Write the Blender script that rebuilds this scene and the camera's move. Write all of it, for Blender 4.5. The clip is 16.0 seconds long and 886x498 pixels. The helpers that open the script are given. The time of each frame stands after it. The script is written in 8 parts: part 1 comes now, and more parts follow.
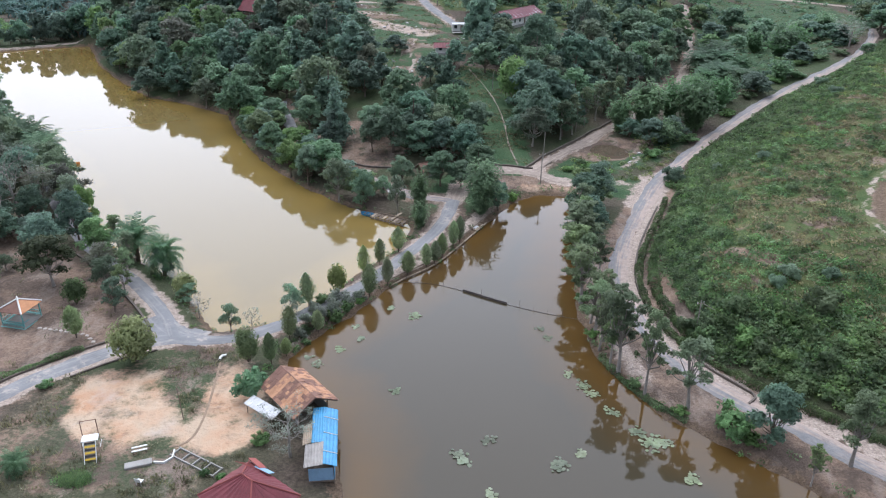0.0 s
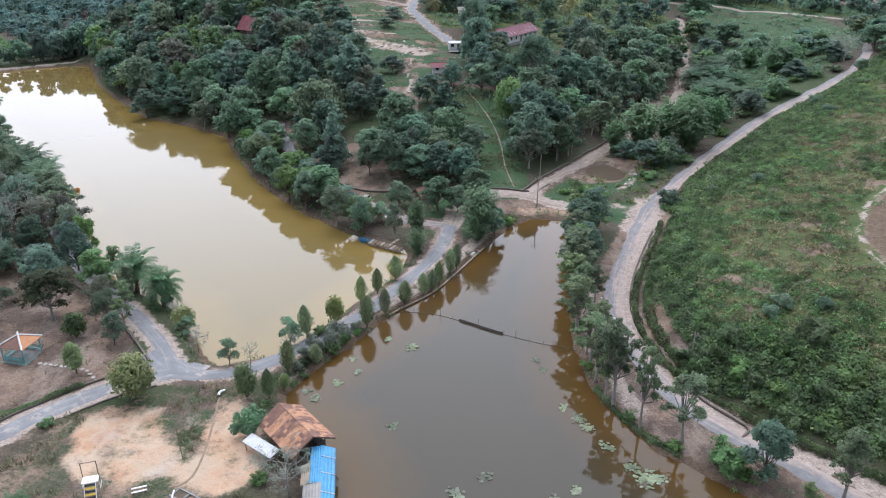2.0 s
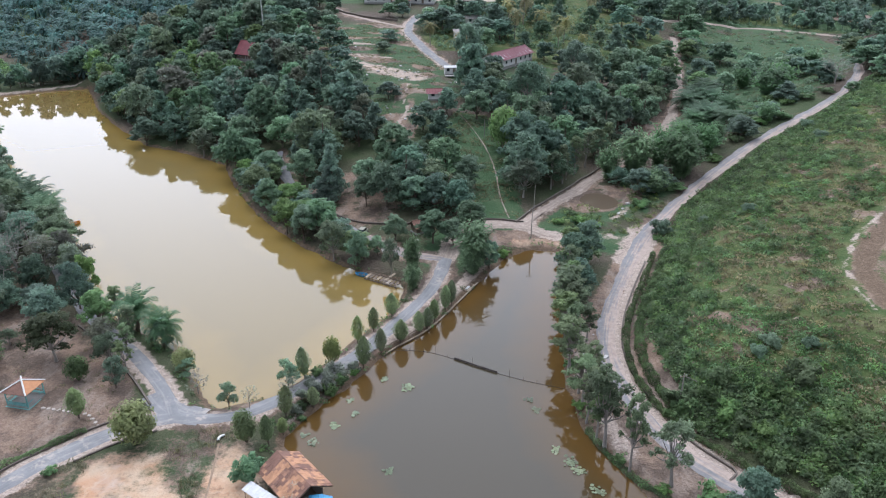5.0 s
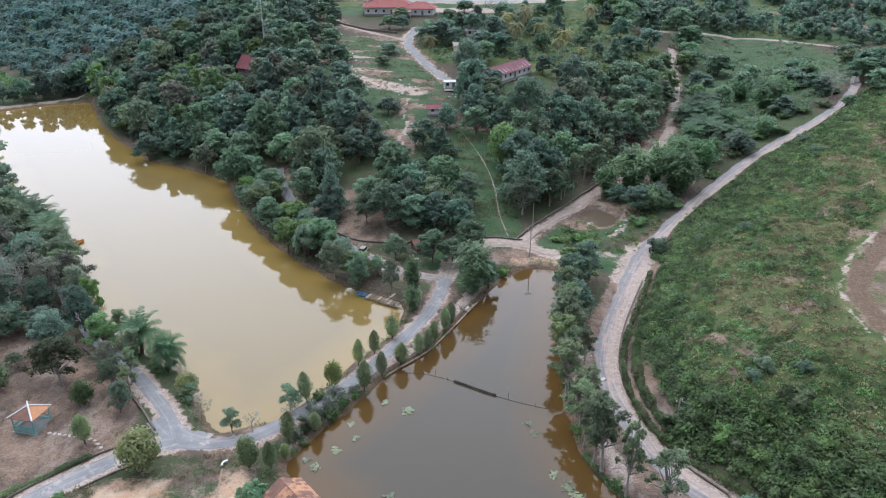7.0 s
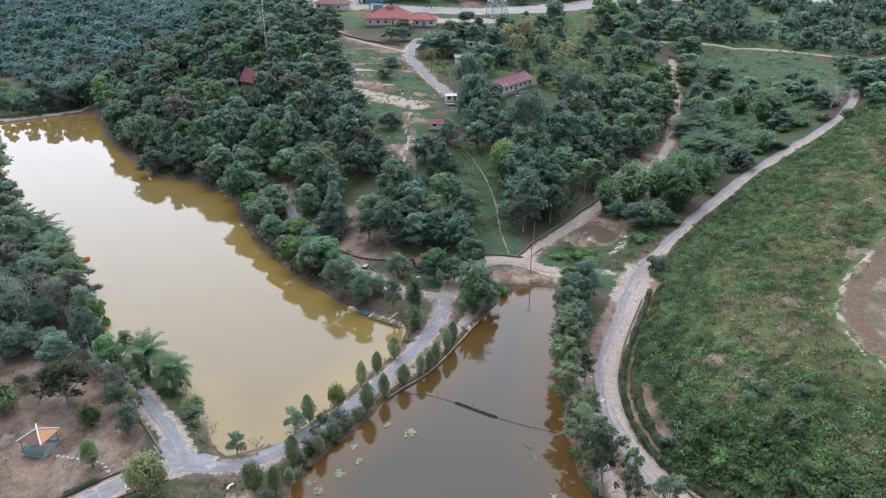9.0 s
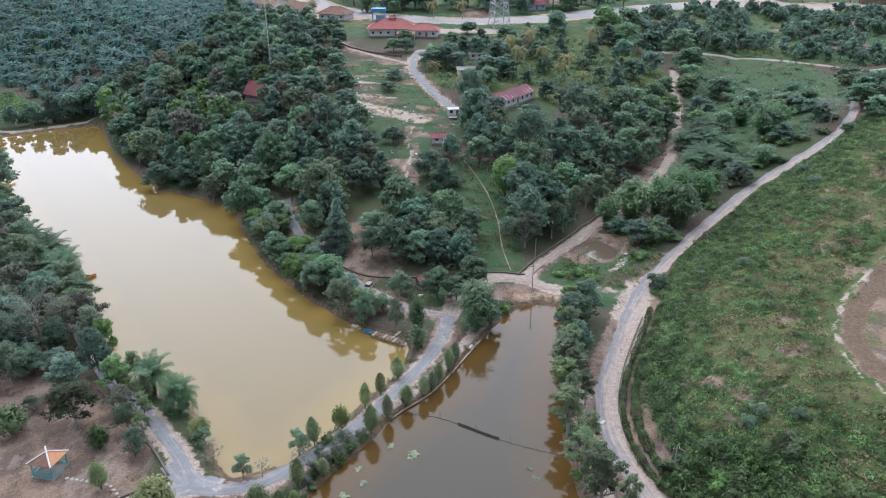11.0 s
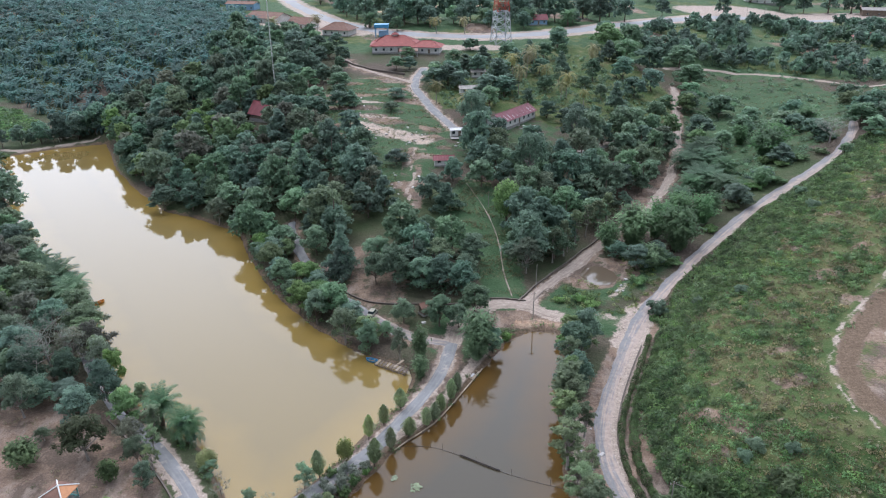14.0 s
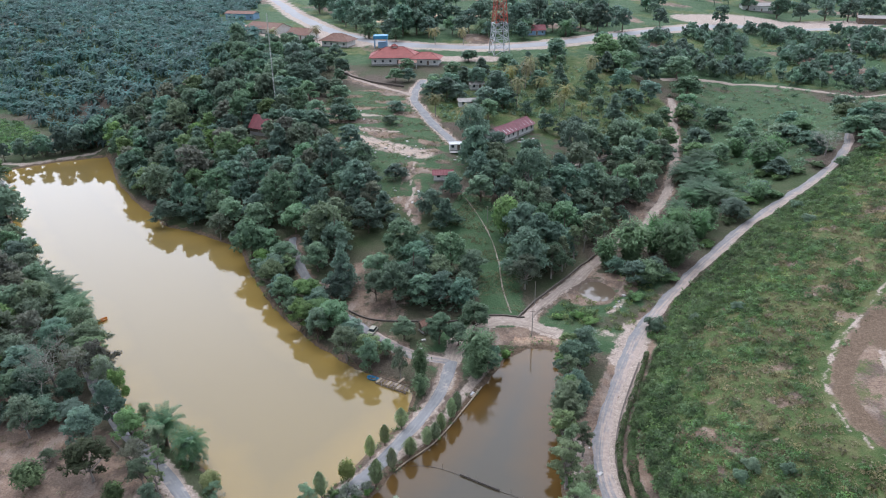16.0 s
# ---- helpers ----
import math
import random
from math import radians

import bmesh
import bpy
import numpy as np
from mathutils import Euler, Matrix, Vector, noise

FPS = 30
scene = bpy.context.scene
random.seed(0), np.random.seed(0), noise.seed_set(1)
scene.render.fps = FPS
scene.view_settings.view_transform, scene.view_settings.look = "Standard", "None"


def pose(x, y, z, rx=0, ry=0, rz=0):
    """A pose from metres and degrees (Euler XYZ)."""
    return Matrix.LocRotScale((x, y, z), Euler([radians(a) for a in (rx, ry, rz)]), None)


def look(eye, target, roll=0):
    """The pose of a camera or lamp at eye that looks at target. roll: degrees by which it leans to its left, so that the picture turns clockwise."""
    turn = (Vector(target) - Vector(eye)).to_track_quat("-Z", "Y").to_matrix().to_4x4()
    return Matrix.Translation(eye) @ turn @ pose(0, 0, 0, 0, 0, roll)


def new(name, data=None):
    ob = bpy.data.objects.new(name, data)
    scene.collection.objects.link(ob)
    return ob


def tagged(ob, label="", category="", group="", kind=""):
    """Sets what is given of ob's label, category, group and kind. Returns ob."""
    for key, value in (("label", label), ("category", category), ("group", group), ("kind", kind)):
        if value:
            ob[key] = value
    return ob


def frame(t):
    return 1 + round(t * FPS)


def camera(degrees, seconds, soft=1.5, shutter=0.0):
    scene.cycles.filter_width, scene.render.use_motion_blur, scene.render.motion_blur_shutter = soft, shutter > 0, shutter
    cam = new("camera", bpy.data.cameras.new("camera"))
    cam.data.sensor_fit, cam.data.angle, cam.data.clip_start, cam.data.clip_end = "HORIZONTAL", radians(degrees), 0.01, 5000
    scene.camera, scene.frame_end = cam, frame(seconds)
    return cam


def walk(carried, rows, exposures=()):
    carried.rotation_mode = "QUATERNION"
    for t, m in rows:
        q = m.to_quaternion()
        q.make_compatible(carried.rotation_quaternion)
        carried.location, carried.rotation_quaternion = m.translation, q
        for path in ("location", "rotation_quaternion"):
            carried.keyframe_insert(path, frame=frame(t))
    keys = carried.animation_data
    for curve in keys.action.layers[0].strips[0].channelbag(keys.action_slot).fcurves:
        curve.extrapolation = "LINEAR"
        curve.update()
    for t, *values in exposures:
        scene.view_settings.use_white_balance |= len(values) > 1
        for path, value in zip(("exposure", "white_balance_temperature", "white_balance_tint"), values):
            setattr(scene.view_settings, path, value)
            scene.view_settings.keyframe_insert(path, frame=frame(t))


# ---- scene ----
cam = camera(61.0, 16.0, soft=1.1)
# seconds, eye, then yaw, pitch and roll in degrees: a drone that rises beside the ponds
PATH = [
    (0, -0.073, 2.208, 53.04, 3.166, -25.423, 0.777),
    (0.5, 0.011, 2.435, 53.966, 3.184, -25.31, 0.653),
    (1, 0.127, 2.626, 54.904, 3.192, -25.206, 0.541),
    (1.5, 0.263, 2.781, 55.851, 3.193, -25.111, 0.439),
    (2, 0.408, 2.905, 56.802, 3.189, -25.023, 0.346),
    (2.5, 0.555, 3.0, 57.754, 3.182, -24.943, 0.262),
    (3, 0.698, 3.068, 58.707, 3.173, -24.869, 0.187),
    (3.5, 0.831, 3.113, 59.659, 3.165, -24.802, 0.118),
    (4, 0.951, 3.138, 60.608, 3.159, -24.74, 0.056),
    (5.2, 1.174, 3.13, 62.875, 3.156, -24.613, -0.07),
    (6.5, 1.311, 3.049, 65.314, 3.185, -24.502, -0.177),
    (7, 1.34, 3.007, 66.25, 3.206, -24.465, -0.213),
    (7.5, 1.358, 2.961, 67.186, 3.234, -24.43, -0.246),
    (8, 1.368, 2.915, 68.123, 3.267, -24.397, -0.277),
    (8.5, 1.374, 2.868, 69.062, 3.306, -24.366, -0.306),
    (9, 1.378, 2.824, 70.004, 3.349, -24.335, -0.334),
    (10.2, 1.395, 2.728, 72.28, 3.47, -24.263, -0.399),
    (11.5, 1.45, 2.643, 74.772, 3.611, -24.179, -0.469),
    (12, 1.484, 2.613, 75.736, 3.662, -24.145, -0.497),
    (12.5, 1.525, 2.583, 76.701, 3.71, -24.108, -0.526),
    (13, 1.569, 2.551, 77.666, 3.752, -24.068, -0.556),
    (13.5, 1.614, 2.513, 78.627, 3.786, -24.025, -0.586),
    (14, 1.655, 2.466, 79.581, 3.809, -23.978, -0.618),
    (14.5, 1.685, 2.407, 80.524, 3.818, -23.927, -0.652),
    (15, 1.697, 2.33, 81.452, 3.812, -23.872, -0.686),
    (15.5, 1.681, 2.231, 82.358, 3.786, -23.812, -0.723),
    (16, 1.624, 2.103, 83.237, 3.738, -23.747, -0.76),
]


def drone(x, y, z, yaw, pitch, roll):
    return pose(x, y, z, 90 + pitch, 0, yaw) @ pose(0, 0, 0, 0, 0, roll)


walk(cam, [(t, drone(*rest)) for t, *rest in PATH])

# ---- sky and sun: a bright overcast afternoon ----
world = bpy.data.worlds.new("overcast_sky")
scene.world = world
world.use_nodes = True
wn, wl = world.node_tree.nodes, world.node_tree.links
wn.clear()
w_out = wn.new("ShaderNodeOutputWorld")
w_bg = wn.new("ShaderNodeBackground")
w_sky = wn.new("ShaderNodeTexSky")
w_sky.sky_type, w_sky.sun_disc = "NISHITA", False
w_sky.sun_elevation, w_sky.sun_rotation = radians(60), radians(-36)
w_sky.dust_density, w_sky.ozone_density = 4.0, 1.0
w_co = wn.new("ShaderNodeTexCoord")
w_map = wn.new("ShaderNodeMapping")
w_map.inputs["Scale"].default_value = (1.0, 1.0, 2.6)
w_noise = wn.new("ShaderNodeTexNoise")
w_noise.inputs["Scale"].default_value, w_noise.inputs["Detail"].default_value = 2.2, 6.0
w_ramp = wn.new("ShaderNodeValToRGB")
w_ramp.color_ramp.elements[0].position, w_ramp.color_ramp.elements[0].color = 0.3, (0.63, 0.73, 0.96, 1)
w_ramp.color_ramp.elements[1].position, w_ramp.color_ramp.elements[1].color = 0.7, (0.84, 0.94, 1.17, 1)
# the cloud is thinnest and brightest in the north
BRIGHT_WAY = Vector((-0.14, 0.70, 0.83)).normalized()
w_dot = wn.new("ShaderNodeVectorMath")
w_dot.operation = "DOT_PRODUCT"
w_dot.inputs[1].default_value = BRIGHT_WAY
w_glow = wn.new("ShaderNodeMapRange")
w_glow.interpolation_type = "SMOOTHERSTEP"
for key, v in (("From Min", 0.3), ("From Max", 1.05), ("To Min", 0.0), ("To Max", 1.0)):
    w_glow.inputs[key].default_value = v
w_lit = wn.new("ShaderNodeMix")
w_lit.data_type, w_lit.blend_type = "RGBA", "ADD"
w_lit.inputs["B"].default_value = (3.3, 3.5, 4.1, 1)
w_scale = wn.new("ShaderNodeMix")
w_scale.data_type, w_scale.blend_type = "RGBA", "MULTIPLY"
w_scale.inputs["Factor"].default_value = 1.0
w_scale.inputs["B"].default_value = (0.06, 0.06, 0.06, 1)
w_mix = wn.new("ShaderNodeMix")
w_mix.data_type = "RGBA"
w_mix.inputs["Factor"].default_value = 0.9
wl.new(w_co.outputs["Generated"], w_map.inputs["Vector"])
wl.new(w_map.outputs["Vector"], w_noise.inputs["Vector"])
wl.new(w_noise.outputs["Fac"], w_ramp.inputs["Fac"])
wl.new(w_co.outputs["Generated"], w_dot.inputs[0])
wl.new(w_dot.outputs["Value"], w_glow.inputs["Value"])
wl.new(w_glow.outputs["Result"], w_lit.inputs["Factor"])
wl.new(w_ramp.outputs["Color"], w_lit.inputs["A"])
wl.new(w_sky.outputs["Color"], w_scale.inputs["A"])
wl.new(w_scale.outputs["Result"], w_mix.inputs["A"])
wl.new(w_lit.outputs["Result"], w_mix.inputs["B"])
wl.new(w_mix.outputs["Result"], w_bg.inputs["Color"])
wl.new(w_bg.outputs["Background"], w_out.inputs["Surface"])
w_bg.inputs["Strength"].default_value = 1.0

sun = new("sun", bpy.data.lights.new("sun", "SUN"))
sun.data.energy, sun.data.angle, sun.data.color = 0.55, radians(22), (1.0, 0.97, 0.93)
sun.matrix_world = look((-90, 120, 300), (0, 0, 0))
scene.view_settings.exposure = 0.0

# ---- materials ----
class Nodes:
    """A short way to write a node material."""

    def __init__(self, name):
        self.mat = bpy.data.materials.new(name)
        self.mat.use_nodes = True
        self.tree = self.mat.node_tree
        self.bsdf = self.tree.nodes["Principled BSDF"]
        self.obj = self.add("ShaderNodeTexCoord").outputs["Object"]
        self.pos = self.add("ShaderNodeNewGeometry").outputs["Position"]

    def add(self, kind):
        return self.tree.nodes.new(kind)

    def link(self, a, b):
        self.tree.links.new(a, b)

    def noise(self, scale, detail=4.0, rough=0.55, vec=None, stretch=None):
        n = self.add("ShaderNodeTexNoise")
        n.inputs["Scale"].default_value, n.inputs["Detail"].default_value, n.inputs["Roughness"].default_value = scale, detail, rough
        vec = vec or self.pos
        if stretch:
            m = self.add("ShaderNodeMapping")
            m.inputs["Scale"].default_value = stretch
            self.link(vec, m.inputs["Vector"])
            vec = m.outputs["Vector"]
        self.link(vec, n.inputs["Vector"])
        return n.outputs["Fac"]

    def ramp(self, fac, *stops):
        r = self.add("ShaderNodeValToRGB")
        while len(r.color_ramp.elements) < len(stops):
            r.color_ramp.elements.new(0.5)
        for e, (p, c) in zip(r.color_ramp.elements, stops):
            e.position, e.color = p, (*c, 1) if len(c) == 3 else c
        self.link(fac, r.inputs["Fac"])
        return r.outputs["Color"]

    def mix(self, fac, a, b, mode="MIX"):
        m = self.add("ShaderNodeMix")
        m.data_type, m.blend_type = "RGBA", mode
        for sock, v in (("Factor", fac), ("A", a), ("B", b)):
            if isinstance(v, (int, float)):
                m.inputs[sock].default_value = v
            elif isinstance(v, tuple):
                m.inputs[sock].default_value = (*v, 1)
            else:
                self.link(v, m.inputs[sock])
        return m.outputs["Result"]

    def math(self, op, a, b=0.0, clamp=False):
        m = self.add("ShaderNodeMath")
        m.operation, m.use_clamp = op, clamp
        for i, v in enumerate((a, b)):
            if isinstance(v, (int, float)):
                m.inputs[i].default_value = v
            else:
                self.link(v, m.inputs[i])
        return m.outputs["Value"]

    def mask(self, name, wobble, lo=0.35, hi=0.65):
        """A ground mask with its edge frayed by a noise."""
        a = self.add("ShaderNodeAttribute")
        a.attribute_name = name
        s = self.math("ADD", a.outputs["Fac"], self.math("MULTIPLY", self.math("SUBTRACT", wobble, 0.5), 1.3))
        r = self.add("ShaderNodeMapRange")
        r.interpolation_type = "SMOOTHSTEP"
        r.inputs["From Min"].default_value, r.inputs["From Max"].default_value = lo, hi
        self.link(s, r.inputs["Value"])
        return r.outputs["Result"]

    def lane(self, wide, long):
        """Coordinates across and along a road."""
        c = self.add("ShaderNodeCombineXYZ")
        for i, (key, k) in enumerate((("across", wide), ("along", long))):
            a = self.add("ShaderNodeAttribute")
            a.attribute_name = key
            self.link(self.math("MULTIPLY", a.outputs["Fac"], k), c.inputs[i])
        return c.outputs["Vector"]

    def bump(self, height, strength, distance):
        b = self.add("ShaderNodeBump")
        b.inputs["Strength"].default_value, b.inputs["Distance"].default_value = strength, distance
        self.link(height, b.inputs["Height"])
        self.link(b.outputs["Normal"], self.bsdf.inputs["Normal"])

    def done(self, color, rough=0.8, metal=0.0, spec=0.3):
        if isinstance(color, tuple):
            self.bsdf.inputs["Base Color"].default_value = (*color, 1)
        else:
            self.link(color, self.bsdf.inputs["Base Color"])
        if isinstance(rough, (int, float)):
            self.bsdf.inputs["Roughness"].default_value = rough
        else:
            self.link(rough, self.bsdf.inputs["Roughness"])
        self.bsdf.inputs["Metallic"].default_value = metal
        self.bsdf.inputs["Specular IOR Level"].default_value = spec
        return self.mat


def plain(name, color, rough=0.7, metal=0.0, vary=0.25, scale=1.5, bump=0.0, fine=12.0):
    """A painted or raw surface with stains at two scales."""
    n = Nodes(name)
    dark = tuple(c * (1 - vary) for c in color)
    light = tuple(min(1, c * (1 + vary)) for c in color)
    a = n.ramp(n.noise(scale, 5), (0.3, dark), (0.7, light))
    b = n.mix(0.5, a, n.ramp(n.noise(fine, 3), (0.3, dark), (0.7, light)))
    if bump:
        n.bump(n.noise(fine, 4), bump, 0.05)
    return n.done(b, rough, metal)


def foliage(name, dark, mid, light, yellow=0.0, gloss=0.45, patchy=0.22, size=0.5):
    """Leaves that differ from clump to clump and from plant to plant."""
    n = Nodes(name)
    geo = n.add("ShaderNodeNewGeometry").outputs["Random Per Island"]
    tint = n.add("ShaderNodeAttribute")
    tint.attribute_name = "tint"
    who = n.math("FRACT", n.math("ADD", n.add("ShaderNodeObjectInfo").outputs["Random"], tint.outputs["Fac"]))
    base = n.ramp(geo, (0.0, dark), (0.5, mid), (1.0, light))
    base = n.mix(n.math("MULTIPLY", n.noise(0.35, 3), 0.5), base, mid)
    base = n.mix(n.ramp(n.noise(0.10, 3), (0.35, (0, 0, 0)), (0.7, (0.55, 0.55, 0.55))), base, light)
    lo, hi = 1 - patchy, 1 + 1.3 * patchy
    base = n.mix(1.0, base, n.ramp(n.noise(size, 4, 0.6), (0.36, (lo, lo, lo)), (0.64, (hi, hi, hi * 0.94))), "MULTIPLY")
    hsv = n.add("ShaderNodeHueSaturation")
    n.link(base, hsv.inputs["Color"])
    n.link(n.math("ADD", n.math("MULTIPLY", who, 0.036), 0.468 - yellow), hsv.inputs["Hue"])
    n.link(n.math("ADD", n.math("MULTIPLY", n.math("FRACT", n.math("MULTIPLY", who, 7.3)), 0.62), 0.72), hsv.inputs["Value"])
    n.link(n.math("ADD", n.math("MULTIPLY", n.math("FRACT", n.math("MULTIPLY", who, 3.7)), 0.30), 0.68), hsv.inputs["Saturation"])
    mat = n.done(hsv.outputs["Color"], gloss + 0.15, 0.0, 0.12)
    tr = n.add("ShaderNodeBsdfTranslucent")
    n.link(hsv.outputs["Color"], tr.inputs["Color"])
    add = n.add("ShaderNodeMixShader")
    add.inputs["Fac"].default_value = 0.48
    out = n.tree.nodes["Material Output"]
    n.link(n.bsdf.outputs["BSDF"], add.inputs[1])
    n.link(tr.outputs["BSDF"], add.inputs[2])
    n.link(add.outputs["Shader"], out.inputs["Surface"])
    return mat


def ground_material():
    n = Nodes("ground_soil_and_grass")
    big, mid, fine = n.noise(0.035, 5), n.noise(0.22, 6, 0.6), n.noise(1.6, 6, 0.65)
    tiny = n.noise(6.0, 4, 0.6)
    grass = n.ramp(mid, (0.25, (0.034, 0.050, 0.022)), (0.5, (0.055, 0.074, 0.034)), (0.75, (0.085, 0.092, 0.052)))
    grass = n.mix(n.math("MULTIPLY", fine, 0.55), grass, (0.036, 0.055, 0.024))
    litter = n.ramp(fine, (0.25, (0.050, 0.040, 0.030)), (0.55, (0.092, 0.072, 0.056)), (0.8, (0.14, 0.115, 0.092)))
    under = n.mix(n.ramp(big, (0.4, (0, 0, 0)), (0.62, (1, 1, 1))), litter, grass)
    lawn = n.ramp(mid, (0.25, (0.030, 0.064, 0.028)), (0.5, (0.048, 0.090, 0.042)), (0.72, (0.080, 0.108, 0.058)))
    lawn = n.mix(n.ramp(fine, (0.55, (0, 0, 0)), (0.8, (0.6, 0.6, 0.6))), lawn, (0.105, 0.100, 0.062))
    field = n.ramp(mid, (0.34, (0.038, 0.070, 0.022)), (0.5, (0.068, 0.096, 0.034)), (0.68, (0.130, 0.122, 0.060)))
    field = n.mix(n.ramp(fine, (0.5, (0, 0, 0)), (0.75, (0.6, 0.6, 0.6))), field, (0.100, 0.100, 0.050))
    bare = n.ramp(fine, (0.2, (0.145, 0.098, 0.070)), (0.5, (0.215, 0.150, 0.110)), (0.8, (0.29, 0.22, 0.17)))
    bare = n.mix(n.math("MULTIPLY", tiny, 0.4), bare, (0.165, 0.118, 0.095))
    bare = n.mix(n.ramp(n.noise(0.13, 6, 0.7), (0.44, (0.8, 0.8, 0.8)), (0.56, (0, 0, 0))), bare, (0.085, 0.066, 0.054))
    furrow = n.noise(0.30, 5, 0.6, stretch=(1.0, 0.45, 1.0))
    bare = n.mix(n.ramp(furrow, (0.53, (0, 0, 0)), (0.62, (0.6, 0.6, 0.6))), bare, (0.27, 0.215, 0.18))
    sand = n.ramp(mid, (0.34, (0.47, 0.265, 0.16)), (0.5, (0.50, 0.34, 0.23)), (0.64, (0.47, 0.36, 0.26)))
    sand = n.mix(n.math("MULTIPLY", fine, 0.3), sand, (0.34, 0.25, 0.18))
    col = under
    rill = n.ramp(n.noise(0.28, 3, 0.5), (0.465, (0, 0, 0)), (0.5, (0.5, 0.5, 0.5)), (0.535, (0, 0, 0)))
    sand = n.mix(rill, sand, (0.52, 0.39, 0.28))
    sand = n.mix(n.ramp(n.noise(0.16, 5, 0.65), (0.52, (0, 0, 0)), (0.66, (0.5, 0.5, 0.5))), sand, (0.42, 0.38, 0.34))
    fray = n.math("SUBTRACT", n.math("ADD", n.math("MULTIPLY", n.noise(0.30, 6, 0.7), 1.0), n.math("MULTIPLY", n.noise(2.2, 6, 0.7), 0.45)), 0.2)
    dust = n.ramp(fine, (0.25, (0.23, 0.18, 0.15)), (0.55, (0.35, 0.285, 0.24)), (0.8, (0.45, 0.385, 0.335)))
    for name, c in (("lawn", lawn), ("field", field), ("bare", bare), ("dust", dust)):
        col = n.mix(n.mask(name, fray, 0.38, 0.62), col, c)
    mud = n.ramp(fine, (0.3, (0.09, 0.062, 0.042)), (0.7, (0.16, 0.115, 0.08)))
    col = n.mix(n.mask("mud", fine), col, mud)
    grain = n.ramp(n.noise(3.2, 6, 0.75), (0.3, (0.72, 0.72, 0.72)), (0.5, (1.0, 1.0, 1.0)), (0.72, (1.28, 1.27, 1.25)))
    col = n.mix(1.0, col, grain, "MULTIPLY")
    tuft = n.ramp(n.noise(0.55, 7, 0.75), (0.53, (1, 1, 1)), (0.66, (0.42, 0.42, 0.42)))
    col = n.mix(n.math("MULTIPLY", n.mask("sand", fray, 0.28, 0.76), tuft), col, sand)
    n.bump(n.math("ADD", fine, n.math("MULTIPLY", tiny, 0.5)), 0.8, 0.35)
    return n.done(col, 0.95, 0.0, 0.15)


def water_material(name, silt, near_shore, spec=0.5):
    """Silty water: clay colour, made brighter by the shore to paint in the gold of the tree reflections."""
    n = Nodes(name)
    a = n.add("ShaderNodeAttribute")
    a.attribute_name = "depth"
    # shore band: clay tint that also carries the tone of the mirrored trees
    col = n.mix(n.ramp(n.math("ADD", a.outputs["Fac"], n.math("MULTIPLY", n.math("SUBTRACT", n.noise(0.12, 4), 0.5), 0.5)), (0.1, (0, 0, 0)), (0.75, (1, 1, 1))), near_shore, silt)
    col = n.mix(n.math("MULTIPLY", n.noise(0.03, 3), 0.3), col, tuple(c * 0.8 for c in silt))
    n.bump(n.noise(0.9, 3, 0.5, stretch=(1.0, 1.6, 1.0)), 0.05, 0.03)
    n.bsdf.inputs["IOR"].default_value = 1.333
    return n.done(col, 0.03, 0.0, spec)


def asphalt_material(name="worn_asphalt", broken=0.55):
    n = Nodes(name)
    a = n.ramp(n.noise(0.5, 6, 0.65), (0.3, (0.135, 0.135, 0.139)), (0.55, (0.19, 0.19, 0.193)), (0.75, (0.27, 0.26, 0.25)))
    a = n.mix(n.math("MULTIPLY", n.noise(5.0, 5), 0.5), a, (0.17, 0.172, 0.18))
    patch = n.ramp(n.noise(0.45, 6, 0.7), (broken, (0, 0, 0)), (broken + 0.1, (0.85, 0.85, 0.85)))
    a = n.mix(patch, a, (0.34, 0.30, 0.265))
    streak = n.noise(1.0, 6, 0.65, vec=n.lane(2.0, 0.07))
    a = n.mix(n.ramp(streak, (0.5, (0, 0, 0)), (0.68, (0.7, 0.7, 0.7))), a, (0.30, 0.285, 0.27))
    n.bump(n.noise(8.0, 4), 0.4, 0.05)
    return n.done(a, 0.9)


def broken_material():
    """An old road of which half is asphalt and half pale dust, worn into streaks, the dust lying thicker on one side."""
    n = Nodes("broken_asphalt")
    streak = n.noise(1.0, 6, 0.65, vec=n.lane(2.2, 0.10))
    spot = n.noise(1.1, 7, 0.75)
    grey = n.ramp(spot, (0.3, (0.135, 0.135, 0.14)), (0.6, (0.20, 0.195, 0.195)), (0.8, (0.28, 0.26, 0.245)))
    dusty = n.ramp(spot, (0.3, (0.245, 0.188, 0.158)), (0.6, (0.35, 0.28, 0.238)), (0.8, (0.44, 0.375, 0.33)))
    both = n.math("ADD", n.math("MULTIPLY", streak, 0.7), n.math("MULTIPLY", n.noise(0.35, 6, 0.7), 0.3))
    a = n.add("ShaderNodeAttribute")
    a.attribute_name = "across"
    both = n.math("ADD", both, n.math("MULTIPLY", a.outputs["Fac"], 0.075))
    c = n.mix(n.ramp(both, (0.43, (0, 0, 0)), (0.57, (1, 1, 1))), grey, dusty)
    n.bump(n.noise(3.0, 6), 0.5, 0.12)
    return n.done(c, 0.95)


def track_material():
    n = Nodes("pale_dirt_track")
    streak = n.noise(1.0, 6, 0.65, vec=n.lane(2.6, 0.12))
    a = n.ramp(n.noise(0.9, 7, 0.7), (0.3, (0.235, 0.18, 0.148)), (0.55, (0.34, 0.28, 0.235)), (0.75, (0.43, 0.375, 0.33)))
    a = n.mix(n.ramp(streak, (0.35, (0.75, 0.75, 0.75)), (0.58, (0, 0, 0))), a, (0.19, 0.145, 0.115))
    n.bump(n.math("ADD", streak, n.noise(3.0, 5)), 0.6, 0.15)
    return n.done(a, 0.95)


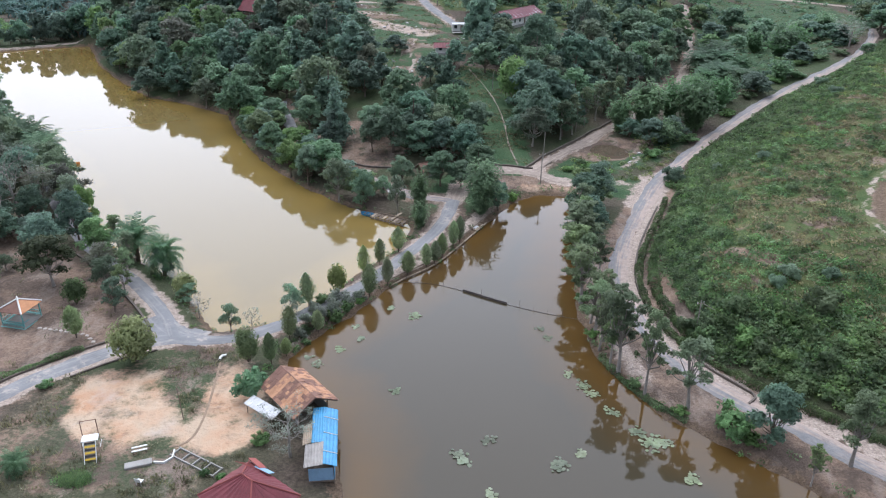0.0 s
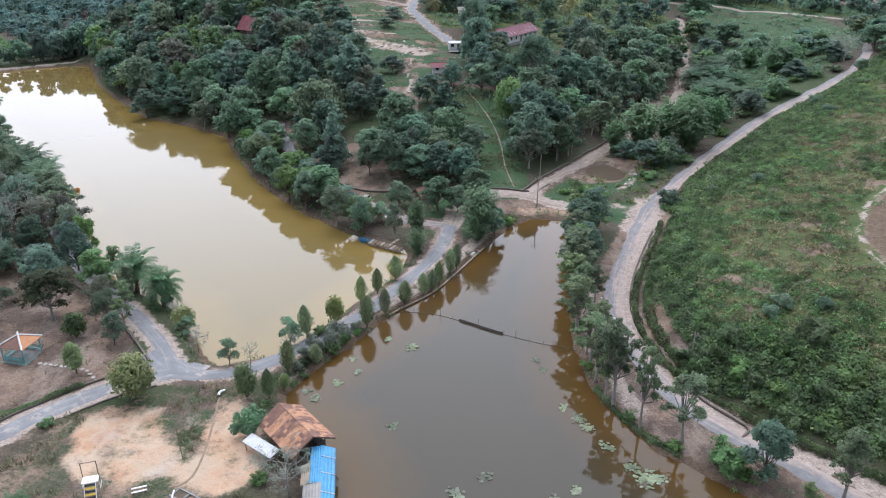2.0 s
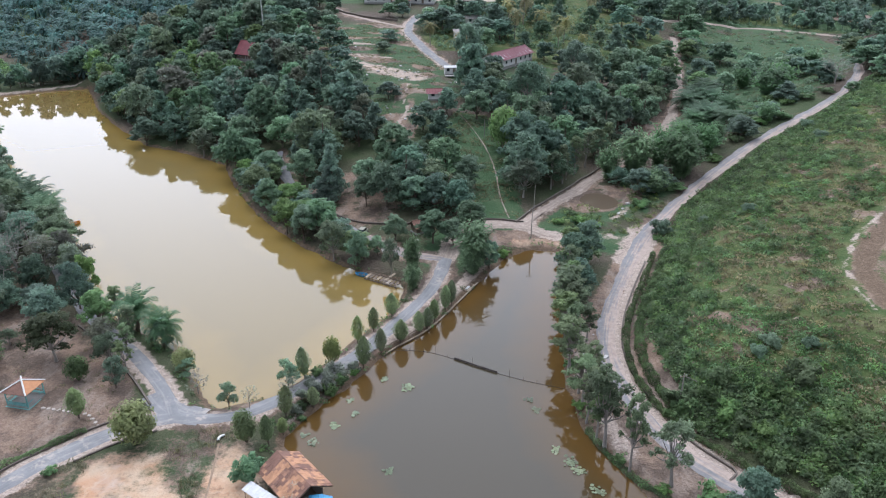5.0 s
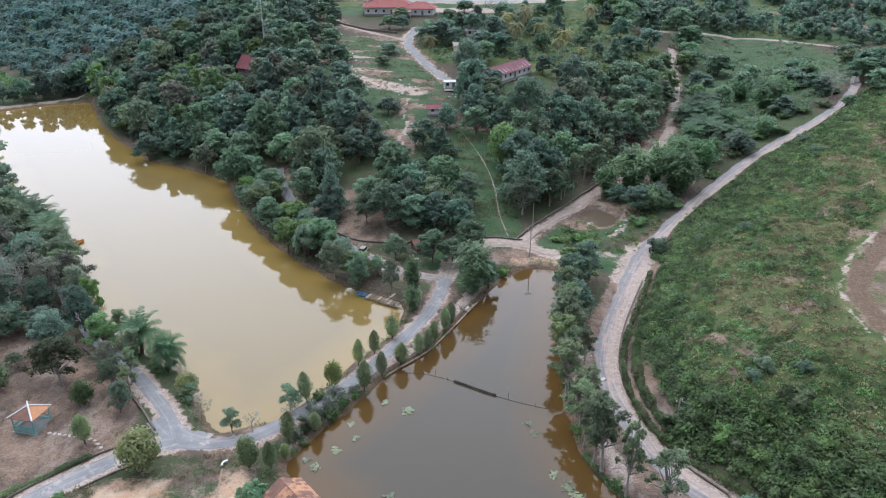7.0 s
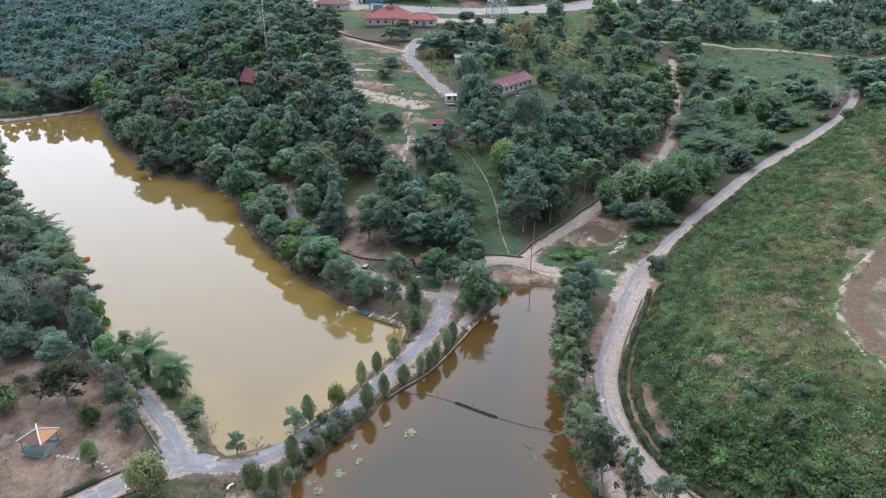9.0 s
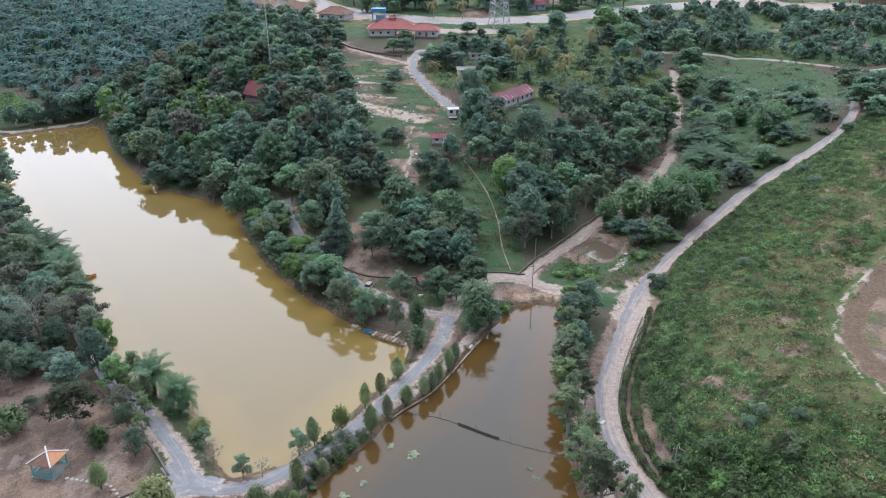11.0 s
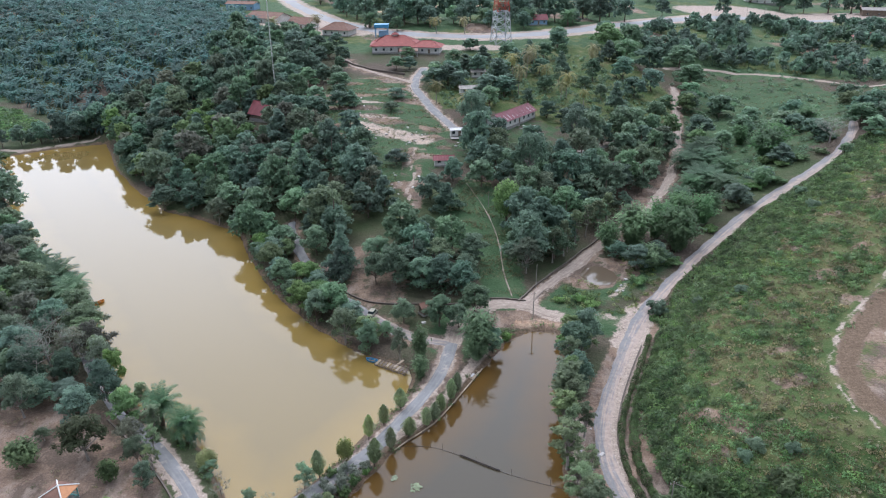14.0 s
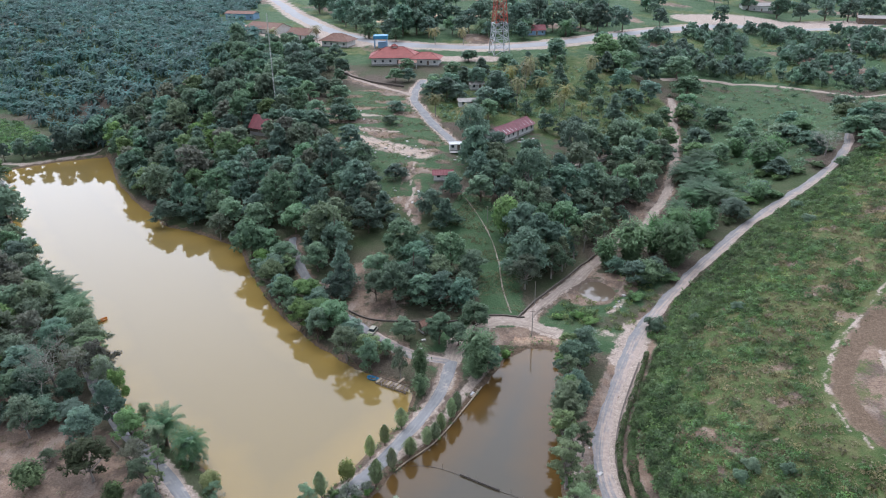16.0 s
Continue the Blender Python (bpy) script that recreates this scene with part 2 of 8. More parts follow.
GROUND = ground_material()
LAKE_WATER = water_material("silty_lake_water", (0.150, 0.108, 0.040), (0.205, 0.138, 0.040), 0.62)
POND_WATER = water_material("brown_pond_water", (0.045, 0.037, 0.023), (0.086, 0.047, 0.013), 0.42)
POOL_WATER = water_material("muddy_pool_water", (0.085, 0.066, 0.048), (0.100, 0.076, 0.054), 0.6)
ASPHALT = asphalt_material()
BROKEN = broken_material()
TRACK = track_material()
HIGHWAY = plain("grey_highway", (0.26, 0.26, 0.262), 0.9, vary=0.15, scale=0.2)
BARK = plain("bark", (0.13, 0.10, 0.08), 0.95, vary=0.4, scale=1.0, bump=0.5)
PALE_BARK = plain("pale_bark", (0.26, 0.235, 0.21), 0.95, vary=0.35, scale=1.0, bump=0.5)
LEAF = foliage("leaf_green", (0.082, 0.160, 0.099), (0.118, 0.216, 0.130), (0.169, 0.283, 0.163))
LEAF_DEEP = foliage("leaf_deep_green", (0.079, 0.146, 0.116), (0.113, 0.196, 0.148), (0.161, 0.258, 0.187))
LEAF_FRESH = foliage("leaf_fresh_green", (0.071, 0.152, 0.054), (0.114, 0.221, 0.077), (0.167, 0.284, 0.104))
LEAF_SPINDLE = foliage("leaf_feathery_green", (0.107, 0.167, 0.077), (0.171, 0.249, 0.108), (0.244, 0.324, 0.142))
LEAF_YELLOW = foliage("leaf_yellow_green", (0.129, 0.173, 0.051), (0.190, 0.237, 0.076), (0.257, 0.292, 0.112))
LEAF_GREY = foliage("leaf_grey_green", (0.150, 0.185, 0.142), (0.208, 0.248, 0.194), (0.272, 0.316, 0.252))
LEAF_PALM = foliage("leaf_palm", (0.044, 0.104, 0.056), (0.074, 0.152, 0.085), (0.118, 0.211, 0.120), gloss=0.5)
# plantation palms: the extra blue is distance haze painted into the leaf colour
LEAF_PALM_HAZED = foliage("leaf_plantation_palm", (0.044, 0.104, 0.101), (0.066, 0.147, 0.140), (0.104, 0.207, 0.191), gloss=0.5)
LEAF_COCO = foliage("leaf_coconut", (0.10, 0.14, 0.055), (0.19, 0.21, 0.085), (0.34, 0.31, 0.14))
LEAF_SCRUB = foliage("leaf_scrub", (0.045, 0.116, 0.038), (0.082, 0.183, 0.059), (0.131, 0.250, 0.086), patchy=0.45, size=0.42)
LEAF_HERB = foliage("leaf_herb", (0.085, 0.135, 0.037), (0.128, 0.186, 0.055), (0.179, 0.237, 0.078), patchy=0.45, size=0.42)
LEAF_HEDGE = foliage("leaf_hedge", (0.041, 0.094, 0.037), (0.074, 0.145, 0.054), (0.123, 0.205, 0.073), patchy=0.45, size=0.42)
GRASS = foliage("dry_grass", (0.090, 0.112, 0.046), (0.145, 0.156, 0.070), (0.23, 0.21, 0.115))
LEAF_BAMBOO = foliage("leaf_bamboo", (0.059, 0.138, 0.064), (0.095, 0.197, 0.090), (0.136, 0.258, 0.118))
LEAF_OLIVE = foliage("leaf_olive_green", (0.086, 0.131, 0.085), (0.121, 0.176, 0.110), (0.168, 0.230, 0.144))
LEAF_BANK = foliage("leaf_pale_olive", (0.086, 0.137, 0.066), (0.123, 0.189, 0.087), (0.169, 0.248, 0.119))
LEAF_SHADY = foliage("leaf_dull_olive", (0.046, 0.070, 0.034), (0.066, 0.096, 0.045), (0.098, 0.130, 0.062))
# deep green for far trees, with distance haze mixed into the colour as blue
LEAF_HAZED = foliage("leaf_blue_green", (0.075, 0.145, 0.113), (0.106, 0.192, 0.146), (0.149, 0.245, 0.179))
LEAF_DUSTY = foliage("leaf_dusty", (0.110, 0.125, 0.094), (0.148, 0.164, 0.122), (0.192, 0.206, 0.156))
LEAF_STRAW = foliage("leaf_straw_herb", (0.117, 0.115, 0.052), (0.181, 0.169, 0.081), (0.251, 0.227, 0.119), patchy=0.4, size=0.35)
LEAF_LIME = foliage("leaf_lime_herb", (0.088, 0.150, 0.034), (0.130, 0.206, 0.050), (0.182, 0.260, 0.075), patchy=0.3)
LEAF_BUSH = foliage("leaf_bright_bush", (0.047, 0.096, 0.036), (0.081, 0.148, 0.051), (0.134, 0.215, 0.079), patchy=0.3, size=0.4)

# ---- lie of the land ----
LAKE = [(-35, 85.8), (-30.6, 86.8), (-26.8, 89.6), (-23.2, 95), (-19.6, 102.3), (-15.6, 109.4), (-13, 116.6), (-12.6, 121.5), (-14, 124.2), (-20.8, 127.4),
        (-28.7, 132.9), (-37.7, 141.6), (-46.9, 152.7), (-53.4, 162.5), (-60.3, 175), (-67, 189.5), (-82.6, 199.2), (-95, 205), (-112, 224), (-128, 244), (-146, 275),
        (-162, 268), (-176, 257), (-169, 242), (-149, 215), (-125, 184), (-107, 163), (-90, 146), (-77, 128), (-68, 117.5), (-60, 110), (-50, 103), (-44.5, 99), (-40.5, 93)]
POND = [(-10, 22), (-10.5, 46), (-12.6, 57), (-14.9, 67), (-18.5, 72.8), (-22.6, 76.5), (-23.4, 79.4), (-21, 84.6), (-16.4, 92.8), (-13.2, 99.2), (-11, 102.4), (-7, 106.6),
        (-2.1, 117.6), (1.7, 125.9), (4.9, 133.4), (7.6, 137.1), (11.5, 139.4), (15.5, 138.7), (16, 127.6), (14.6, 113.5), (13.7, 96.7), (14.3, 86.3), (15.4, 81.9), (18.7, 75.3),
        (21, 72), (27.1, 66.5), (34, 60.2), (40, 48), (42, 22)]
# the foot of the field's slope, beside the eastern road
FOOT = [(90, 30), (62, 52), (43.5, 67.5), (32.5, 76.5), (26.5, 85), (23.8, 93), (23.6, 103), (26, 113), (31.5, 127), (36, 142), (44, 155), (57, 171), (69, 187), (86, 207), (122, 250), (170, 300), (400, 480)]
ROAD_DAM = [(-38.7, 82.2), (-34.9, 81.9), (-31.4, 82.3), (-27.6, 84.6), (-23.5, 89.4), (-19.7, 94.6), (-16.1, 100.2), (-13.2, 106), (-10.2, 112.5), (-7.5, 119.5), (-6, 126), (-5.3, 131.3)]
ROAD_WEST = [(-70, 45), (-59, 61), (-53.8, 68.9), (-51.7, 72.1), (-48.7, 75.5), (-45.3, 78.8), (-41.3, 81.4), (-38.7, 82.2)]
ROAD_SHORE = [(-38.7, 82.2), (-41, 86), (-45.4, 91.4), (-50.5, 96.6), (-56, 101.8), (-61.5, 106.4), (-67, 112), (-74, 120), (-84, 134)]
ROAD_EAST = [(70, 36), (52, 54), (41.5, 63.5), (38.2, 67.4), (34.9, 70.6), (31, 73.9), (26.8, 78.4), (24.6, 83.8), (22.6, 89.8), (21, 97), (21.2, 105), (23.2, 114), (26.5, 123.7), (30.3, 133.8), (34, 143),
             (41.3, 155), (50.2, 167.5), (63.6, 184), (74, 197), (89, 212), (104, 227), (120, 249), (128, 268)]
TRACK_TIP = [(-5.3, 131.3), (-4.2, 139), (2.6, 147), (10, 147.8), (16.6, 143.9), (24, 142), (33, 141)]
TRACK_VALLEY = [(10, 147.8), (14.5, 156), (20.2, 164.6), (28.4, 177.2), (37, 190), (46, 202), (57, 226), (66, 258), (72, 290), (76, 315)]
TRACK_NORTH = [(-5.3, 131.3), (-12.8, 132.8), (-18.6, 137.4), (-24.1, 142.4), (-31.6, 149.8), (-38.2, 159.2), (-43.5, 167.3), (-48, 177), (-51, 186)]
ROAD_HILL = [(-10, 243), (-13, 249), (-18, 259), (-24, 275), (-27.5, 286), (-28, 300), (-26, 314)]
TRACK_HILL = [(-28, 292), (-41, 303), (-55, 316), (-62, 330)]
ROAD_MAIN = [(-260, 830), (-173, 630), (-125, 513), (-84, 420), (-60, 391), (-31, 378), (-3, 373), (24, 380), (54, 399), (92, 436), (150, 488), (212, 506), (260, 500), (420, 470)]
TRACK_FAR = [(76, 338), (88, 345), (112, 352), (135, 346), (157, 330), (180, 318)]
TRACK_EARTH = [(108, 178), (87, 152), (78, 141.5), (67.4, 128.8), (60.5, 117), (58.5, 106), (60, 98), (64, 88), (72, 70)]
TRACK_MID = [(20, 228), (27, 233), (34, 239), (43, 248)]
PATH_GRASS = [(-5, 203), (-1.5, 195), (1.2, 187), (3.6, 178), (4.6, 170), (5.2, 160), (7, 150.6)]


def to_line(px, py, line):
    """The distance to a line of points, positive to its right."""
    best, side = np.full(np.shape(px), 1e9), np.ones(np.shape(px))
    for (ax, ay), (bx, by) in zip(line, line[1:]):
        dx, dy = bx - ax, by - ay
        u = np.clip(((px - ax) * dx + (py - ay) * dy) / (dx * dx + dy * dy), 0, 1)
        ex, ey = px - ax - u * dx, py - ay - u * dy
        d = np.hypot(ex, ey)
        nearer = d < best
        best, side = np.where(nearer, d, best), np.where(nearer, np.sign(ex * dy - ey * dx + 1e-12), side)
    return best * side


def to_area(px, py, ring):
    """The distance to a closed outline, negative inside."""
    closed = ring + ring[:1]
    d = np.abs(to_line(px, py, closed))
    inside = np.zeros(np.shape(px), bool)
    for (ax, ay), (bx, by) in zip(closed, closed[1:]):
        if ay != by:
            inside ^= ((ay > py) != (by > py)) & (px < (bx - ax) * (py - ay) / (by - ay) + ax)
    return np.where(inside, -d, d)


def ease(a, b, v):
    u = np.clip((v - a) / (b - a), 0, 1)
    return u * u * (3 - 2 * u)


def rolling(x, y, size, seed):
    """Smooth hills and hollows between -1 and 1."""
    r = np.random.RandomState(seed)
    out = 0 * x
    for _ in range(7):
        a, p = r.uniform(0, 6.283), r.uniform(0, 6.283)
        k = 6.283 / (size * r.uniform(0.6, 1.6))
        out = out + np.sin(k * (x * math.cos(a) + y * math.sin(a)) + p)
    return out / 4.0


def dry_land(x, y):
    """The height of the land: a flat round the ponds, a hill to the north, a field on a slope to the east."""
    x, y = np.asarray(x, float), np.asarray(y, float)
    from_lake = (x + 20) * 0.741 + (y - 135) * 0.672
    from_valley = -(x - 28) * 0.904 + (y - 176) * 0.427
    valley = 0.065 * np.clip(y - 168, 0, 240)
    s = np.clip((from_lake + 2) / 60, 0, 1)
    s = s * (1.6 - 0.6 * s)
    hill = 14 * (1 - np.exp(-np.clip(from_valley, 0, None) / 55)) - 0.03 * np.clip(from_valley - 90, 0, 200)
    q = to_line(x, y, FOOT)
    road = 0.105 * np.clip(y - 138, 0, 170)
    east = np.clip(road - valley, 0, None) * ease(-35, 0, q) + 10.5 * (1 - np.exp(-np.clip(q - 1, 0, None) / 22))
    return 0.9 + s * np.minimum(valley + hill, 29) + east


def water_edge(x, y):
    return np.minimum(to_area(x, y, LAKE), to_area(x, y, POND))


def land(x, y):
    """The ground with its banks and the beds of the ponds."""
    x, y = np.asarray(x, float), np.asarray(y, float)
    d = water_edge(x, y) + 0.45 * rolling(x, y, 5, 3)
    dry = dry_land(x, y) + 0.10 * rolling(x, y, 9, 5) * ease(2, 6, d)
    dry = dry - 1.1 * (1 - ease(3.0, 6.0, np.hypot((x - 28.4) * 1.05, (y - 163.4) * 0.85)))
    return np.where(d < 0, np.maximum(-1.8, 0.75 * d - 0.05), -0.05 + (dry + 0.05) * ease(-0.2, 2.4, d))


def height(x, y):
    return float(land(np.array([x]), np.array([y]))[0])


def mesh_of(name, verts, faces, mats=(), smooth=False):
    """A mesh from arrays of corners and of faces that all have as many sides."""
    verts, faces = np.asarray(verts, np.float32), np.asarray(faces, np.int32)
    me = bpy.data.meshes.new(name)
    n = faces.shape[1]
    me.vertices.add(len(verts))
    me.vertices.foreach_set("co", verts.ravel())
    me.loops.add(faces.size)
    me.loops.foreach_set("vertex_index", faces.ravel())
    me.polygons.add(len(faces))
    me.polygons.foreach_set("loop_start", np.arange(0, faces.size, n, dtype=np.int32))
    for m in mats:
        me.materials.append(m)
    me.update(calc_edges=True)
    me.polygons.foreach_set("use_smooth", np.full(len(faces), smooth))
    me.validate()
    return me


def onward(v, step, grow, far):
    out = []
    while abs(v) < far:
        v += step
        step *= grow
        out.append(v)
    return out


ys = np.concatenate([onward(28.75, -1.25, 1.2, 2600)[::-1], np.arange(28.75, 200, 1.25), np.arange(200, 300, 2.0), np.arange(300, 470, 3.0), onward(467, 3.3, 1.1, 2600)])
xs = np.concatenate([onward(-180, -1.25, 1.09, 2600)[::-1], np.arange(-180, 160, 1.25), onward(158.75, 1.25, 1.09, 2600)])
gx, gy = np.meshgrid(xs, ys)
gz = land(gx, gy)
rows_n, cols_n = gx.shape
index = np.arange(rows_n * cols_n).reshape(rows_n, cols_n)
quads = np.stack([index[:-1, :-1], index[:-1, 1:], index[1:, 1:], index[1:, :-1]], -1).reshape(-1, 4)
ground_mesh = mesh_of("ground", np.stack([gx, gy, gz], -1).reshape(-1, 3), quads, [GROUND], True)
ground = tagged(new("ground", ground_mesh), "grassy ground with bare earth, sandy patches and muddy banks", "ground", kind="structure")


def near(line, full, gone):
    return 1 - ease(full, gone, np.abs(to_line(gx, gy, line)))


def within(ring, soft):
    return 1 - ease(-soft, soft, to_area(gx, gy, ring))


YARD = [(-49.5, 72), (-52, 55), (-30, 52), (-22, 60), (-22, 72), (-29, 80.5), (-37, 79.5)]
SAND = [(-45.5, 66.4), (-46, 68), (-44.7, 72.4), (-42.3, 74.6), (-38.2, 74.7), (-35.7, 72.3), (-35.2, 69.7), (-32.6, 67.7), (-31, 65.6), (-30.2, 67.1), (-30.4, 71.1), (-30.8, 77.2), (-28.2, 76.8), (-26.4, 73.5), (-24, 70), (-22.4, 66), (-23.3, 62.6), (-25.2, 60.6), (-28, 60.6), (-32.2, 62.4), (-37.7, 62.2), (-42.4, 63.2)]
GLADE = [(-7, 205), (-12, 184), (-9, 171), (-1, 168), (0, 152), (10, 151), (9, 168), (6, 186), (2, 205)]
MEADOW = [(-45, 222), (-30, 205), (-17, 190), (-12, 212), (-8, 238), (-14, 262), (-24, 285), (-40, 300), (-58, 300), (-66, 270)]
PARK_WEST = [(-110, 40), (-53, 66), (-44, 80), (-47, 90), (-62, 104), (-90, 118), (-140, 110)]
BARE_HILL = [(-43, 163), (-37, 153), (-24, 143), (-16, 143), (-14, 154), (-22, 168), (-27, 178), (-31, 172)]
GRASS_FAR = [(-235, 335), (-210, 325), (-186, 300), (-180, 280), (-200, 272), (-300, 290)]
SCAR = [(90, 152), (78, 141), (67.5, 128), (60, 115), (59, 104), (66, 86), (110, 90), (120, 150)]
VALLEY = [(60, 200), (75, 210), (118, 252), (150, 300), (140, 345), (85, 340), (70, 280)]
q_field = to_line(gx, gy, FOOT)
beyond = ease(330, 350, gy)
lawn = np.maximum.reduce([0.7 * near([(96, 128), (88, 116), (90, 100)], 4, 9), 1.0 * within(GRASS_FAR, 4), within(GLADE, 3), 0.6 * within(MEADOW, 5), 0.5 * near([(-8, 225), (2, 238), (18, 250)], 7, 15), 0.62 * within(VALLEY, 8), 0.55 * within(YARD, 3), 0.35 * near(ROAD_DAM, 1, 5), 0.8 * near(TRACK_TIP, 2, 9), 0.6 * near([(20, 152), (32, 160), (40, 170)], 5, 10), 0.75 * beyond])
ROUGH = [(-20, 262), (-22, 320), (0, 345), (60, 345), (75, 300), (60, 262), (30, 250), (10, 262)]
field = np.maximum(0.9 * within(ROUGH, 6), 0.65 * beyond * ease(-0.2, 0.5, rolling(gx, gy, 60, 17)))
field = np.maximum(field, ease(1.0, 4.0, q_field) * (1 - 0.6 * within(VALLEY, 5)) * (1 - ease(230, 290, gy)))
bare = np.maximum.reduce([
    0.95 * near([(26.6, 110), (26.6, 103), (26.9, 96), (28.2, 90), (30, 85.5)], 0.9, 2.0), 0.95 * near([(35, 107), (38, 104.5), (41, 101.5), (43, 100)], 0.8, 2.6), 0.8 * beyond * ease(0.35, 0.8, rolling(gx, gy, 75, 19)), 0.4 * within(GLADE, 2) * ease(0.3, 0.8, rolling(gx, gy, 12, 20)),
    0.85 * within(MEADOW, 2) * ease(-0.1, 0.6, rolling(gx * 0.35, gy, 8, 21)), 0.62 * ease(5, 9, q_field) * ease(0.3, 0.85, rolling(gx, gy, 11, 22) + 0.3 * rolling(gx, gy, 4, 46)),
    0.95 * within(PARK_WEST, 6), 0.95 * near([(25.5, 161.5), (28.5, 166), (31, 165)], 5.0, 8.0) * (0.8 + 0.4 * rolling(gx, gy, 6, 43)), 0.55 * within(BARE_HILL, 4), within(SCAR, 1.5) * (0.75 + 0.35 * rolling(gx, gy, 9, 31)), 0.75 * near(ROAD_EAST, 2.5, 5.5) * (1 - 0.6 * ease(145, 165, gy)), 0.7 * near(TRACK_VALLEY, 1.2, 3.6), 0.95 * near([(41, 202), (48, 212), (54, 224)], 2.2, 4.5),
    0.75 * near(ROAD_DAM, 1.5, 4.2), 0.5 * within(YARD, 2), 0.6 * near(ROAD_HILL, 2, 5), 0.6 * near(TRACK_NORTH, 1.5, 4), 0.85 * near([(3, 141), (12, 143.5), (17, 141)], 2, 4.5),
    0.95 * near([(15, 112), (15, 100), (17, 84), (22, 75), (33, 66), (44, 52)], 3, 5.5), 0.55 * near(TRACK_HILL, 2, 8), 0.6 * near([(-21, 223), (-21, 205), (-19.5, 190), (-19, 178)], 1.5, 5) * (0.8 + 0.5 * rolling(gx, gy, 7, 45))])
sand = np.maximum.reduce([
    np.clip(within(SAND, 3.0) + (0.5 * rolling(gx, gy, 5, 41) - 0.12) * within(SAND, 4.5), 0, 1), 0.35 * near([(-42, 242), (-30, 236), (-20, 232)], 2, 5), 0.5 * near([(8, 140.5), (12, 142), (16, 141)], 0.3, 2.4), 0.6 * near([(-60, 470), (-20, 500), (20, 480)], 4, 16)])
dust = np.maximum.reduce([
    0.3 * near(ROAD_EAST, 1.3, 2.7) * (1 - 0.5 * ease(140, 160, gy)), 0.95 * ease(-3.2, -2.2, q_field) * (1 - ease(-0.6, 0.1, q_field)) * (1 - ease(142, 150, gy)), 0.75 * near(ROAD_MAIN, 6, 11), 0.62 * near([(-42, 242), (-30, 236), (-20, 232)], 2, 7), 0.75 * near(TRACK_TIP[:5], 1.4, 3.0), 0.4 * near(TRACK_TIP[4:], 0.8, 2.6), 0.62 * near([(29.5, 134), (31.5, 139.5), (34.5, 146)], 2.8, 4.8), 0.62 * near([(25.8, 145), (30, 143)], 0.5, 1.8), 0.6 * near([(29, 152), (33, 157)], 0.4, 1.6), 0.6 * near(TRACK_VALLEY, 1.0, 2.2), 0.62 * near(TRACK_EARTH, 0.2, 1.1) * (0.8 + 0.4 * rolling(gx, gy, 5, 48)),
    0.6 * near([(-181, 263), (-171, 262.5), (-160, 271), (-151, 278)], 0.8, 2.6), 0.85 * near(ROAD_SHORE[:5], 1.2, 2.8), 0.95 * near([(-140, 462), (-108, 420), (-88, 402), (-70, 391)], 8, 20), 0.95 * near([(128, 492), (170, 516), (240, 528)], 8, 24), 0.9 * near([(-45, 353), (-12, 351), (2, 352)], 3, 8),
    0.7 * near(ROAD_HILL, 1.8, 3.2), 0.75 * near(ROAD_WEST, 1.8, 2.8), 0.8 * near(TRACK_MID, 0.8, 2.2), 0.55 * near(ROAD_DAM, 1.4, 2.6), 0.8 * near([(-12.6, 102), (-9, 107), (-4.2, 117), (0, 127), (4, 135)], 0.5, 1.7), 0.6 * near([(-24, 81), (-20, 88), (-14.5, 98)], 0.3, 1.2), 0.7 * near([(-21, 224), (-22.5, 214), (-19.5, 206), (-21, 198), (-19, 190)], 0.2, 1.1),
    0.8 * near([(88, 148), (79, 134), (73, 122), (72, 106)], 0.4, 1.6), 0.7 * near([(95, 140), (86, 124), (84, 108)], 0.3, 1.4), 0.7 * near([(-37, 266), (-52, 268)], 0.6, 2.2), 0.7 * near([(-30, 250), (-48, 252)], 0.5, 2.0), 0.6 * near([(17, 108), (16, 92), (20, 78)], 0.6, 2.4)])
patch_green = near([(71, 121), (66, 114), (65, 107)], 2.0, 4.5)
bare, lawn = bare * (1 - 0.25 * patch_green), np.maximum(lawn, 0.3 * patch_green)
dust = np.maximum(dust, 0.45 * near([(75, 134), (69, 126.5), (64.5, 119), (63, 112)], 0.5, 1.8) + 0.25 * rolling(gx, gy, 4, 42) * near([(75, 134), (64, 117)], 2, 5))
edge = water_edge(gx, gy)
mud = np.maximum.reduce([0.9 * (1 - ease(0.4, 2.0, edge)), 0.95 * near([(80, 139.5), (73, 131), (67.3, 123.6), (63.6, 117)], 1.0, 2.4), 0.95 * near([(62.6, 114), (61.6, 108), (62.2, 102.5)], 0.9, 2.4), 0.7 * near([(64, 99), (68, 88)], 0.5, 1.6), 0.8 * within(SCAR, 1.0) * ease(-0.5, 0.3, rolling(gx, gy, 5, 44)) * (1 - patch_green)])
for key, v in (("lawn", lawn), ("field", field), ("bare", bare), ("dust", dust), ("sand", sand), ("mud", mud)):
    a = ground_mesh.attributes.new(key, "FLOAT", "POINT")
    a.data.foreach_set("value", v.astype(np.float32).ravel())


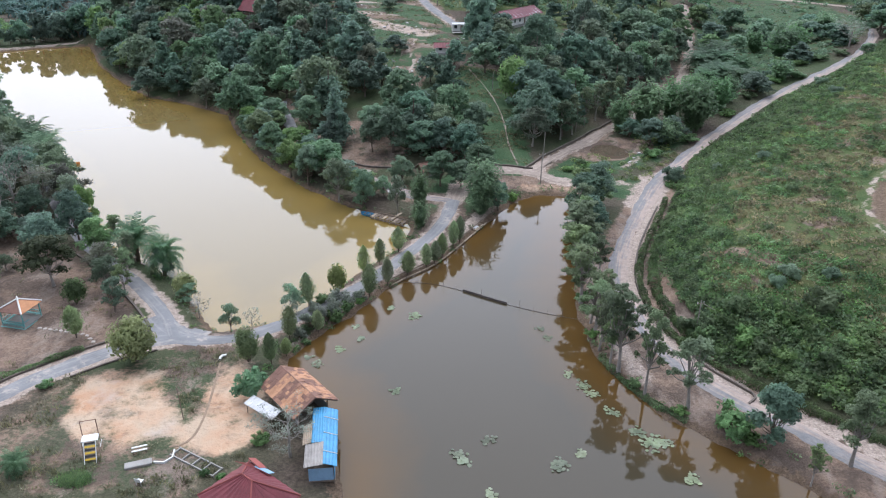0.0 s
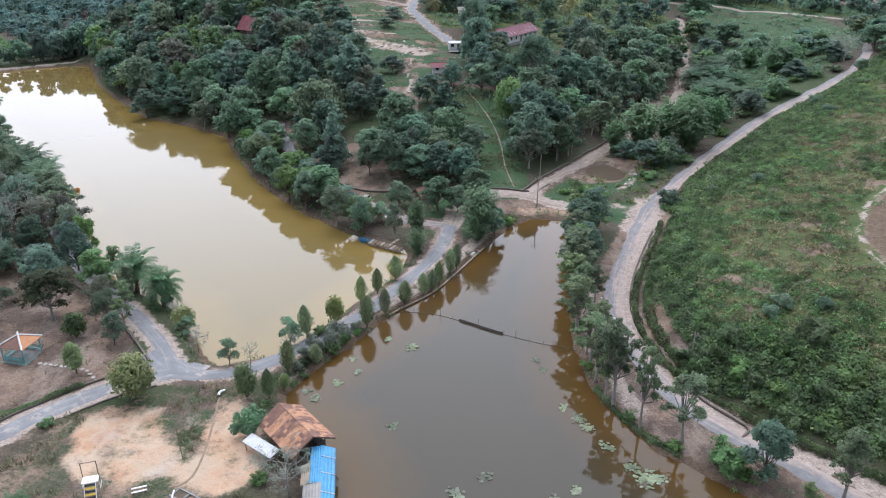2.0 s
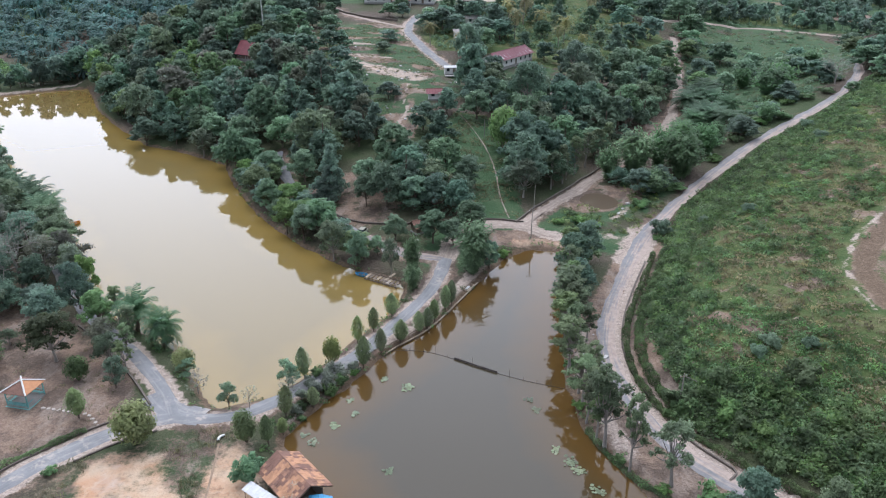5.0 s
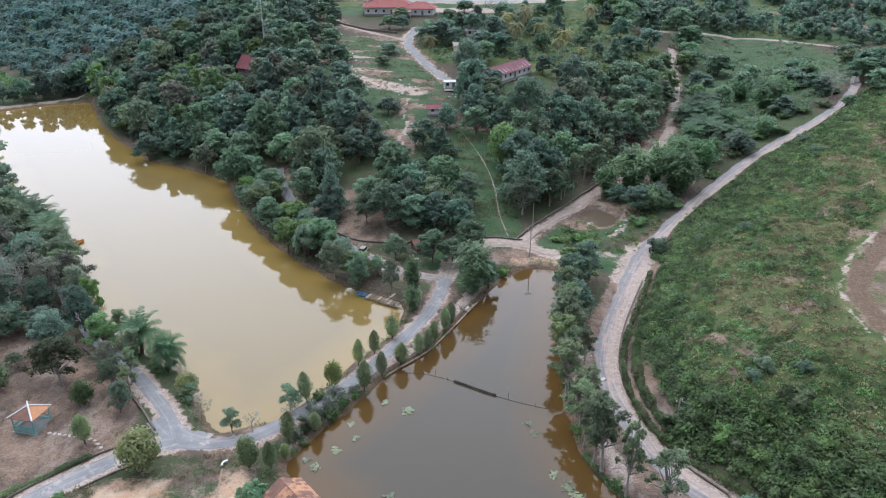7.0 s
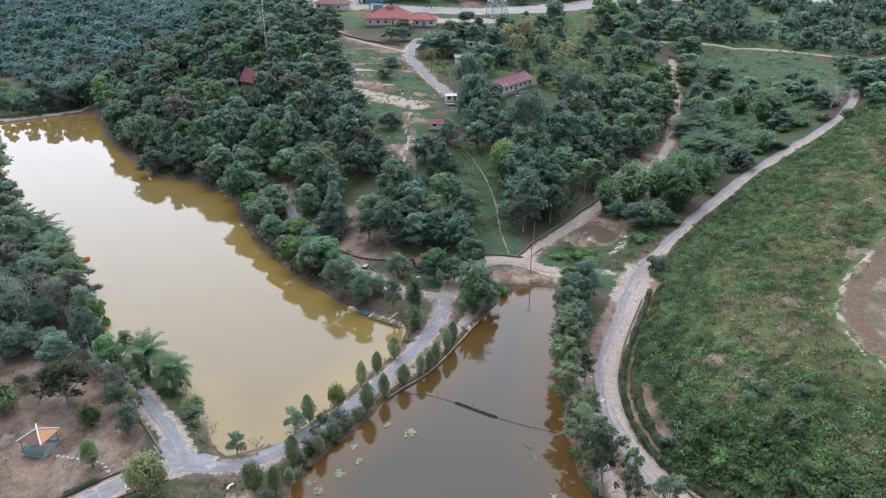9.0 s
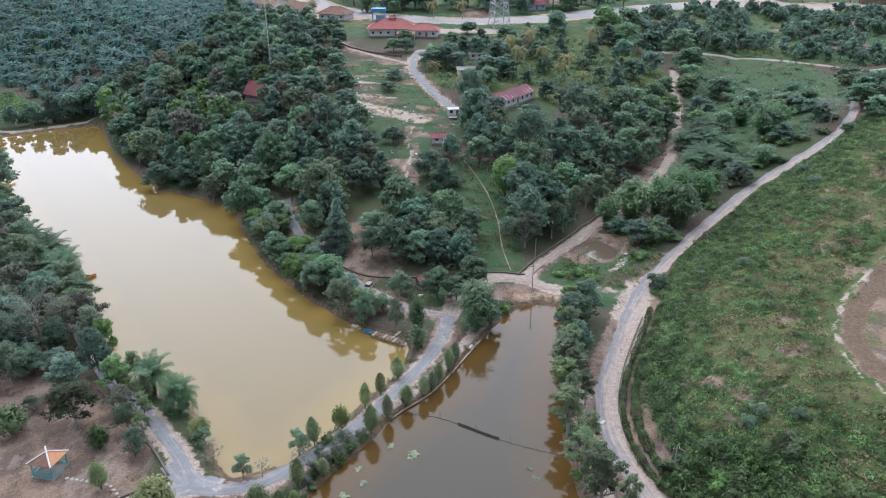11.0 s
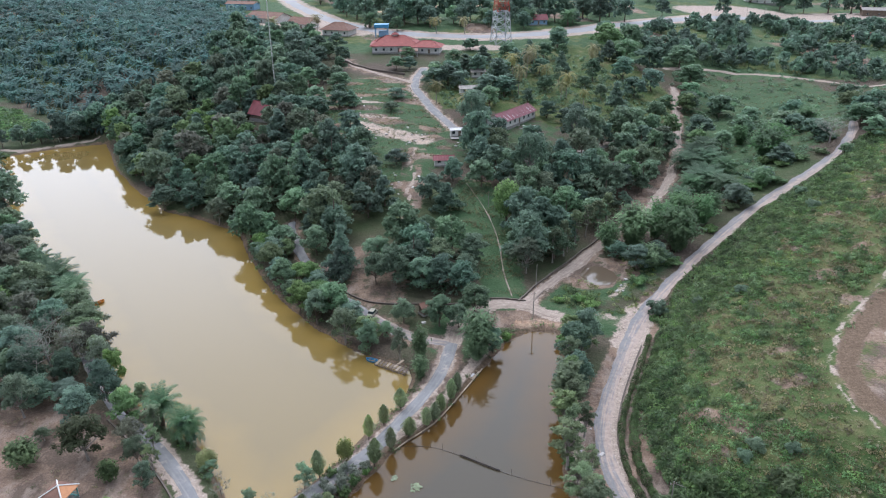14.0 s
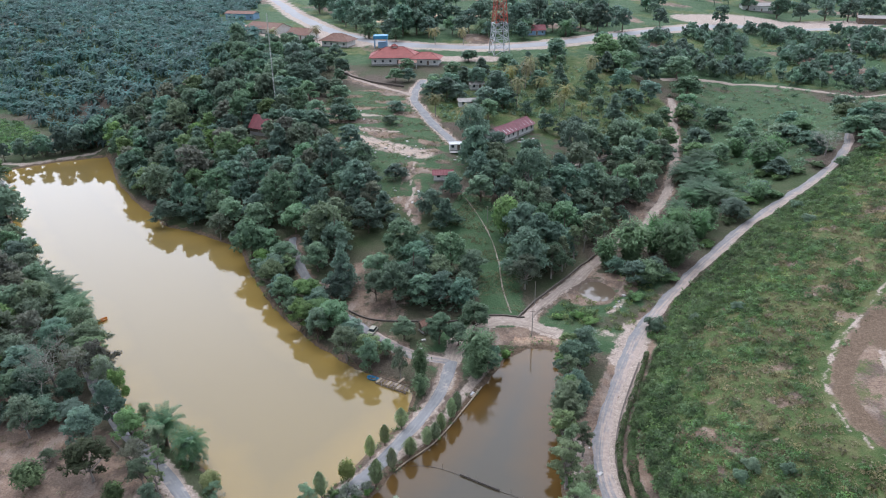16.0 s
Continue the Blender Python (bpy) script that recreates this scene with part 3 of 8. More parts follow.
def water(name, ring, mat, label, cell=1.6):
    """A still water surface that runs a little way under its banks; it knows how far the shore is."""
    p = np.array(ring)
    wx_, wy_ = np.meshgrid(np.arange(p[:, 0].min() - 4, p[:, 0].max() + 4, cell), np.arange(p[:, 1].min() - 4, p[:, 1].max() + 4, cell))
    d = to_area(wx_, wy_, ring)
    k = np.arange(wx_.size).reshape(wx_.shape)
    q = np.stack([k[:-1, :-1], k[:-1, 1:], k[1:, 1:], k[1:, :-1]], -1).reshape(-1, 4)
    q = q[(d.ravel()[q] < 1.3).any(1)]
    used, back = np.unique(q, return_inverse=True)
    me = mesh_of(name, np.stack([wx_.ravel(), wy_.ravel(), 0 * wx_.ravel()], -1)[used], back.reshape(-1, 4), [mat], True)
    me.attributes.new("depth", "FLOAT", "POINT").data.foreach_set("value", np.clip(-d.ravel()[used] / 12, 0, 1).astype(np.float32))
    return tagged(new(name, me), label, "water", kind="structure")


water_pool_ring = [(24, 161), (24.5, 165.5), (27, 169), (30.5, 169), (33, 165), (32.5, 160), (29, 157.6), (26, 158)]
water("water_lake", LAKE, LAKE_WATER, "calm silty yellow-brown lake mirroring a white sky")
water("water_pond", POND, POND_WATER, "calm brown fish pond mirroring sky and trees")


def resample(line, step):
    """Points at even steps along a rounded course through the given ones."""
    p = np.array(line, float)
    for _ in range(2):
        a, b = p[:-1] * 0.75 + p[1:] * 0.25, p[:-1] * 0.25 + p[1:] * 0.75
        p = np.concatenate([p[:1], np.stack([a, b], 1).reshape(-1, 2), p[-1:]])
    s = np.concatenate([[0], np.cumsum(np.hypot(*np.diff(p, axis=0).T))])
    t = np.linspace(0, s[-1], max(2, int(s[-1] / step)))
    return np.stack([np.interp(t, s, p[:, 0]), np.interp(t, s, p[:, 1])], -1)


def ribbon(name, line, width, mat, label, lift=0.07, wobble=0.15, step=1.2, across=5, category="road", shift=0.0):
    """A road laid on the land, with frayed edges and a thin broken rim."""
    c = resample(line, step)
    t = np.gradient(c, axis=0)
    t /= np.linalg.norm(t, axis=1)[:, None]
    side = np.stack([t[:, 1], -t[:, 0]], -1)
    r = np.random.RandomState(len(line) * 7 + int(width * 10))
    n = len(c)
    rough = np.stack([np.convolve(r.normal(0, 1, n + 4), np.ones(5) / 3, "valid") for _ in range(2)], -1) * wobble
    us = np.linspace(-0.5, 0.5, across)
    w = width * us[None] + shift
    w = np.repeat(w, n, 0)
    w[:, 0] += rough[:, 0]
    w[:, -1] += rough[:, 1]
    xy = c[:, None] + side[:, None] * w[..., None]
    z = np.max([land(xy[..., 0] + dx, xy[..., 1] + dy) for dx, dy in ((0, 0), (0.5, 0.5), (-0.5, 0.5), (0.5, -0.5), (-0.5, -0.5))], axis=0) + lift
    z[:, 0] -= lift + 0.06
    z[:, -1] -= lift + 0.06
    v = np.concatenate([xy, z[..., None]], -1).reshape(-1, 3)
    k = np.arange(n * across).reshape(n, across)
    f = np.stack([k[:-1, :-1], k[:-1, 1:], k[1:, 1:], k[1:, :-1]], -1).reshape(-1, 4)
    me = mesh_of(name, v, f, [mat], True)
    for key, val in (("across", np.repeat(us[None] * width, n, 0)), ("along", np.repeat(np.arange(n)[:, None] * step, across, 1))):
        me.attributes.new(key, "FLOAT", "POINT").data.foreach_set("value", val.astype(np.float32).ravel())
    return tagged(new(name, me), label, category, kind="structure")


pool = water("water_pool", water_pool_ring, POOL_WATER, "small stagnant pool beside the dirt track")
pool.location.z = height(28.4, 163.4) + 0.5


ribbon("road_dam", ROAD_DAM, 2.6, ASPHALT, "narrow worn grey asphalt road along the dam between two ponds", 0.10)
ribbon("road_west", ROAD_WEST, 3.0, ASPHALT, "worn grey asphalt road beside a sandy yard", 0.08)
ribbon("road_junction", [(-43.5, 87.2), (-41, 84.6), (-38.6, 82.9), (-35, 82.2)], 4.6, ASPHALT, "broad worn asphalt apron where three roads meet", 0.05, 0.3)
ribbon("road_lakeside", ROAD_SHORE, 2.3, ASPHALT, "worn grey asphalt lane along the lake shore under trees", 0.12)
ribbon("road_east", ROAD_EAST, 3.0, BROKEN, "patchy pale asphalt road curving along the foot of a field", 0.09, 0.3, shift=-0.5)
ribbon("road_hill", ROAD_HILL, 3.0, ASPHALT, "grey asphalt lane climbing the grassy hill", 0.12)
ribbon("road_main", ROAD_MAIN, 8.0, HIGHWAY, "wide pale grey main road on the ridge", 0.2, 0.4, 3.0)
ribbon("track_pond_head", TRACK_TIP[:5], 2.6, TRACK, "pale rutted dirt track round the head of the pond", 0.06, 0.4)
ribbon("track_valley", TRACK_VALLEY, 2.4, TRACK, "pale rutted dirt track climbing through trees", 0.06, 0.4)
ribbon("track_north", TRACK_NORTH[:4], 2.2, BROKEN, "broken pale concrete lane along the wooded shore", 0.06, 0.3)
ribbon("lane_wood", TRACK_NORTH[3:], 2.2, ASPHALT, "dark grey asphalt lane under the trees", 0.08, 0.2)
ribbon("track_hill", TRACK_HILL, 2.4, TRACK, "pale earth track across the grassy hill", 0.08, 0.3)
ribbon("track_far", TRACK_FAR, 3.0, TRACK, "pale dirt track across a green valley", 0.1, 0.4)
ribbon("track_wall", TRACK_MID, 1.8, TRACK, "short pale earth track among trees", 0.08, 0.3)
ribbon("footpath", PATH_GRASS, 0.24, TRACK, "thin worn footpath over a lawn", 0.05, 0.15)

# ---- plants: the shapes ----
def leaves(rng, centres, radii, count, size, flat=1.0, up=0.5, shell=0.72, low=-0.55, long=1.5):
    """Leaves on and in a set of lobes, turned outwards."""
    centres, radii = np.asarray(centres, float), np.asarray(radii, float)
    pick = rng.choice(len(radii), count, p=radii**2 / (radii**2).sum())
    d = rng.normal(0, 1, (count, 3))
    d /= np.linalg.norm(d, axis=1)[:, None]
    d[:, 2] = np.where(d[:, 2] < low, -d[:, 2], d[:, 2])
    rad = radii[pick] * (shell + (1.06 - shell) * rng.rand(count)) * np.where(rng.rand(count) < 0.12, 0.6, 1)
    p = centres[pick] + d * rad[:, None] * (1, 1, flat)
    nrm = d + rng.normal(0, 0.45, (count, 3)) + (0, 0, up)
    nrm /= np.linalg.norm(nrm, axis=1)[:, None]
    tan = np.cross(nrm, rng.normal(0, 1, (count, 3)))
    tan /= np.linalg.norm(tan, axis=1)[:, None] + 1e-9
    return blade_leaves(p, tan, nrm, size * (0.6 + 0.8 * rng.rand(count)), long)


def blade_leaves(p, tan, nrm, s, long=1.5, droop=0.25):
    """A pointed three-cornered leaf or spray at each place."""
    bit = np.cross(nrm, tan)
    s = s[:, None]
    v = np.stack([p - tan * s * long * 0.4 + bit * s * 0.5, p - tan * s * long * 0.4 - bit * s * 0.5, p + tan * s * long * 0.6 - nrm * s * droop], 1)
    return v.reshape(-1, 3), np.arange(len(p) * 3).reshape(-1, 3)


def soft_crown(name, leaf, mat, mid):
    """A crown whose leaves face outwards and take part of their shading from the form of the crown."""
    q = leaf[0].reshape(-1, 3, 3)
    own = np.cross(q[:, 1] - q[:, 0], q[:, 2] - q[:, 0])
    own /= np.linalg.norm(own, axis=1)[:, None] + 1e-9
    out = q.mean(1) - np.asarray(mid)
    out /= np.linalg.norm(out, axis=1)[:, None] + 1e-9
    inward = (own * out).sum(1) < 0
    q = np.where(inward[:, None, None], q[:, [0, 2, 1]], q)
    own = np.where(inward[:, None], -own, own)
    me = mesh_of(name, q.reshape(-1, 3), leaf[1], [mat], True)
    n = 0.85 * own + 0.35 * out + (0, 0, 0.1)
    n /= np.linalg.norm(n, axis=1)[:, None]
    me.normals_split_custom_set_from_vertices(np.repeat(n, 3, 0).tolist())
    return me


def tube(points, radii, sides=6):
    p, r = np.asarray(points, float), np.asarray(radii, float)
    ax = np.gradient(p, axis=0)
    ax /= np.linalg.norm(ax, axis=1)[:, None]
    u = np.cross(ax, (0.31, 0.95, 0.05))
    u /= np.linalg.norm(u, axis=1)[:, None]
    w = np.cross(ax, u)
    a = np.linspace(0, 2 * np.pi, sides, endpoint=False)
    v = p[:, None] + r[:, None, None] * (np.cos(a)[None, :, None] * u[:, None] + np.sin(a)[None, :, None] * w[:, None])
    k = np.arange(len(p) * sides).reshape(len(p), sides)
    k2 = np.roll(k, -1, 1)
    f = np.stack([k[:-1], k2[:-1], k2[1:], k[1:]], -1).reshape(-1, 4)
    return v.reshape(-1, 3), f


def join(pieces):
    vs, fs, n = [], [], 0
    for v, f in pieces:
        vs.append(v)
        fs.append(np.asarray(f) + n)
        n += len(v)
    return np.concatenate(vs), np.concatenate(fs)


def branch(rng, a, b, r0, r1, bend=0.15, n=3):
    a, b = np.asarray(a, float), np.asarray(b, float)
    t = np.linspace(0, 1, n)[:, None]
    wob = rng.normal(0, bend, (n, 3)) * np.sin(t * np.pi)
    return tube(a + (b - a) * t + wob + (0, 0, 1) * (np.sin(t * np.pi) * -bend), r0 + (r1 - r0) * t[:, 0], 4)


def broad_shape(seed, lobes=9, count=1500, size=0.55, trunk=0.27, wide=4.0, tall=9.0, open_=0.0, leafmat=None, bark=None, tier=False, layered=False, limbs=99):
    """Trunk and crown of a broad-leaved tree, tall metres high and wide metres in radius."""
    rng = np.random.RandomState(seed)
    bole = tall * trunk
    cs, rs = [], []
    for k in range(lobes):
        a = k * 2.4 + rng.uniform(-0.4, 0.4)
        f = (k + 0.6) / lobes
        if tier:
            z = bole * 0.5 + (tall - bole * 0.5) * f * 0.92
            out = wide * (1.0 - f) * 0.62
            r = wide * (0.52 - 0.28 * f)
        else:
            z = bole + (tall - bole) * (0.10 + 0.70 * f + rng.uniform(-0.06, 0.06))
            out = wide * 0.62 * math.sqrt(max(0.03, 1 - f**1.6)) * rng.uniform(0.75, 1.15)
            r = wide * rng.choice((0.28, 0.36, 0.42, 0.50))
            if layered:
                z = bole + (tall - bole) * (0.05 + 0.88 * f)
                out = wide * (0.8 - 0.5 * f) * rng.uniform(0.3, 1.3)
                r = wide * rng.uniform(0.18, 0.44)
        cs.append((out * math.cos(a), out * math.sin(a), z))
        rs.append(r)
    wood = [tube([(0, 0, -0.4), (0.05, 0, bole * 0.3), (0.12, 0.05, bole * 0.7), (0.1, 0.1, bole), (0.0, 0.1, tall * 0.8)], [0.034 * tall * 0.9, 0.026 * tall * 0.8, 0.02 * tall * 0.8, 0.017 * tall * 0.8, 0.02], 7)]
    for c, r in list(zip(cs, rs))[:limbs]:
        start = bole * rng.uniform(0.75, 1.05)
        wood.append(branch(rng, (0.1, 0.08, min(start, c[2] - 0.3)), c, 0.011 * tall, 0.02, 0.25))
    tufts, sizes = [], []
    for c, r in zip(cs, rs):
        tufts.append(c), sizes.append(r * 0.72)
        for _ in range(7):
            d = rng.normal(0, 1, 3)
            d /= np.linalg.norm(d)
            d[2] = abs(d[2]) * 0.9 - 0.25
            tufts.append(np.array(c) + d * r * rng.uniform(0.55, 0.95) * (1, 1, 0.85))
            sizes.append(r * rng.uniform(0.26, 0.46))
    leaf = leaves(rng, tufts, sizes, count, size, flat=0.85, up=0.45, shell=0.58 - open_)
    return (mesh_of("trunk", *join(wood), [bark or BARK], True), soft_crown("crown", leaf, leafmat or LEAF, (0, 0, bole + 0.35 * (tall - bole))))


def spindle_shape(seed, leafmat=None):
    """A narrow pointed evergreen shrub, 4 m high and 0.85 m in radius."""
    rng = np.random.RandomState(seed)
    n = 1700
    z = rng.beta(1.5, 1.25, n)
    prof = np.sin(np.pi * np.clip(z, 0, 1) ** 0.9) ** 0.6
    a = rng.uniform(0, 6.283, n)
    r = 0.85 * prof * np.sqrt(rng.uniform(0.2, 1.0, n)) * (1 + 0.16 * rng.normal(0, 1, n))
    p = np.stack([r * np.cos(a), r * np.sin(a), 0.7 + 3.4 * z], -1)
    d = np.stack([np.cos(a), np.sin(a), 0 * a + 0.7], -1) + rng.normal(0, 0.4, (n, 3))
    d /= np.linalg.norm(d, axis=1)[:, None]
    tan = np.stack([0.25 * np.cos(a), 0.25 * np.sin(a), 1 + 0 * a], -1) + rng.normal(0, 0.2, (n, 3))
    tan -= d * (tan * d).sum(1)[:, None]
    tan /= np.linalg.norm(tan, axis=1)[:, None]
    leaf = blade_leaves(p, tan, d, 0.10 * (0.6 + 0.8 * rng.rand(n)), 3.0, 0.1)
    wood = tube([(0, 0, -0.2), (0.02, 0, 0.8), (0, 0.02, 2.6)], [0.09, 0.07, 0.02], 6)
    return mesh_of("trunk", *wood, [BARK], True), mesh_of("crown", *leaf, [leafmat or LEAF_SPINDLE])


def bush_shape(seed, leafmat, count=700, size=0.34, flat=0.85, full=False):
    """A round bush, 2 m in radius and about 3.4 m high, leafy down to the ground."""
    rng = np.random.RandomState(seed)
    cs, rs = [(0, 0, 1.5)], [1.1]
    for k in range(13):
        a, far = k * 2.4 + rng.uniform(-0.4, 0.4), rng.uniform(0.6, 1.6)
        cs.append((far * math.cos(a), far * math.sin(a), rng.uniform(0.5, 2.7) * (1.15 - 0.3 * far)))
        rs.append(rng.uniform(0.4, 0.85))
    if full:
        cs = [(0, 0, 1.75)] + [(0.62 * x, 0.62 * y, 0.9 + 0.62 * z) for x, y, z in cs[1:]]
        rs = [1.6] + [0.85 * r for r in rs[1:]]
    leaf = leaves(rng, cs, rs, count, size, flat, 0.35, 0.45, -0.9)
    wood = [branch(rng, (0, 0, -0.3), (c[0] * 0.9, c[1] * 0.9, c[2]), 0.07, 0.02, 0.1) for c in cs[:6]]
    return mesh_of("trunk", *join(wood), [BARK], True), soft_crown("crown", leaf, leafmat, (0, 0, 0.9))


def bamboo_shape(seed):
    """A bamboo clump: many arching canes, 8 m high and 4 m in radius, with drooping sprays."""
    rng = np.random.RandomState(seed)
    canes, ps, ts, ns, ss = [], [], [], [], []
    for k in range(64):
        a = rng.uniform(0, 6.283)
        lean, h = rng.uniform(0.3, 3.4), rng.uniform(4.6, 8.6)
        t = np.linspace(0, 1, 7)
        rad = 0.25 + lean * t**2.1
        z = h * (t - 0.22 * t**4 * lean / 3.0)
        line = np.stack([rad * np.cos(a), rad * np.sin(a), z - 0.2], -1)
        canes.append(tube(line[::2], 0.05 * (1.1 - t[::2]), 3))
        m = 62
        u = rng.uniform(0.18, 1.0, m)
        p = np.stack([np.interp(u, t, line[:, i]) for i in range(3)], -1) + rng.normal(0, 0.42, (m, 3))
        d = np.stack([np.cos(a) + rng.normal(0, 0.7, m), np.sin(a) + rng.normal(0, 0.7, m), rng.normal(-0.35, 0.4, m)], -1)
        d /= np.linalg.norm(d, axis=1)[:, None]
        nn = np.cross(d, np.cross((0, 0, 1), d)) + rng.normal(0, 0.3, (m, 3))
        nn /= np.linalg.norm(nn, axis=1)[:, None]
        ps.append(p), ts.append(d), ns.append(nn), ss.append(0.29 * (0.6 + 0.8 * rng.rand(m)))
    leaf = blade_leaves(np.concatenate(ps), np.concatenate(ts), np.concatenate(ns), np.concatenate(ss), 2.6, 0.2)
    return mesh_of("cane", *join(canes), [PALE_BARK], True), mesh_of("crown", *leaf, [LEAF_BAMBOO])


def frond_set(rng, count, length, droop, width, segs=6, rise=(0.1, 1.35), teeth=True):
    """Arching feathered fronds round a head at the origin."""
    vs, fs, n = [], [], 0
    for k in range(count):
        a = k * 2.39996 + rng.uniform(-0.2, 0.2)
        e = rise[0] + (rise[1] - rise[0]) * (k / count) ** 0.8
        ln = length * rng.uniform(0.82, 1.08)
        t = np.linspace(0.05, 1, segs + 1)
        ang = e - droop * t**1.3 * (1.15 - 0.35 * e)
        step = ln / segs
        r = np.concatenate([[0], np.cumsum(np.cos(ang[1:]) * step)])
        z = np.concatenate([[0], np.cumsum(np.sin(ang[1:]) * step)])
        ca, sa = math.cos(a), math.sin(a)
        mid = np.stack([r * ca, r * sa, z], -1)
        side = np.array([-sa, ca, 0.0])
        prof = width * np.sin(np.pi * np.clip(t * 0.86 + 0.14, 0, 1)) ** 0.6
        for sgn in (1, -1):
            if teeth:
                for i in range(segs):
                    for j in range(2):
                        f0 = (j + 0.1) / 2
                        f1 = (j + 0.72) / 2
                        b0, b1 = mid[i] + (mid[i + 1] - mid[i]) * f0, mid[i] + (mid[i + 1] - mid[i]) * f1
                        out = sgn * side * prof[i] + (mid[min(i + 1, segs)] - mid[i]) * 0.9 + np.array([0, 0, -0.32 * prof[i] * rng.uniform(0.4, 1.3)])
                        vs.append([b0, b1, b1 + out * 0.98, b0 + out])
                        fs.append(np.arange(4) + n)
                        n += 4
            else:
                for i in range(segs):
                    o0 = sgn * side * prof[i] + np.array([0, 0, -0.35 * prof[i]])
                    o1 = sgn * side * prof[i + 1] + np.array([0, 0, -0.35 * prof[i + 1]])
                    vs.append([mid[i], mid[i + 1], mid[i + 1] + o1, mid[i] + o0])
                    fs.append(np.arange(4) + n)
                    n += 4
    return np.array(vs).reshape(-1, 3), np.array(fs)


def oil_palm_shape(seed):
    """An oil palm: a stout ragged trunk 3 m high and a head of fronds 4.6 m in radius."""
    rng = np.random.RandomState(seed)
    v, f = frond_set(rng, 42, 4.1, 1.45, 0.8, 7, (0.0, 1.3))
    v = v + (0, 0, 3.0)
    wood = [tube([(0, 0, -0.3), (0, 0, 1.0), (0.05, 0, 2.2), (0, 0, 3.1)], [0.42, 0.36, 0.40, 0.25], 8)]
    for k in range(22):
        a, z = k * 2.4, 0.4 + 0.12 * k
        wood.append(tube([(0.3 * math.cos(a), 0.3 * math.sin(a), z), (0.55 * math.cos(a), 0.55 * math.sin(a), z + 0.28)], [0.09, 0.05], 4))
    return mesh_of("trunk", *join(wood), [BARK], True), mesh_of("crown", v, f, [LEAF_PALM])


def coconut_shape(seed):
    """A coconut palm: a slim curved trunk 8 m high and a loose yellowing head."""
    rng = np.random.RandomState(seed)
    v, f = frond_set(rng, 22, 4.6, 1.7, 0.62, 6, (-0.5, 1.1))
    v = v + (0.5, 0, 8.0)
    wood = tube([(0, 0, -0.3), (0.02, 0, 2.5), (0.2, 0, 5.5), (0.5, 0, 8.1)], [0.22, 0.15, 0.13, 0.11], 7)
    return mesh_of("trunk", *wood, [PALE_BARK], True), mesh_of("crown", v, f, [LEAF_COCO])


def bare_shape(seed, count=420, size=0.4):
    """A thin-leaved grey tree with its branches showing, 10 m high and 4 m in radius."""
    rng = np.random.RandomState(seed)
    wood = [tube([(0, 0, -0.3), (0.1, 0, 2.5), (0.0, 0.15, 5.0), (0.1, 0.1, 8.8)], [0.24, 0.19, 0.14, 0.03], 7)]
    tips = []
    for k in range(11):
        a, z = k * 2.4, 3.2 + 0.45 * k
        tip = np.array([rng.uniform(2.0, 3.6) * math.cos(a), rng.uniform(2.0, 3.6) * math.sin(a), z + rng.uniform(1.0, 2.2)])
        wood.append(branch(rng, (0.05, 0.1, z), tip, 0.08, 0.02, 0.2))
        for j in range(6):
            end = tip + rng.normal(0, 1.0, 3) + (0, 0, 0.4)
            wood.append(branch(rng, tip * 0.7 + np.array([0, 0, z]) * 0.3, end, 0.035, 0.01, 0.1))
            tips.append(end)
    leaf = leaves(rng, tips, np.full(len(tips), 0.9), count, size, 0.7, 0.3, 0.2)
    return mesh_of("trunk", *join(wood), [PALE_BARK], True), mesh_of("crown", *leaf, [LEAF_GREY])


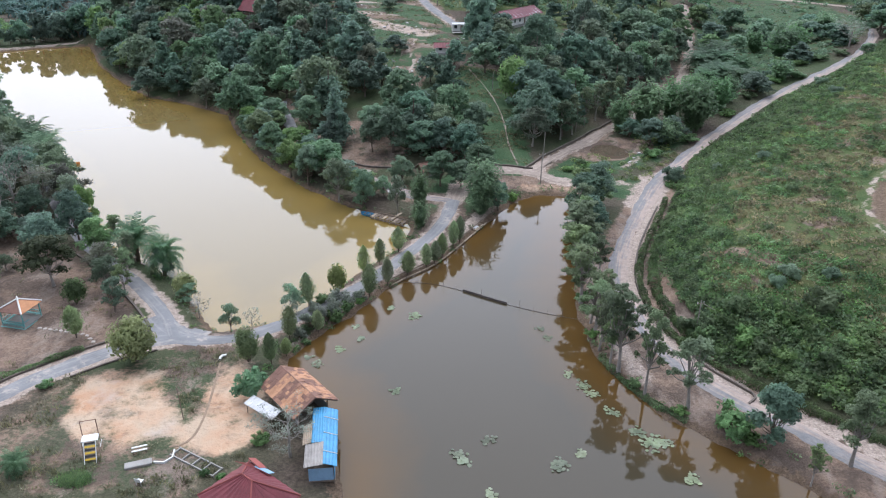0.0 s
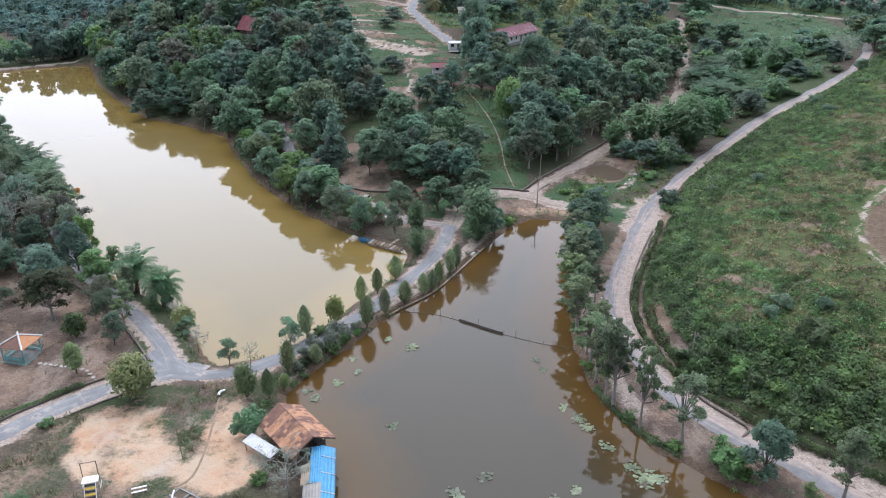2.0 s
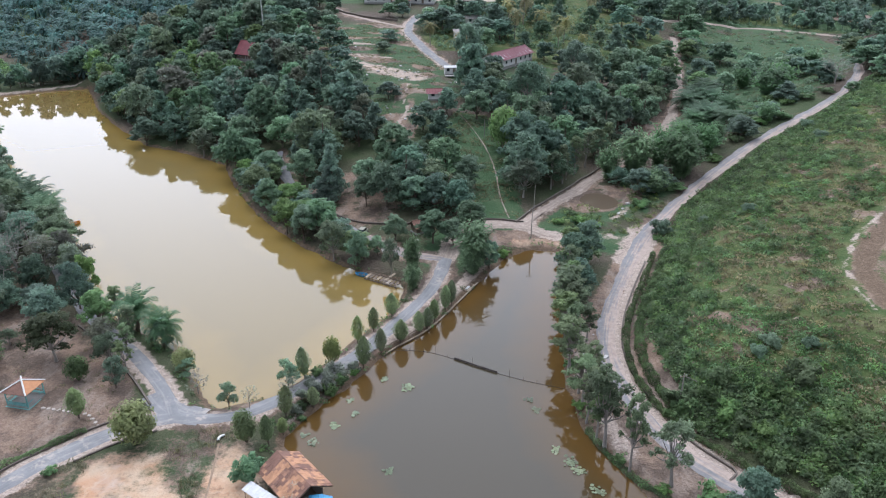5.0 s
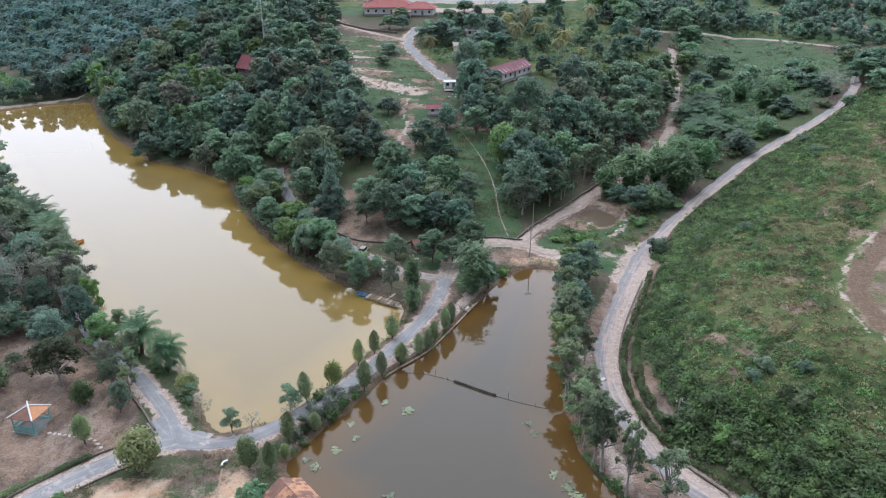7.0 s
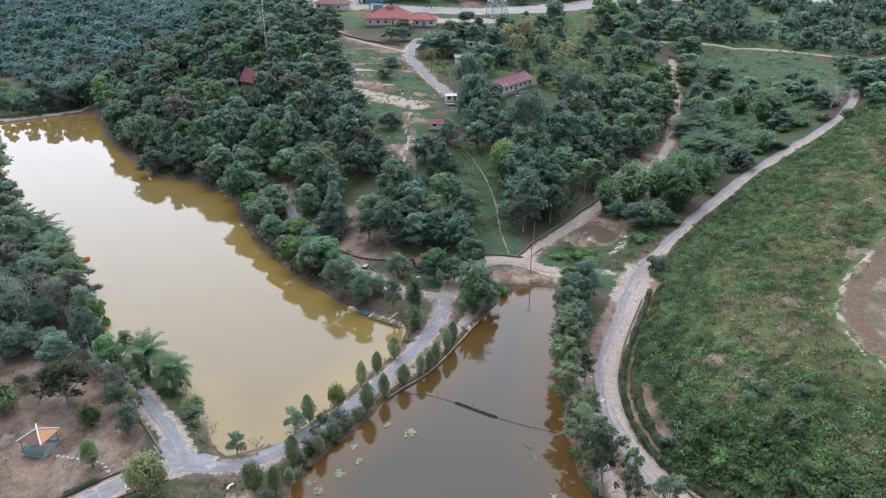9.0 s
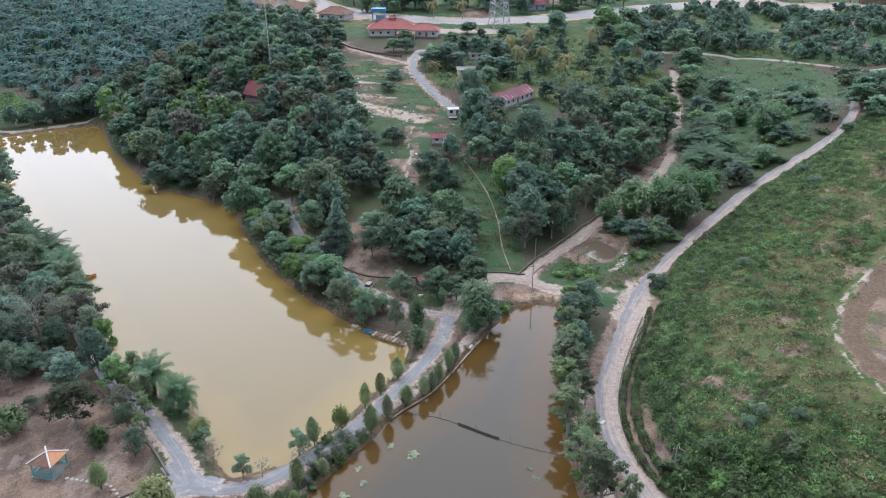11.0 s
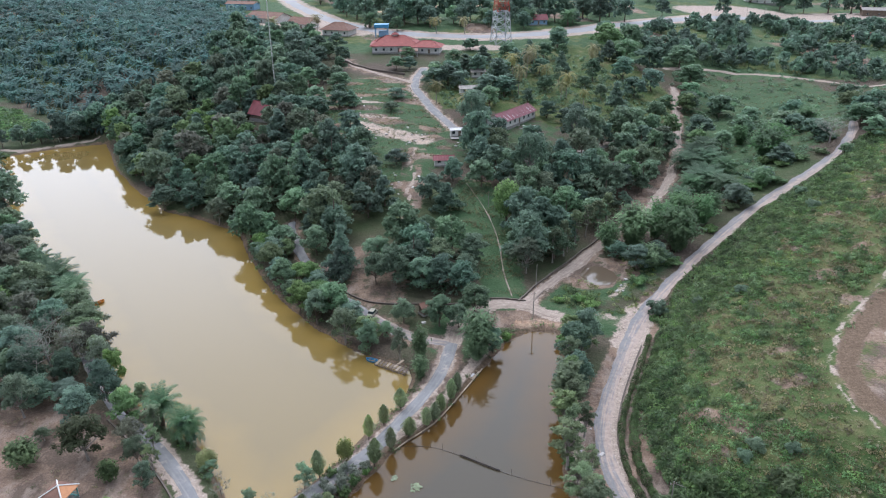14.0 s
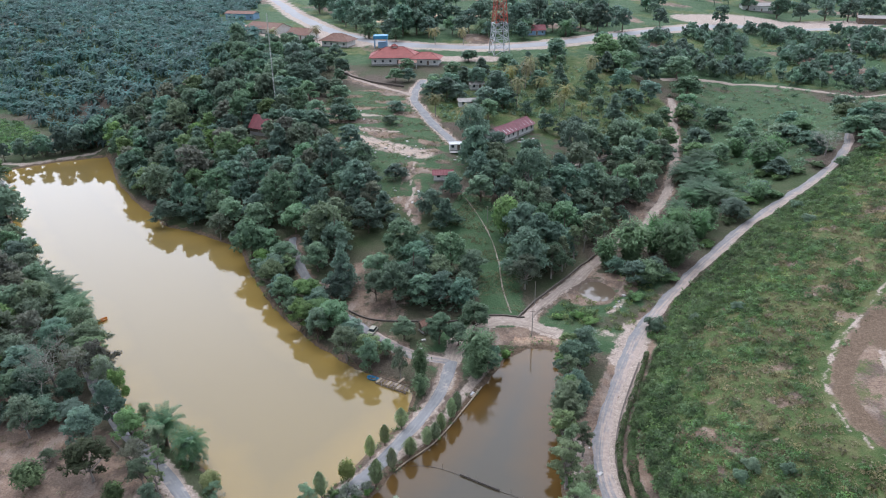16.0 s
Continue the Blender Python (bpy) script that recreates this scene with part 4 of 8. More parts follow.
# each kind: its shapes, the height and radius that they are built to, name, label, category
KINDS = {
    "broad": ([broad_shape(11 + s, 13 + s % 4, 5200, 0.27, 0.14 + 0.03 * s) for s in range(5)], 9.0, 4.0, "tree", "leafy broad-crowned green tree in a dense wood", "tree"),
    "deep": ([broad_shape(31 + s, 12 + 2 * s, 5200, 0.27, 0.16, leafmat=LEAF_DEEP) for s in range(4)], 9.0, 4.0, "tree", "dark green broad-leaved tree with a full crown", "tree"),
    "tier": ([broad_shape(51 + s, 15, 4600, 0.27, 0.2, tier=True, leafmat=LEAF_DEEP) for s in range(2)], 9.0, 4.0, "tree", "green tree with a tapering tiered crown", "tree"),
    "fresh": ([broad_shape(61 + s, 12, 4800, 0.27, 0.2, leafmat=LEAF_FRESH) for s in range(2)], 9.0, 4.0, "tree", "bright fresh-green leafy tree", "tree"),
    "olive": ([broad_shape(66 + s, 15, 4200, 0.23, 0.3, open_=0.25, leafmat=LEAF_OLIVE, bark=PALE_BARK) for s in range(3)], 9.0, 4.0, "tree", "olive-green spreading tree over bare brown earth", "tree"),
    "wide": ([broad_shape(69, 14, 4200, 0.25, 0.3, open_=0.3, leafmat=LEAF_SHADY, bark=PALE_BARK)], 9.0, 4.0, "tree", "low spreading dark tree with bare lower limbs", "tree"),
    "dusty": ([broad_shape(166 + s, 14, 3600, 0.22, 0.32, open_=0.3, leafmat=LEAF_DUSTY, bark=PALE_BARK) for s in range(2)], 9.0, 4.0, "tree", "grey-brown thin-leaved tree among greener ones", "tree"),
    "umbrella": ([broad_shape(176 + s, 13, 3400, 0.25, 0.50, open_=0.15, leafmat=LEAF_DEEP, bark=PALE_BARK) for s in range(2)], 9.0, 4.0, "tree", "tall tree with a pale bare trunk and a high dark crown", "tree"),
    "slim": ([broad_shape(71 + s, 17, 4600, 0.165, 0.40, 2.6, 9.0, 0.3, LEAF_BANK, PALE_BARK, layered=True) for s in range(4)], 9.0, 2.6, "tree", "slender-trunked tree with an open crown on the pond bank", "tree"),
    "small": ([broad_shape(76 + s, 9, 3600, 0.24, 0.25) for s in range(2)], 9.0, 4.0, "small_tree", "small leafy tree beside the road", "tree"),
    "spindle": ([spindle_shape(81 + s) for s in range(3)], 4.0, 0.85, "columnar_tree", "slim egg-shaped feathery green tree planted along the road", "tree"),
    "bush": ([bush_shape(91 + s, LEAF, 2600, 0.19) for s in range(2)], 3.3, 2.0, "bush", "rounded dense green bush", "bush"),
    "shrub": ([bush_shape(85 + s, LEAF_SCRUB, 1100, 0.24, 0.7) for s in range(3)], 3.3, 2.0, "shrub", "loose light green shrub on the bank", "shrub"),
    "dome": ([bush_shape(93, LEAF_HEDGE, 2600, 0.2, full=True)], 3.3, 2.0, "bush", "large round dark green bush on bare earth", "bush"),
    "full": ([bush_shape(94, LEAF_FRESH, 6000, 0.16, full=True)], 3.3, 2.0, "tree", "bright green dense round-topped tree", "tree"),
    "greybush": ([bush_shape(88 + s, LEAF_GREY, 1500, 0.2, 0.8) for s in range(2)], 3.3, 2.0, "bush", "loose grey-green bush", "bush"),
    "round": ([bush_shape(95 + s, LEAF_YELLOW, 3800, 0.17, full=True) for s in range(2)], 3.3, 2.0, "round_tree", "round yellow-green tree leafy to the ground", "tree"),
    "puff": ([bush_shape(97, LEAF_SPINDLE, 4200, 0.15, full=True)], 3.3, 2.0, "round_tree", "round feathery green tree at the road junction", "tree"),
    "bamboo": ([bamboo_shape(101 + s) for s in range(2)], 8.0, 4.0, "bamboo_clump", "arching fresh-green bamboo clump", "bamboo"),
    "oilpalm": ([oil_palm_shape(111 + s) for s in range(2)], 5.6, 3.9, "oil_palm", "oil palm with arching dark green fronds", "palm"),
    "coco": ([coconut_shape(121 + s) for s in range(2)], 10.0, 3.4, "coconut_palm", "coconut palm with a yellowing head of fronds", "palm"),
    "grey": ([bare_shape(131 + s, 2600, 0.13) for s in range(2)], 10.0, 4.0, "bare_tree", "thin grey tree with few leaves and pale limbs", "tree"),
    "sapling": ([bare_shape(141, 500, 0.25)], 10.0, 4.0, "sapling", "young sparse tree with bare twigs", "tree"),
}
# the same kinds with larger sprays, for the trees of the farther slopes; the deep kind has haze in its leaf colour
def farther(count, size, limbs, first):
    return {
        "broad": [broad_shape(first + s, 13 + s % 4, count, size, 0.14 + 0.03 * s, limbs=limbs) for s in range(4)],
        "deep": [broad_shape(first + 20 + s, 13 + s, count, size, 0.16, leafmat=LEAF_HAZED, limbs=limbs) for s in range(4)],
        "tier": [broad_shape(first + 40 + s, 13, count, size, 0.2, tier=True, leafmat=LEAF_DEEP, limbs=limbs) for s in range(2)],
        "fresh": [broad_shape(first + 50 + s, 12, count, size, 0.2, leafmat=LEAF_FRESH, limbs=limbs) for s in range(2)],
        "olive": [broad_shape(first + 60 + s, 14, count, size * 0.9, 0.3, open_=0.2, leafmat=LEAF_OLIVE, bark=PALE_BARK, limbs=limbs) for s in range(2)],
        "dusty": [broad_shape(first + 70 + s, 14, count, size * 0.85, 0.32, open_=0.3, leafmat=LEAF_DUSTY, bark=PALE_BARK, limbs=limbs) for s in range(2)],
    }


MID_SHAPES, FAR_SHAPES = farther(2300, 0.42, 8, 211), farther(1250, 0.58, 4, 411)
PLANTED = []
plant_rng = random.Random(5)


def ashore(x, y, gap=0.7):
    """A place at least gap metres from the water."""
    for _ in range(6):
        d = float(water_edge(np.array([x]), np.array([y]))[0])
        if d >= gap:
            break
        e = 0.3
        gxx = float((water_edge(np.array([x + e]), np.array([y])) - water_edge(np.array([x - e]), np.array([y])))[0])
        gyy = float((water_edge(np.array([x]), np.array([y + e])) - water_edge(np.array([x]), np.array([y - e])))[0])
        n = math.hypot(gxx, gyy) or 1
        x, y = x + gxx / n * (gap - d), y + gyy / n * (gap - d)
    return x, y


KEEP_CLEAR = [(-21.5, 210, 4), (-20.6, 202, 4.5), (-20, 194, 4.5), (-19.4, 187, 4.5), (-19, 180, 4), (43, 202, 3.5), (49, 211, 4.5), (54, 221, 4.5), (59.5, 234, 3.5), (63.5, 248, 3), (-78, 256, 5), (13, 249, 5), (-10.5, 232, 4), (-13, 208, 4)]


def plant(kind, x, y, h, r, group="", label=""):
    if any(math.hypot(x - cx, y - cy) < cr for cx, cy, cr in KEEP_CLEAR):
        return None
    shapes, h0, r0, name, text, category = KINDS[kind]
    x, y = ashore(x, y)
    if y > 178:
        shapes = (MID_SHAPES if y < 222 else FAR_SHAPES).get(kind, shapes)
    trunk, crown = shapes[len(PLANTED) % len(shapes)]
    root = new(name)
    root.empty_display_size = 0.3
    root.location = (x, y, height(x, y) - 0.05)
    root.rotation_euler = (plant_rng.uniform(-0.04, 0.04), plant_rng.uniform(-0.04, 0.04), plant_rng.uniform(0, 6.283))
    root.scale = (r / r0, r / r0, h / h0)
    for me in (trunk, crown):
        p = new(me.name.split(".")[0], me)
        p.parent = root
    tagged(root, label or text, category, group)
    PLANTED.append((x, y, r))
    return root


# ---- plants: where they stand (x, y, height, crown radius) ----
SHORE = [
    (-56.4, 180.0, 8.5, 5.6), (-50.4, 162.8, 8.5, 4.4), (-45.3, 153.9, 8.5, 3.9), (-39.2, 144.6, 8.5, 3.7), (-34.4, 139.7, 8.5, 3.1), (-27.5, 131.8, 8.5, 3.9),
    (-22.8, 127.7, 8.5, 2.7), (-16.6, 122.3, 8.5, 1.9), (-85.2, 204.0, 8.5, 7.5), (-97.7, 218.3, 8.5, 7.4), (-95.3, 203.8, 8.5, 5.0), (-71.3, 198.5, 8.5, 7.2),
    (-64.7, 198.9, 8.5, 6.4), (-120.5, 245.4, 12, 8.2), (-109.3, 228.3, 10.5, 6.4), (-133.0, 261.9, 13, 7.0), (-139.5, 271.5, 12, 5.5), (-144, 280, 11, 5), (-128, 255, 12, 5.5), (-83.6, 215.1, 8.5, 6.6), (-74.9, 193.8, 8.5, 4.1),
    (-65.6, 187.7, 8.5, 4.0),
]
WOOD_W = [
    (-97.4, 233.6, 9, 7.4), (-80.4, 222.8, 9, 7.9), (-74.8, 229.1, 9, 7.2), (-61.5, 206.2, 9, 6.6), (-53.9, 210.0, 9, 6.6), (-55.2, 224.1, 9, 7.0),
    (-47.2, 202.1, 9, 5.8), (-38.3, 188.5, 9, 6.0), (-42.7, 234.7, 9, 6.5), (-36.9, 220.3, 9, 5.8), (-30.0, 184.4, 9, 5.9), (-26.3, 190.4, 9, 5.1),
    (-42.0, 183.7, 9, 5.2), (-40.5, 169.1, 9, 4.2), (-50.7, 188.5, 9, 4.9), (-100.1, 252.9, 9, 7.5), (-114.4, 263.1, 9, 7.4), (-125.9, 263.9, 9, 6.6),
    (-83.4, 245.6, 9, 7.3), (-61.2, 219.0, 9, 6.2), (-32.6, 156.7, 9, 4.2), (-68.1, 218.0, 9, 5.9), (-39.3, 203.6, 9, 5.1),
]
WOOD_C = [
    (-24.2, 162.6, 8, 4.8), (-13.9, 168.6, 8, 6.2), (-9.9, 159.7, 8, 5.9), (-13.2, 152.3, 8, 5.1), (-2.1, 162.9, 8, 4.7), (-8.8, 152.4, 8, 4.3),
    (-9.5, 187.8, 8, 6.9), (-14.4, 193.5, 8, 5.5), (-13.7, 175.1, 6, 3.4),
    (-23.7, 154.1, 8, 3.1),
]
WOOD_E = [
    (9.4, 172.2, 7.4, 4.0), (10.4, 161.7, 9, 5.9), (12.9, 171.5, 9, 5.5), (19.6, 178.7, 9, 5.7), (22.0, 190.9, 9, 6.0),
    (27.7, 202.4, 9, 7.1), (29.4, 189.3, 9, 6.0), (16.4, 198.4, 9, 6.2), (10.7, 214.4, 9, 7.3), (2.4, 212.0, 9, 6.6), (-0.7, 201.8, 9, 5.4),
    (46.7, 244.0, 9, 9.6), (56.5, 257.4, 9, 8.1), (47.8, 228.4, 9, 7.9), (58.7, 248.7, 9, 5.6), (47.4, 262.1, 9, 7.1), (34.0, 215.1, 9, 6.7),
    (12.6, 182.0, 9, 4.9), (17.6, 170.2, 9, 4.7), (4.1, 224.8, 9, 6.2),
]
TALL = [
    (-2.8, 222.9, 15.0, 7.2), (14.7, 214.1, 13.0, 6.9), (29.7, 242.8, 14.0, 5.9), (74.4, 263.9, 9.0, 6.3), (76.6, 291.5, 8.0, 4.7), (88.6, 292.2, 8.0, 5.2),
    (89.9, 266.4, 6.0, 5.2), (109.2, 248.0, 6.0, 4.4), (128.7, 266.1, 9.0, 7.8), (138.3, 277.2, 8.0, 6.1), (133.8, 260.6, 8.0, 5.7), (31.5, 354.0, 9.0, 6.2),
    (55.3, 371.1, 11.0, 10.7), (52.9, 341.3, 9.0, 7.9), (55.3, 316.2, 10.0, 9.7), (65.1, 306.5, 10.0, 10.3), (42.9, 288.6, 6.0, 3.0), (-8.0, 346.0, 6.0, 4.6),
    (105.9, 263.6, 7.0, 7.0), (90.9, 230.2, 6.0, 5.2), (68.7, 199.1, 6.0, 5.2), (79.3, 214.1, 5.0, 4.3), (110.0, 231.7, 4.0, 2.4), (56.6, 294.9, 9.0, 7.4),
]
HILL = [
    (4.4, 297.7, 10.0, 8.8), (11.4, 317.3, 9.0, 7.5), (-15.0, 288.7, 9.0, 7.3), (-20.2, 286.3, 8.0, 5.6), (-37.1, 311.2, 6.0, 4.2), (0.1, 280.9, 9.0, 6.3),
    (6.4, 280.8, 8.0, 6.3), (-9.2, 307.3, 8.0, 6.8), (-57.7, 249.3, 9.0, 6.9), (-65.7, 253.9, 9.0, 5.8), (-55.4, 283.7, 7.0, 5.1), (-50.8, 258.8, 7.0, 4.7),
    (-74.0, 285.3, 10.0, 6.5), (-74.6, 270.1, 10.0, 6.2), (-50.3, 400.8, 10.0, 8.7), (-33.3, 406.7, 10.0, 8.8), (-18.5, 405.4, 10.0, 8.8), (-91.2, 476.6, 9.0, 7.6),
    (-32.6, 272.1, 4.0, 4.1), (-34.6, 204.2, 5.0, 3.2), (-25.9, 213.5, 5.0, 3.7), (-78.6, 335.3, 9.0, 8.5), (-69.2, 331.9, 8.0, 6.4), (42.8, 407.8, 7.0, 5.8),
    (17.5, 392.9, 9.0, 8.5), (13.8, 411.6, 8.0, 5.9),
]
WEST = [
    (-126.1, 180.8, 9, 7.6), (-107.0, 158.6, 9, 6.8), (-107.6, 152.6, 9, 5.9), (-102.6, 137.8, 9, 6.1), (-86.5, 131.3, 9, 5.6), (-80.6, 131.5, 9, 4.6),
    (-74.8, 124.7, 9, 3.8), (-70.3, 118.2, 9, 3.2), (-64.6, 117.1, 9, 2.5), (-91.9, 124.4, 9, 5.6), (-85.0, 112.9, 9, 4.1), (-150.3, 219.2, 9, 5.4),
    (-168.6, 245.8, 9, 5.9), (-65.4, 109.8, 9, 3.4), (-96.6, 140.6, 9, 4.9), (-77.4, 120.9, 9, 3.9), (-126.8, 169.6, 9, 7.2), (-95.0, 120.2, 9, 5.4),
    (-77.9, 104.6, 9, 3.9), (-113.2, 177.3, 9, 3.9),
]
NEAR_W = [
    (-55.8, 98.4, 5.5, 2.5), (-59.5, 104.5, 7.0, 3.2), (-67.6, 104.0, 8.0, 3.6), (-52.7, 93.7, 6.0, 2.6), (-72.3, 127.4, 6.0, 4.0), (-70.9, 98.6, 3.0, 1.7),
]
EAST = [
    (14.7, 80.5, 9.0, 1.8), (16.5, 79.4, 10.0, 2.3), (19.6, 75.3, 10.5, 1.9), (23.9, 72.6, 8.5, 1.9), (38.2, 64.1, 9.0, 2.1), (32.6, 60.7, 5.0, 1.1),
    (18.2, 127.0, 9.0, 4.6), (20.5, 132.0, 9.0, 4.0), (17.7, 117.3, 8.5, 4.3), (13.4, 105.5, 8.0, 2.9), (14.5, 96.8, 9.0, 3.3), (15.4, 88.3, 8.0, 2.3), (16.2, 86.2, 8.0, 2.0),
    (15.3, 112.0, 8.0, 3.6),
]
DAMTREE = [
    (-25.9, 90.5, 4.8, 2.0), (-32.3, 84.9, 4.6, 1.8), (-40.1, 92.6, 3.5, 1.7), (-49.4, 88.2, 5.4, 2.3),
]
SPINDLE = [
    (-17.5, 101.6, 4.6, 0.8), (-15.5, 105.4, 4.2, 0.8), (-13.2, 110.5, 4.2, 1.0), (-23.8, 92.8, 5.0, 0.9), (-15.1, 95.5, 5.0, 1.0), (-12.8, 99.3, 4.4, 0.8),
    (-9.9, 102.3, 3.8, 1.0), (-8.3, 106.2, 4.0, 0.8), (-6.9, 107.7, 3.8, 0.8), (-5.5, 109.9, 4.0, 0.8), (-4.2, 113.6, 4.6, 0.8), (-2.9, 115.5, 4.6, 0.8),
    (-25.0, 77.7, 4.2, 0.8), (-24.1, 83.2, 4.6, 0.9), (-51.3, 81.4, 4.4, 1.1), (-23.3, 80.0, 2.6, 0.6), (-20.2, 85.6, 3.2, 0.7),
]
ROUND = [
    (-41.5, 76.7, 6.6, 3.5), (-27.8, 77.7, 5.2, 2.0), (-25.4, 70.8, 4.6, 2.2),
]
BAMBOO = [
    (37.6, 177.5, 9.2, 7.4), (48.0, 175.6, 9.2, 7.4), (39.9, 165.4, 5.0, 5.1), (57.0, 188.3, 7.0, 5.3), (-10.9, 124.2, 7.5, 2.8),
    (-0.2, 126.6, 3.6, 3.0), (89.2, 240.6, 7.0, 7.2), (111.7, 269.3, 7.0, 6.0), (-10.6, 120.5, 4.0, 2.3),
]
OILPALM = [
    (-52.2, 106.3, 7.4, 3.5), (-47.0, 100.7, 7.0, 3.3), (-99.3, 156.8, 7.0, 4.3), (-92.5, 150.3, 6.5, 4.1), (-87.5, 145.6, 6.0, 3.0), (67.5, 241.2, 6.0, 6.2),
    (65.3, 221.1, 5.0, 6.5), (68.2, 210.8, 5.0, 4.9), (63.1, 233.7, 6.0, 5.4), (70.5, 235.5, 6.0, 5.0), (-163.4, 245.0, 6.0, 5.1), (-104.0, 162.9, 7.0, 3.6),
    (56.3, 217.6, 4.0, 4.0),
]
COCO = [
    (-17.8, 267.5, 9.0, 3.2), (-6.3, 252.9, 10.0, 3.2), (29.6, 284.7, 11.0, 3.4), (27.3, 281.2, 8.0, 3.1), (11.7, 284.5, 12.0, 3.4), (43.3, 323.4, 12.0, 3.3),
    (21.7, 294.5, 10.0, 3.3), (15.7, 307.6, 12.0, 3.6), (10.1, 306.6, 10.0, 3.4), (18.4, 318.7, 11.0, 3.5), (5.0, 431.6, 9.0, 4.3), (41.9, 430.9, 9.0, 4.3),
    (-87.2, 393.5, 9.0, 3.7), (-109.5, 389.2, 9.0, 3.7), (-25.6, 380.2, 9.0, 3.9), (-11.7, 379.6, 9.0, 3.3), (35.6, 280.0, 6.0, 2.5),
]
GREY = [
    (-79.4, 116.9, 12.0, 5.2), (109.8, 243.3, 8.0, 4.7), (-71.7, 218.3, 10.0, 2.8),
]
BUSH = [
    (37.5, 145.4, 4.0, 2.4), (41.6, 95.1, 2.5, 1.7), (46.5, 94.0, 2.0, 1.3),
    (84.7, 190.0, 2.0, 2.4), (86.5, 202, 3.0, 2.2), (-45.7, 193.0, 2.0, 2.2), (-59.3, 112.1, 3.0, 1.5), (39.5, 93.5, 2.2, 1.5), (210.5, 470.0, 3.0, 4.6),
    (45.9, 146.2, 2.0, 1.4), (54.7, 147.0, 2.0, 1.7),
]


def mixed(i, kinds):
    return kinds[(i * 7 + i // 3) % len(kinds)]


for i, (x, y, h, r) in enumerate(SHORE):
    plant(mixed(i, ["broad", "olive", "fresh", "deep", "broad"]), x, y, h, min(r, 4.6), "trees on the lake shore", "leafy green tree leaning over the lake bank")
for i, (x, y, h, r) in enumerate(WOOD_W + WOOD_C):
    plant(mixed(i, ["broad", "deep", "tier", "olive", "deep", "broad"]), x, y, h, min(r, 4.6), "trees of the wood")
for i, (x, y, h, r) in enumerate(WOOD_E):
    plant(mixed(i + 1, ["broad", "deep", "olive", "broad"]), x, y, h, min(r, 4.6), "trees of the wood")
for i, (x, y, h, r) in enumerate(TALL + HILL):
    plant(mixed(i, ["deep", "broad", "deep", "tier"]), x, y, h, min(r, 5.4), "trees on the hill", "dark green tree standing on grassy hill")
for i, (x, y, h, r) in enumerate(WEST + NEAR_W):
    plant(mixed(i, ["olive", "broad", "dusty", "olive", "fresh", "deep"]), x, y, h, min(r, 4.6), "trees of the western grove", "dark spreading tree over bare brown earth")
for i, (x, y, h, r) in enumerate(EAST):
    if y > 116:
        plant("deep", x, y, h, r * 0.95, "trees on the pond bank", "dark green dense tree on the pond bank")
    else:
        plant("slim", x, y, h * (0.92 + 0.05 * (i * 5 % 6)), r * (1.1 + 0.1 * (i * 3 % 5)), "trees on the pond bank")
for i, (x, y, h, r) in enumerate(DAMTREE):
    plant("small", x, y, h, r, "trees along the road")
for x, y, h, r in SPINDLE:
    plant("spindle", x, y, h * 1.04, r * 1.12, "columnar trees along the dam")
for i, (x, y, h, r) in enumerate(ROUND):
    plant(("round", "puff", "bush")[i], x, y, h, r)
plant("deep", 31.2, 67.4, 7.6, 3.2, label="dark leafy tree on the pond bank")
plant("shrub", 27.6, 68.6, 4.4, 2.7, label="light green feathery thicket on the pond bank")
for x, y, h, r in BAMBOO:
    plant("bamboo", x, y, h * 1.2, r * 0.95, "bamboo clumps")
for x, y, h, r in OILPALM:
    plant("oilpalm", x, y, h, r, "oil palms")
for x, y, h, r in COCO:
    plant("coco", x, y, h, r, "coconut palms")
for x, y, h, r in GREY:
    plant("grey", x, y, h, r)
plant("grey", -18.6, 61.2, 5.6, 2.9, label="grey twiggy tree between hut and shed")
plant("oilpalm", -44.8, 57.0, 2.4, 1.5, label="young palm on the grass of the yard")
plant("round", -20.2, 96.0, 5.0, 1.7, label="light green leafy tree on the dam")
plant("round", -40.2, 94.4, 4.4, 2.1, label="light green shrub on the lake bank")
for x, y, h, r in ((-22.6, 86.6, 2.6, 1.3), (-21.2, 88.6, 3.0, 1.4), (-19.8, 90.6, 2.8, 1.5), (-18.4, 93.0, 2.4, 1.3), (-22.4, 89.8, 2.4, 1.0), (-20.2, 93.2, 2.6, 1.2), (-17.0, 94.8, 1.8, 1.1), (-23.0, 84.2, 2.2, 1.1)):
    plant("greybush", x, y, h, r, "bushes on the dam", "loose grey-green bush on the dam bank")
for x, y, h, r in ((-53.4, 101.4, 6.0, 1.9), (-51.4, 96.6, 5.6, 1.8), (-49.6, 92.2, 5.2, 1.6), (-57.2, 108.5, 6.5, 2.2)):
    plant("slim", x, y, h, r, "slender trees by the lakeside lane", "slender small-leaved tree overhanging the lakeside lane")
plant("sapling", -29.4, 84.6, 3.4, 1.0)
plant("sapling", -24.6, 86.6, 3.6, 1.2)
plant("sapling", -37.0, 89.0, 3.2, 1.5)
for x, y, h, r in ((-21.4, 87.2, 2.2, 1.2), (-19.4, 89.4, 2.6, 1.4), (-18.2, 91.6, 1.8, 1.2), (-21.8, 92.6, 2.0, 1.1), (-22.6, 85.4, 1.6, 0.9), (-16.8, 94.2, 1.4, 0.9), (-49.3, 70.6, 1.2, 1.1), (-24.6, 57.6, 0.9, 0.6), (-26.3, 58.0, 1.0, 0.6), (-22.3, 63.2, 1.4, 1.2), (-20.6, 82.9, 1.0, 0.8)):
    plant("shrub", x, y, h, r, "bushes")
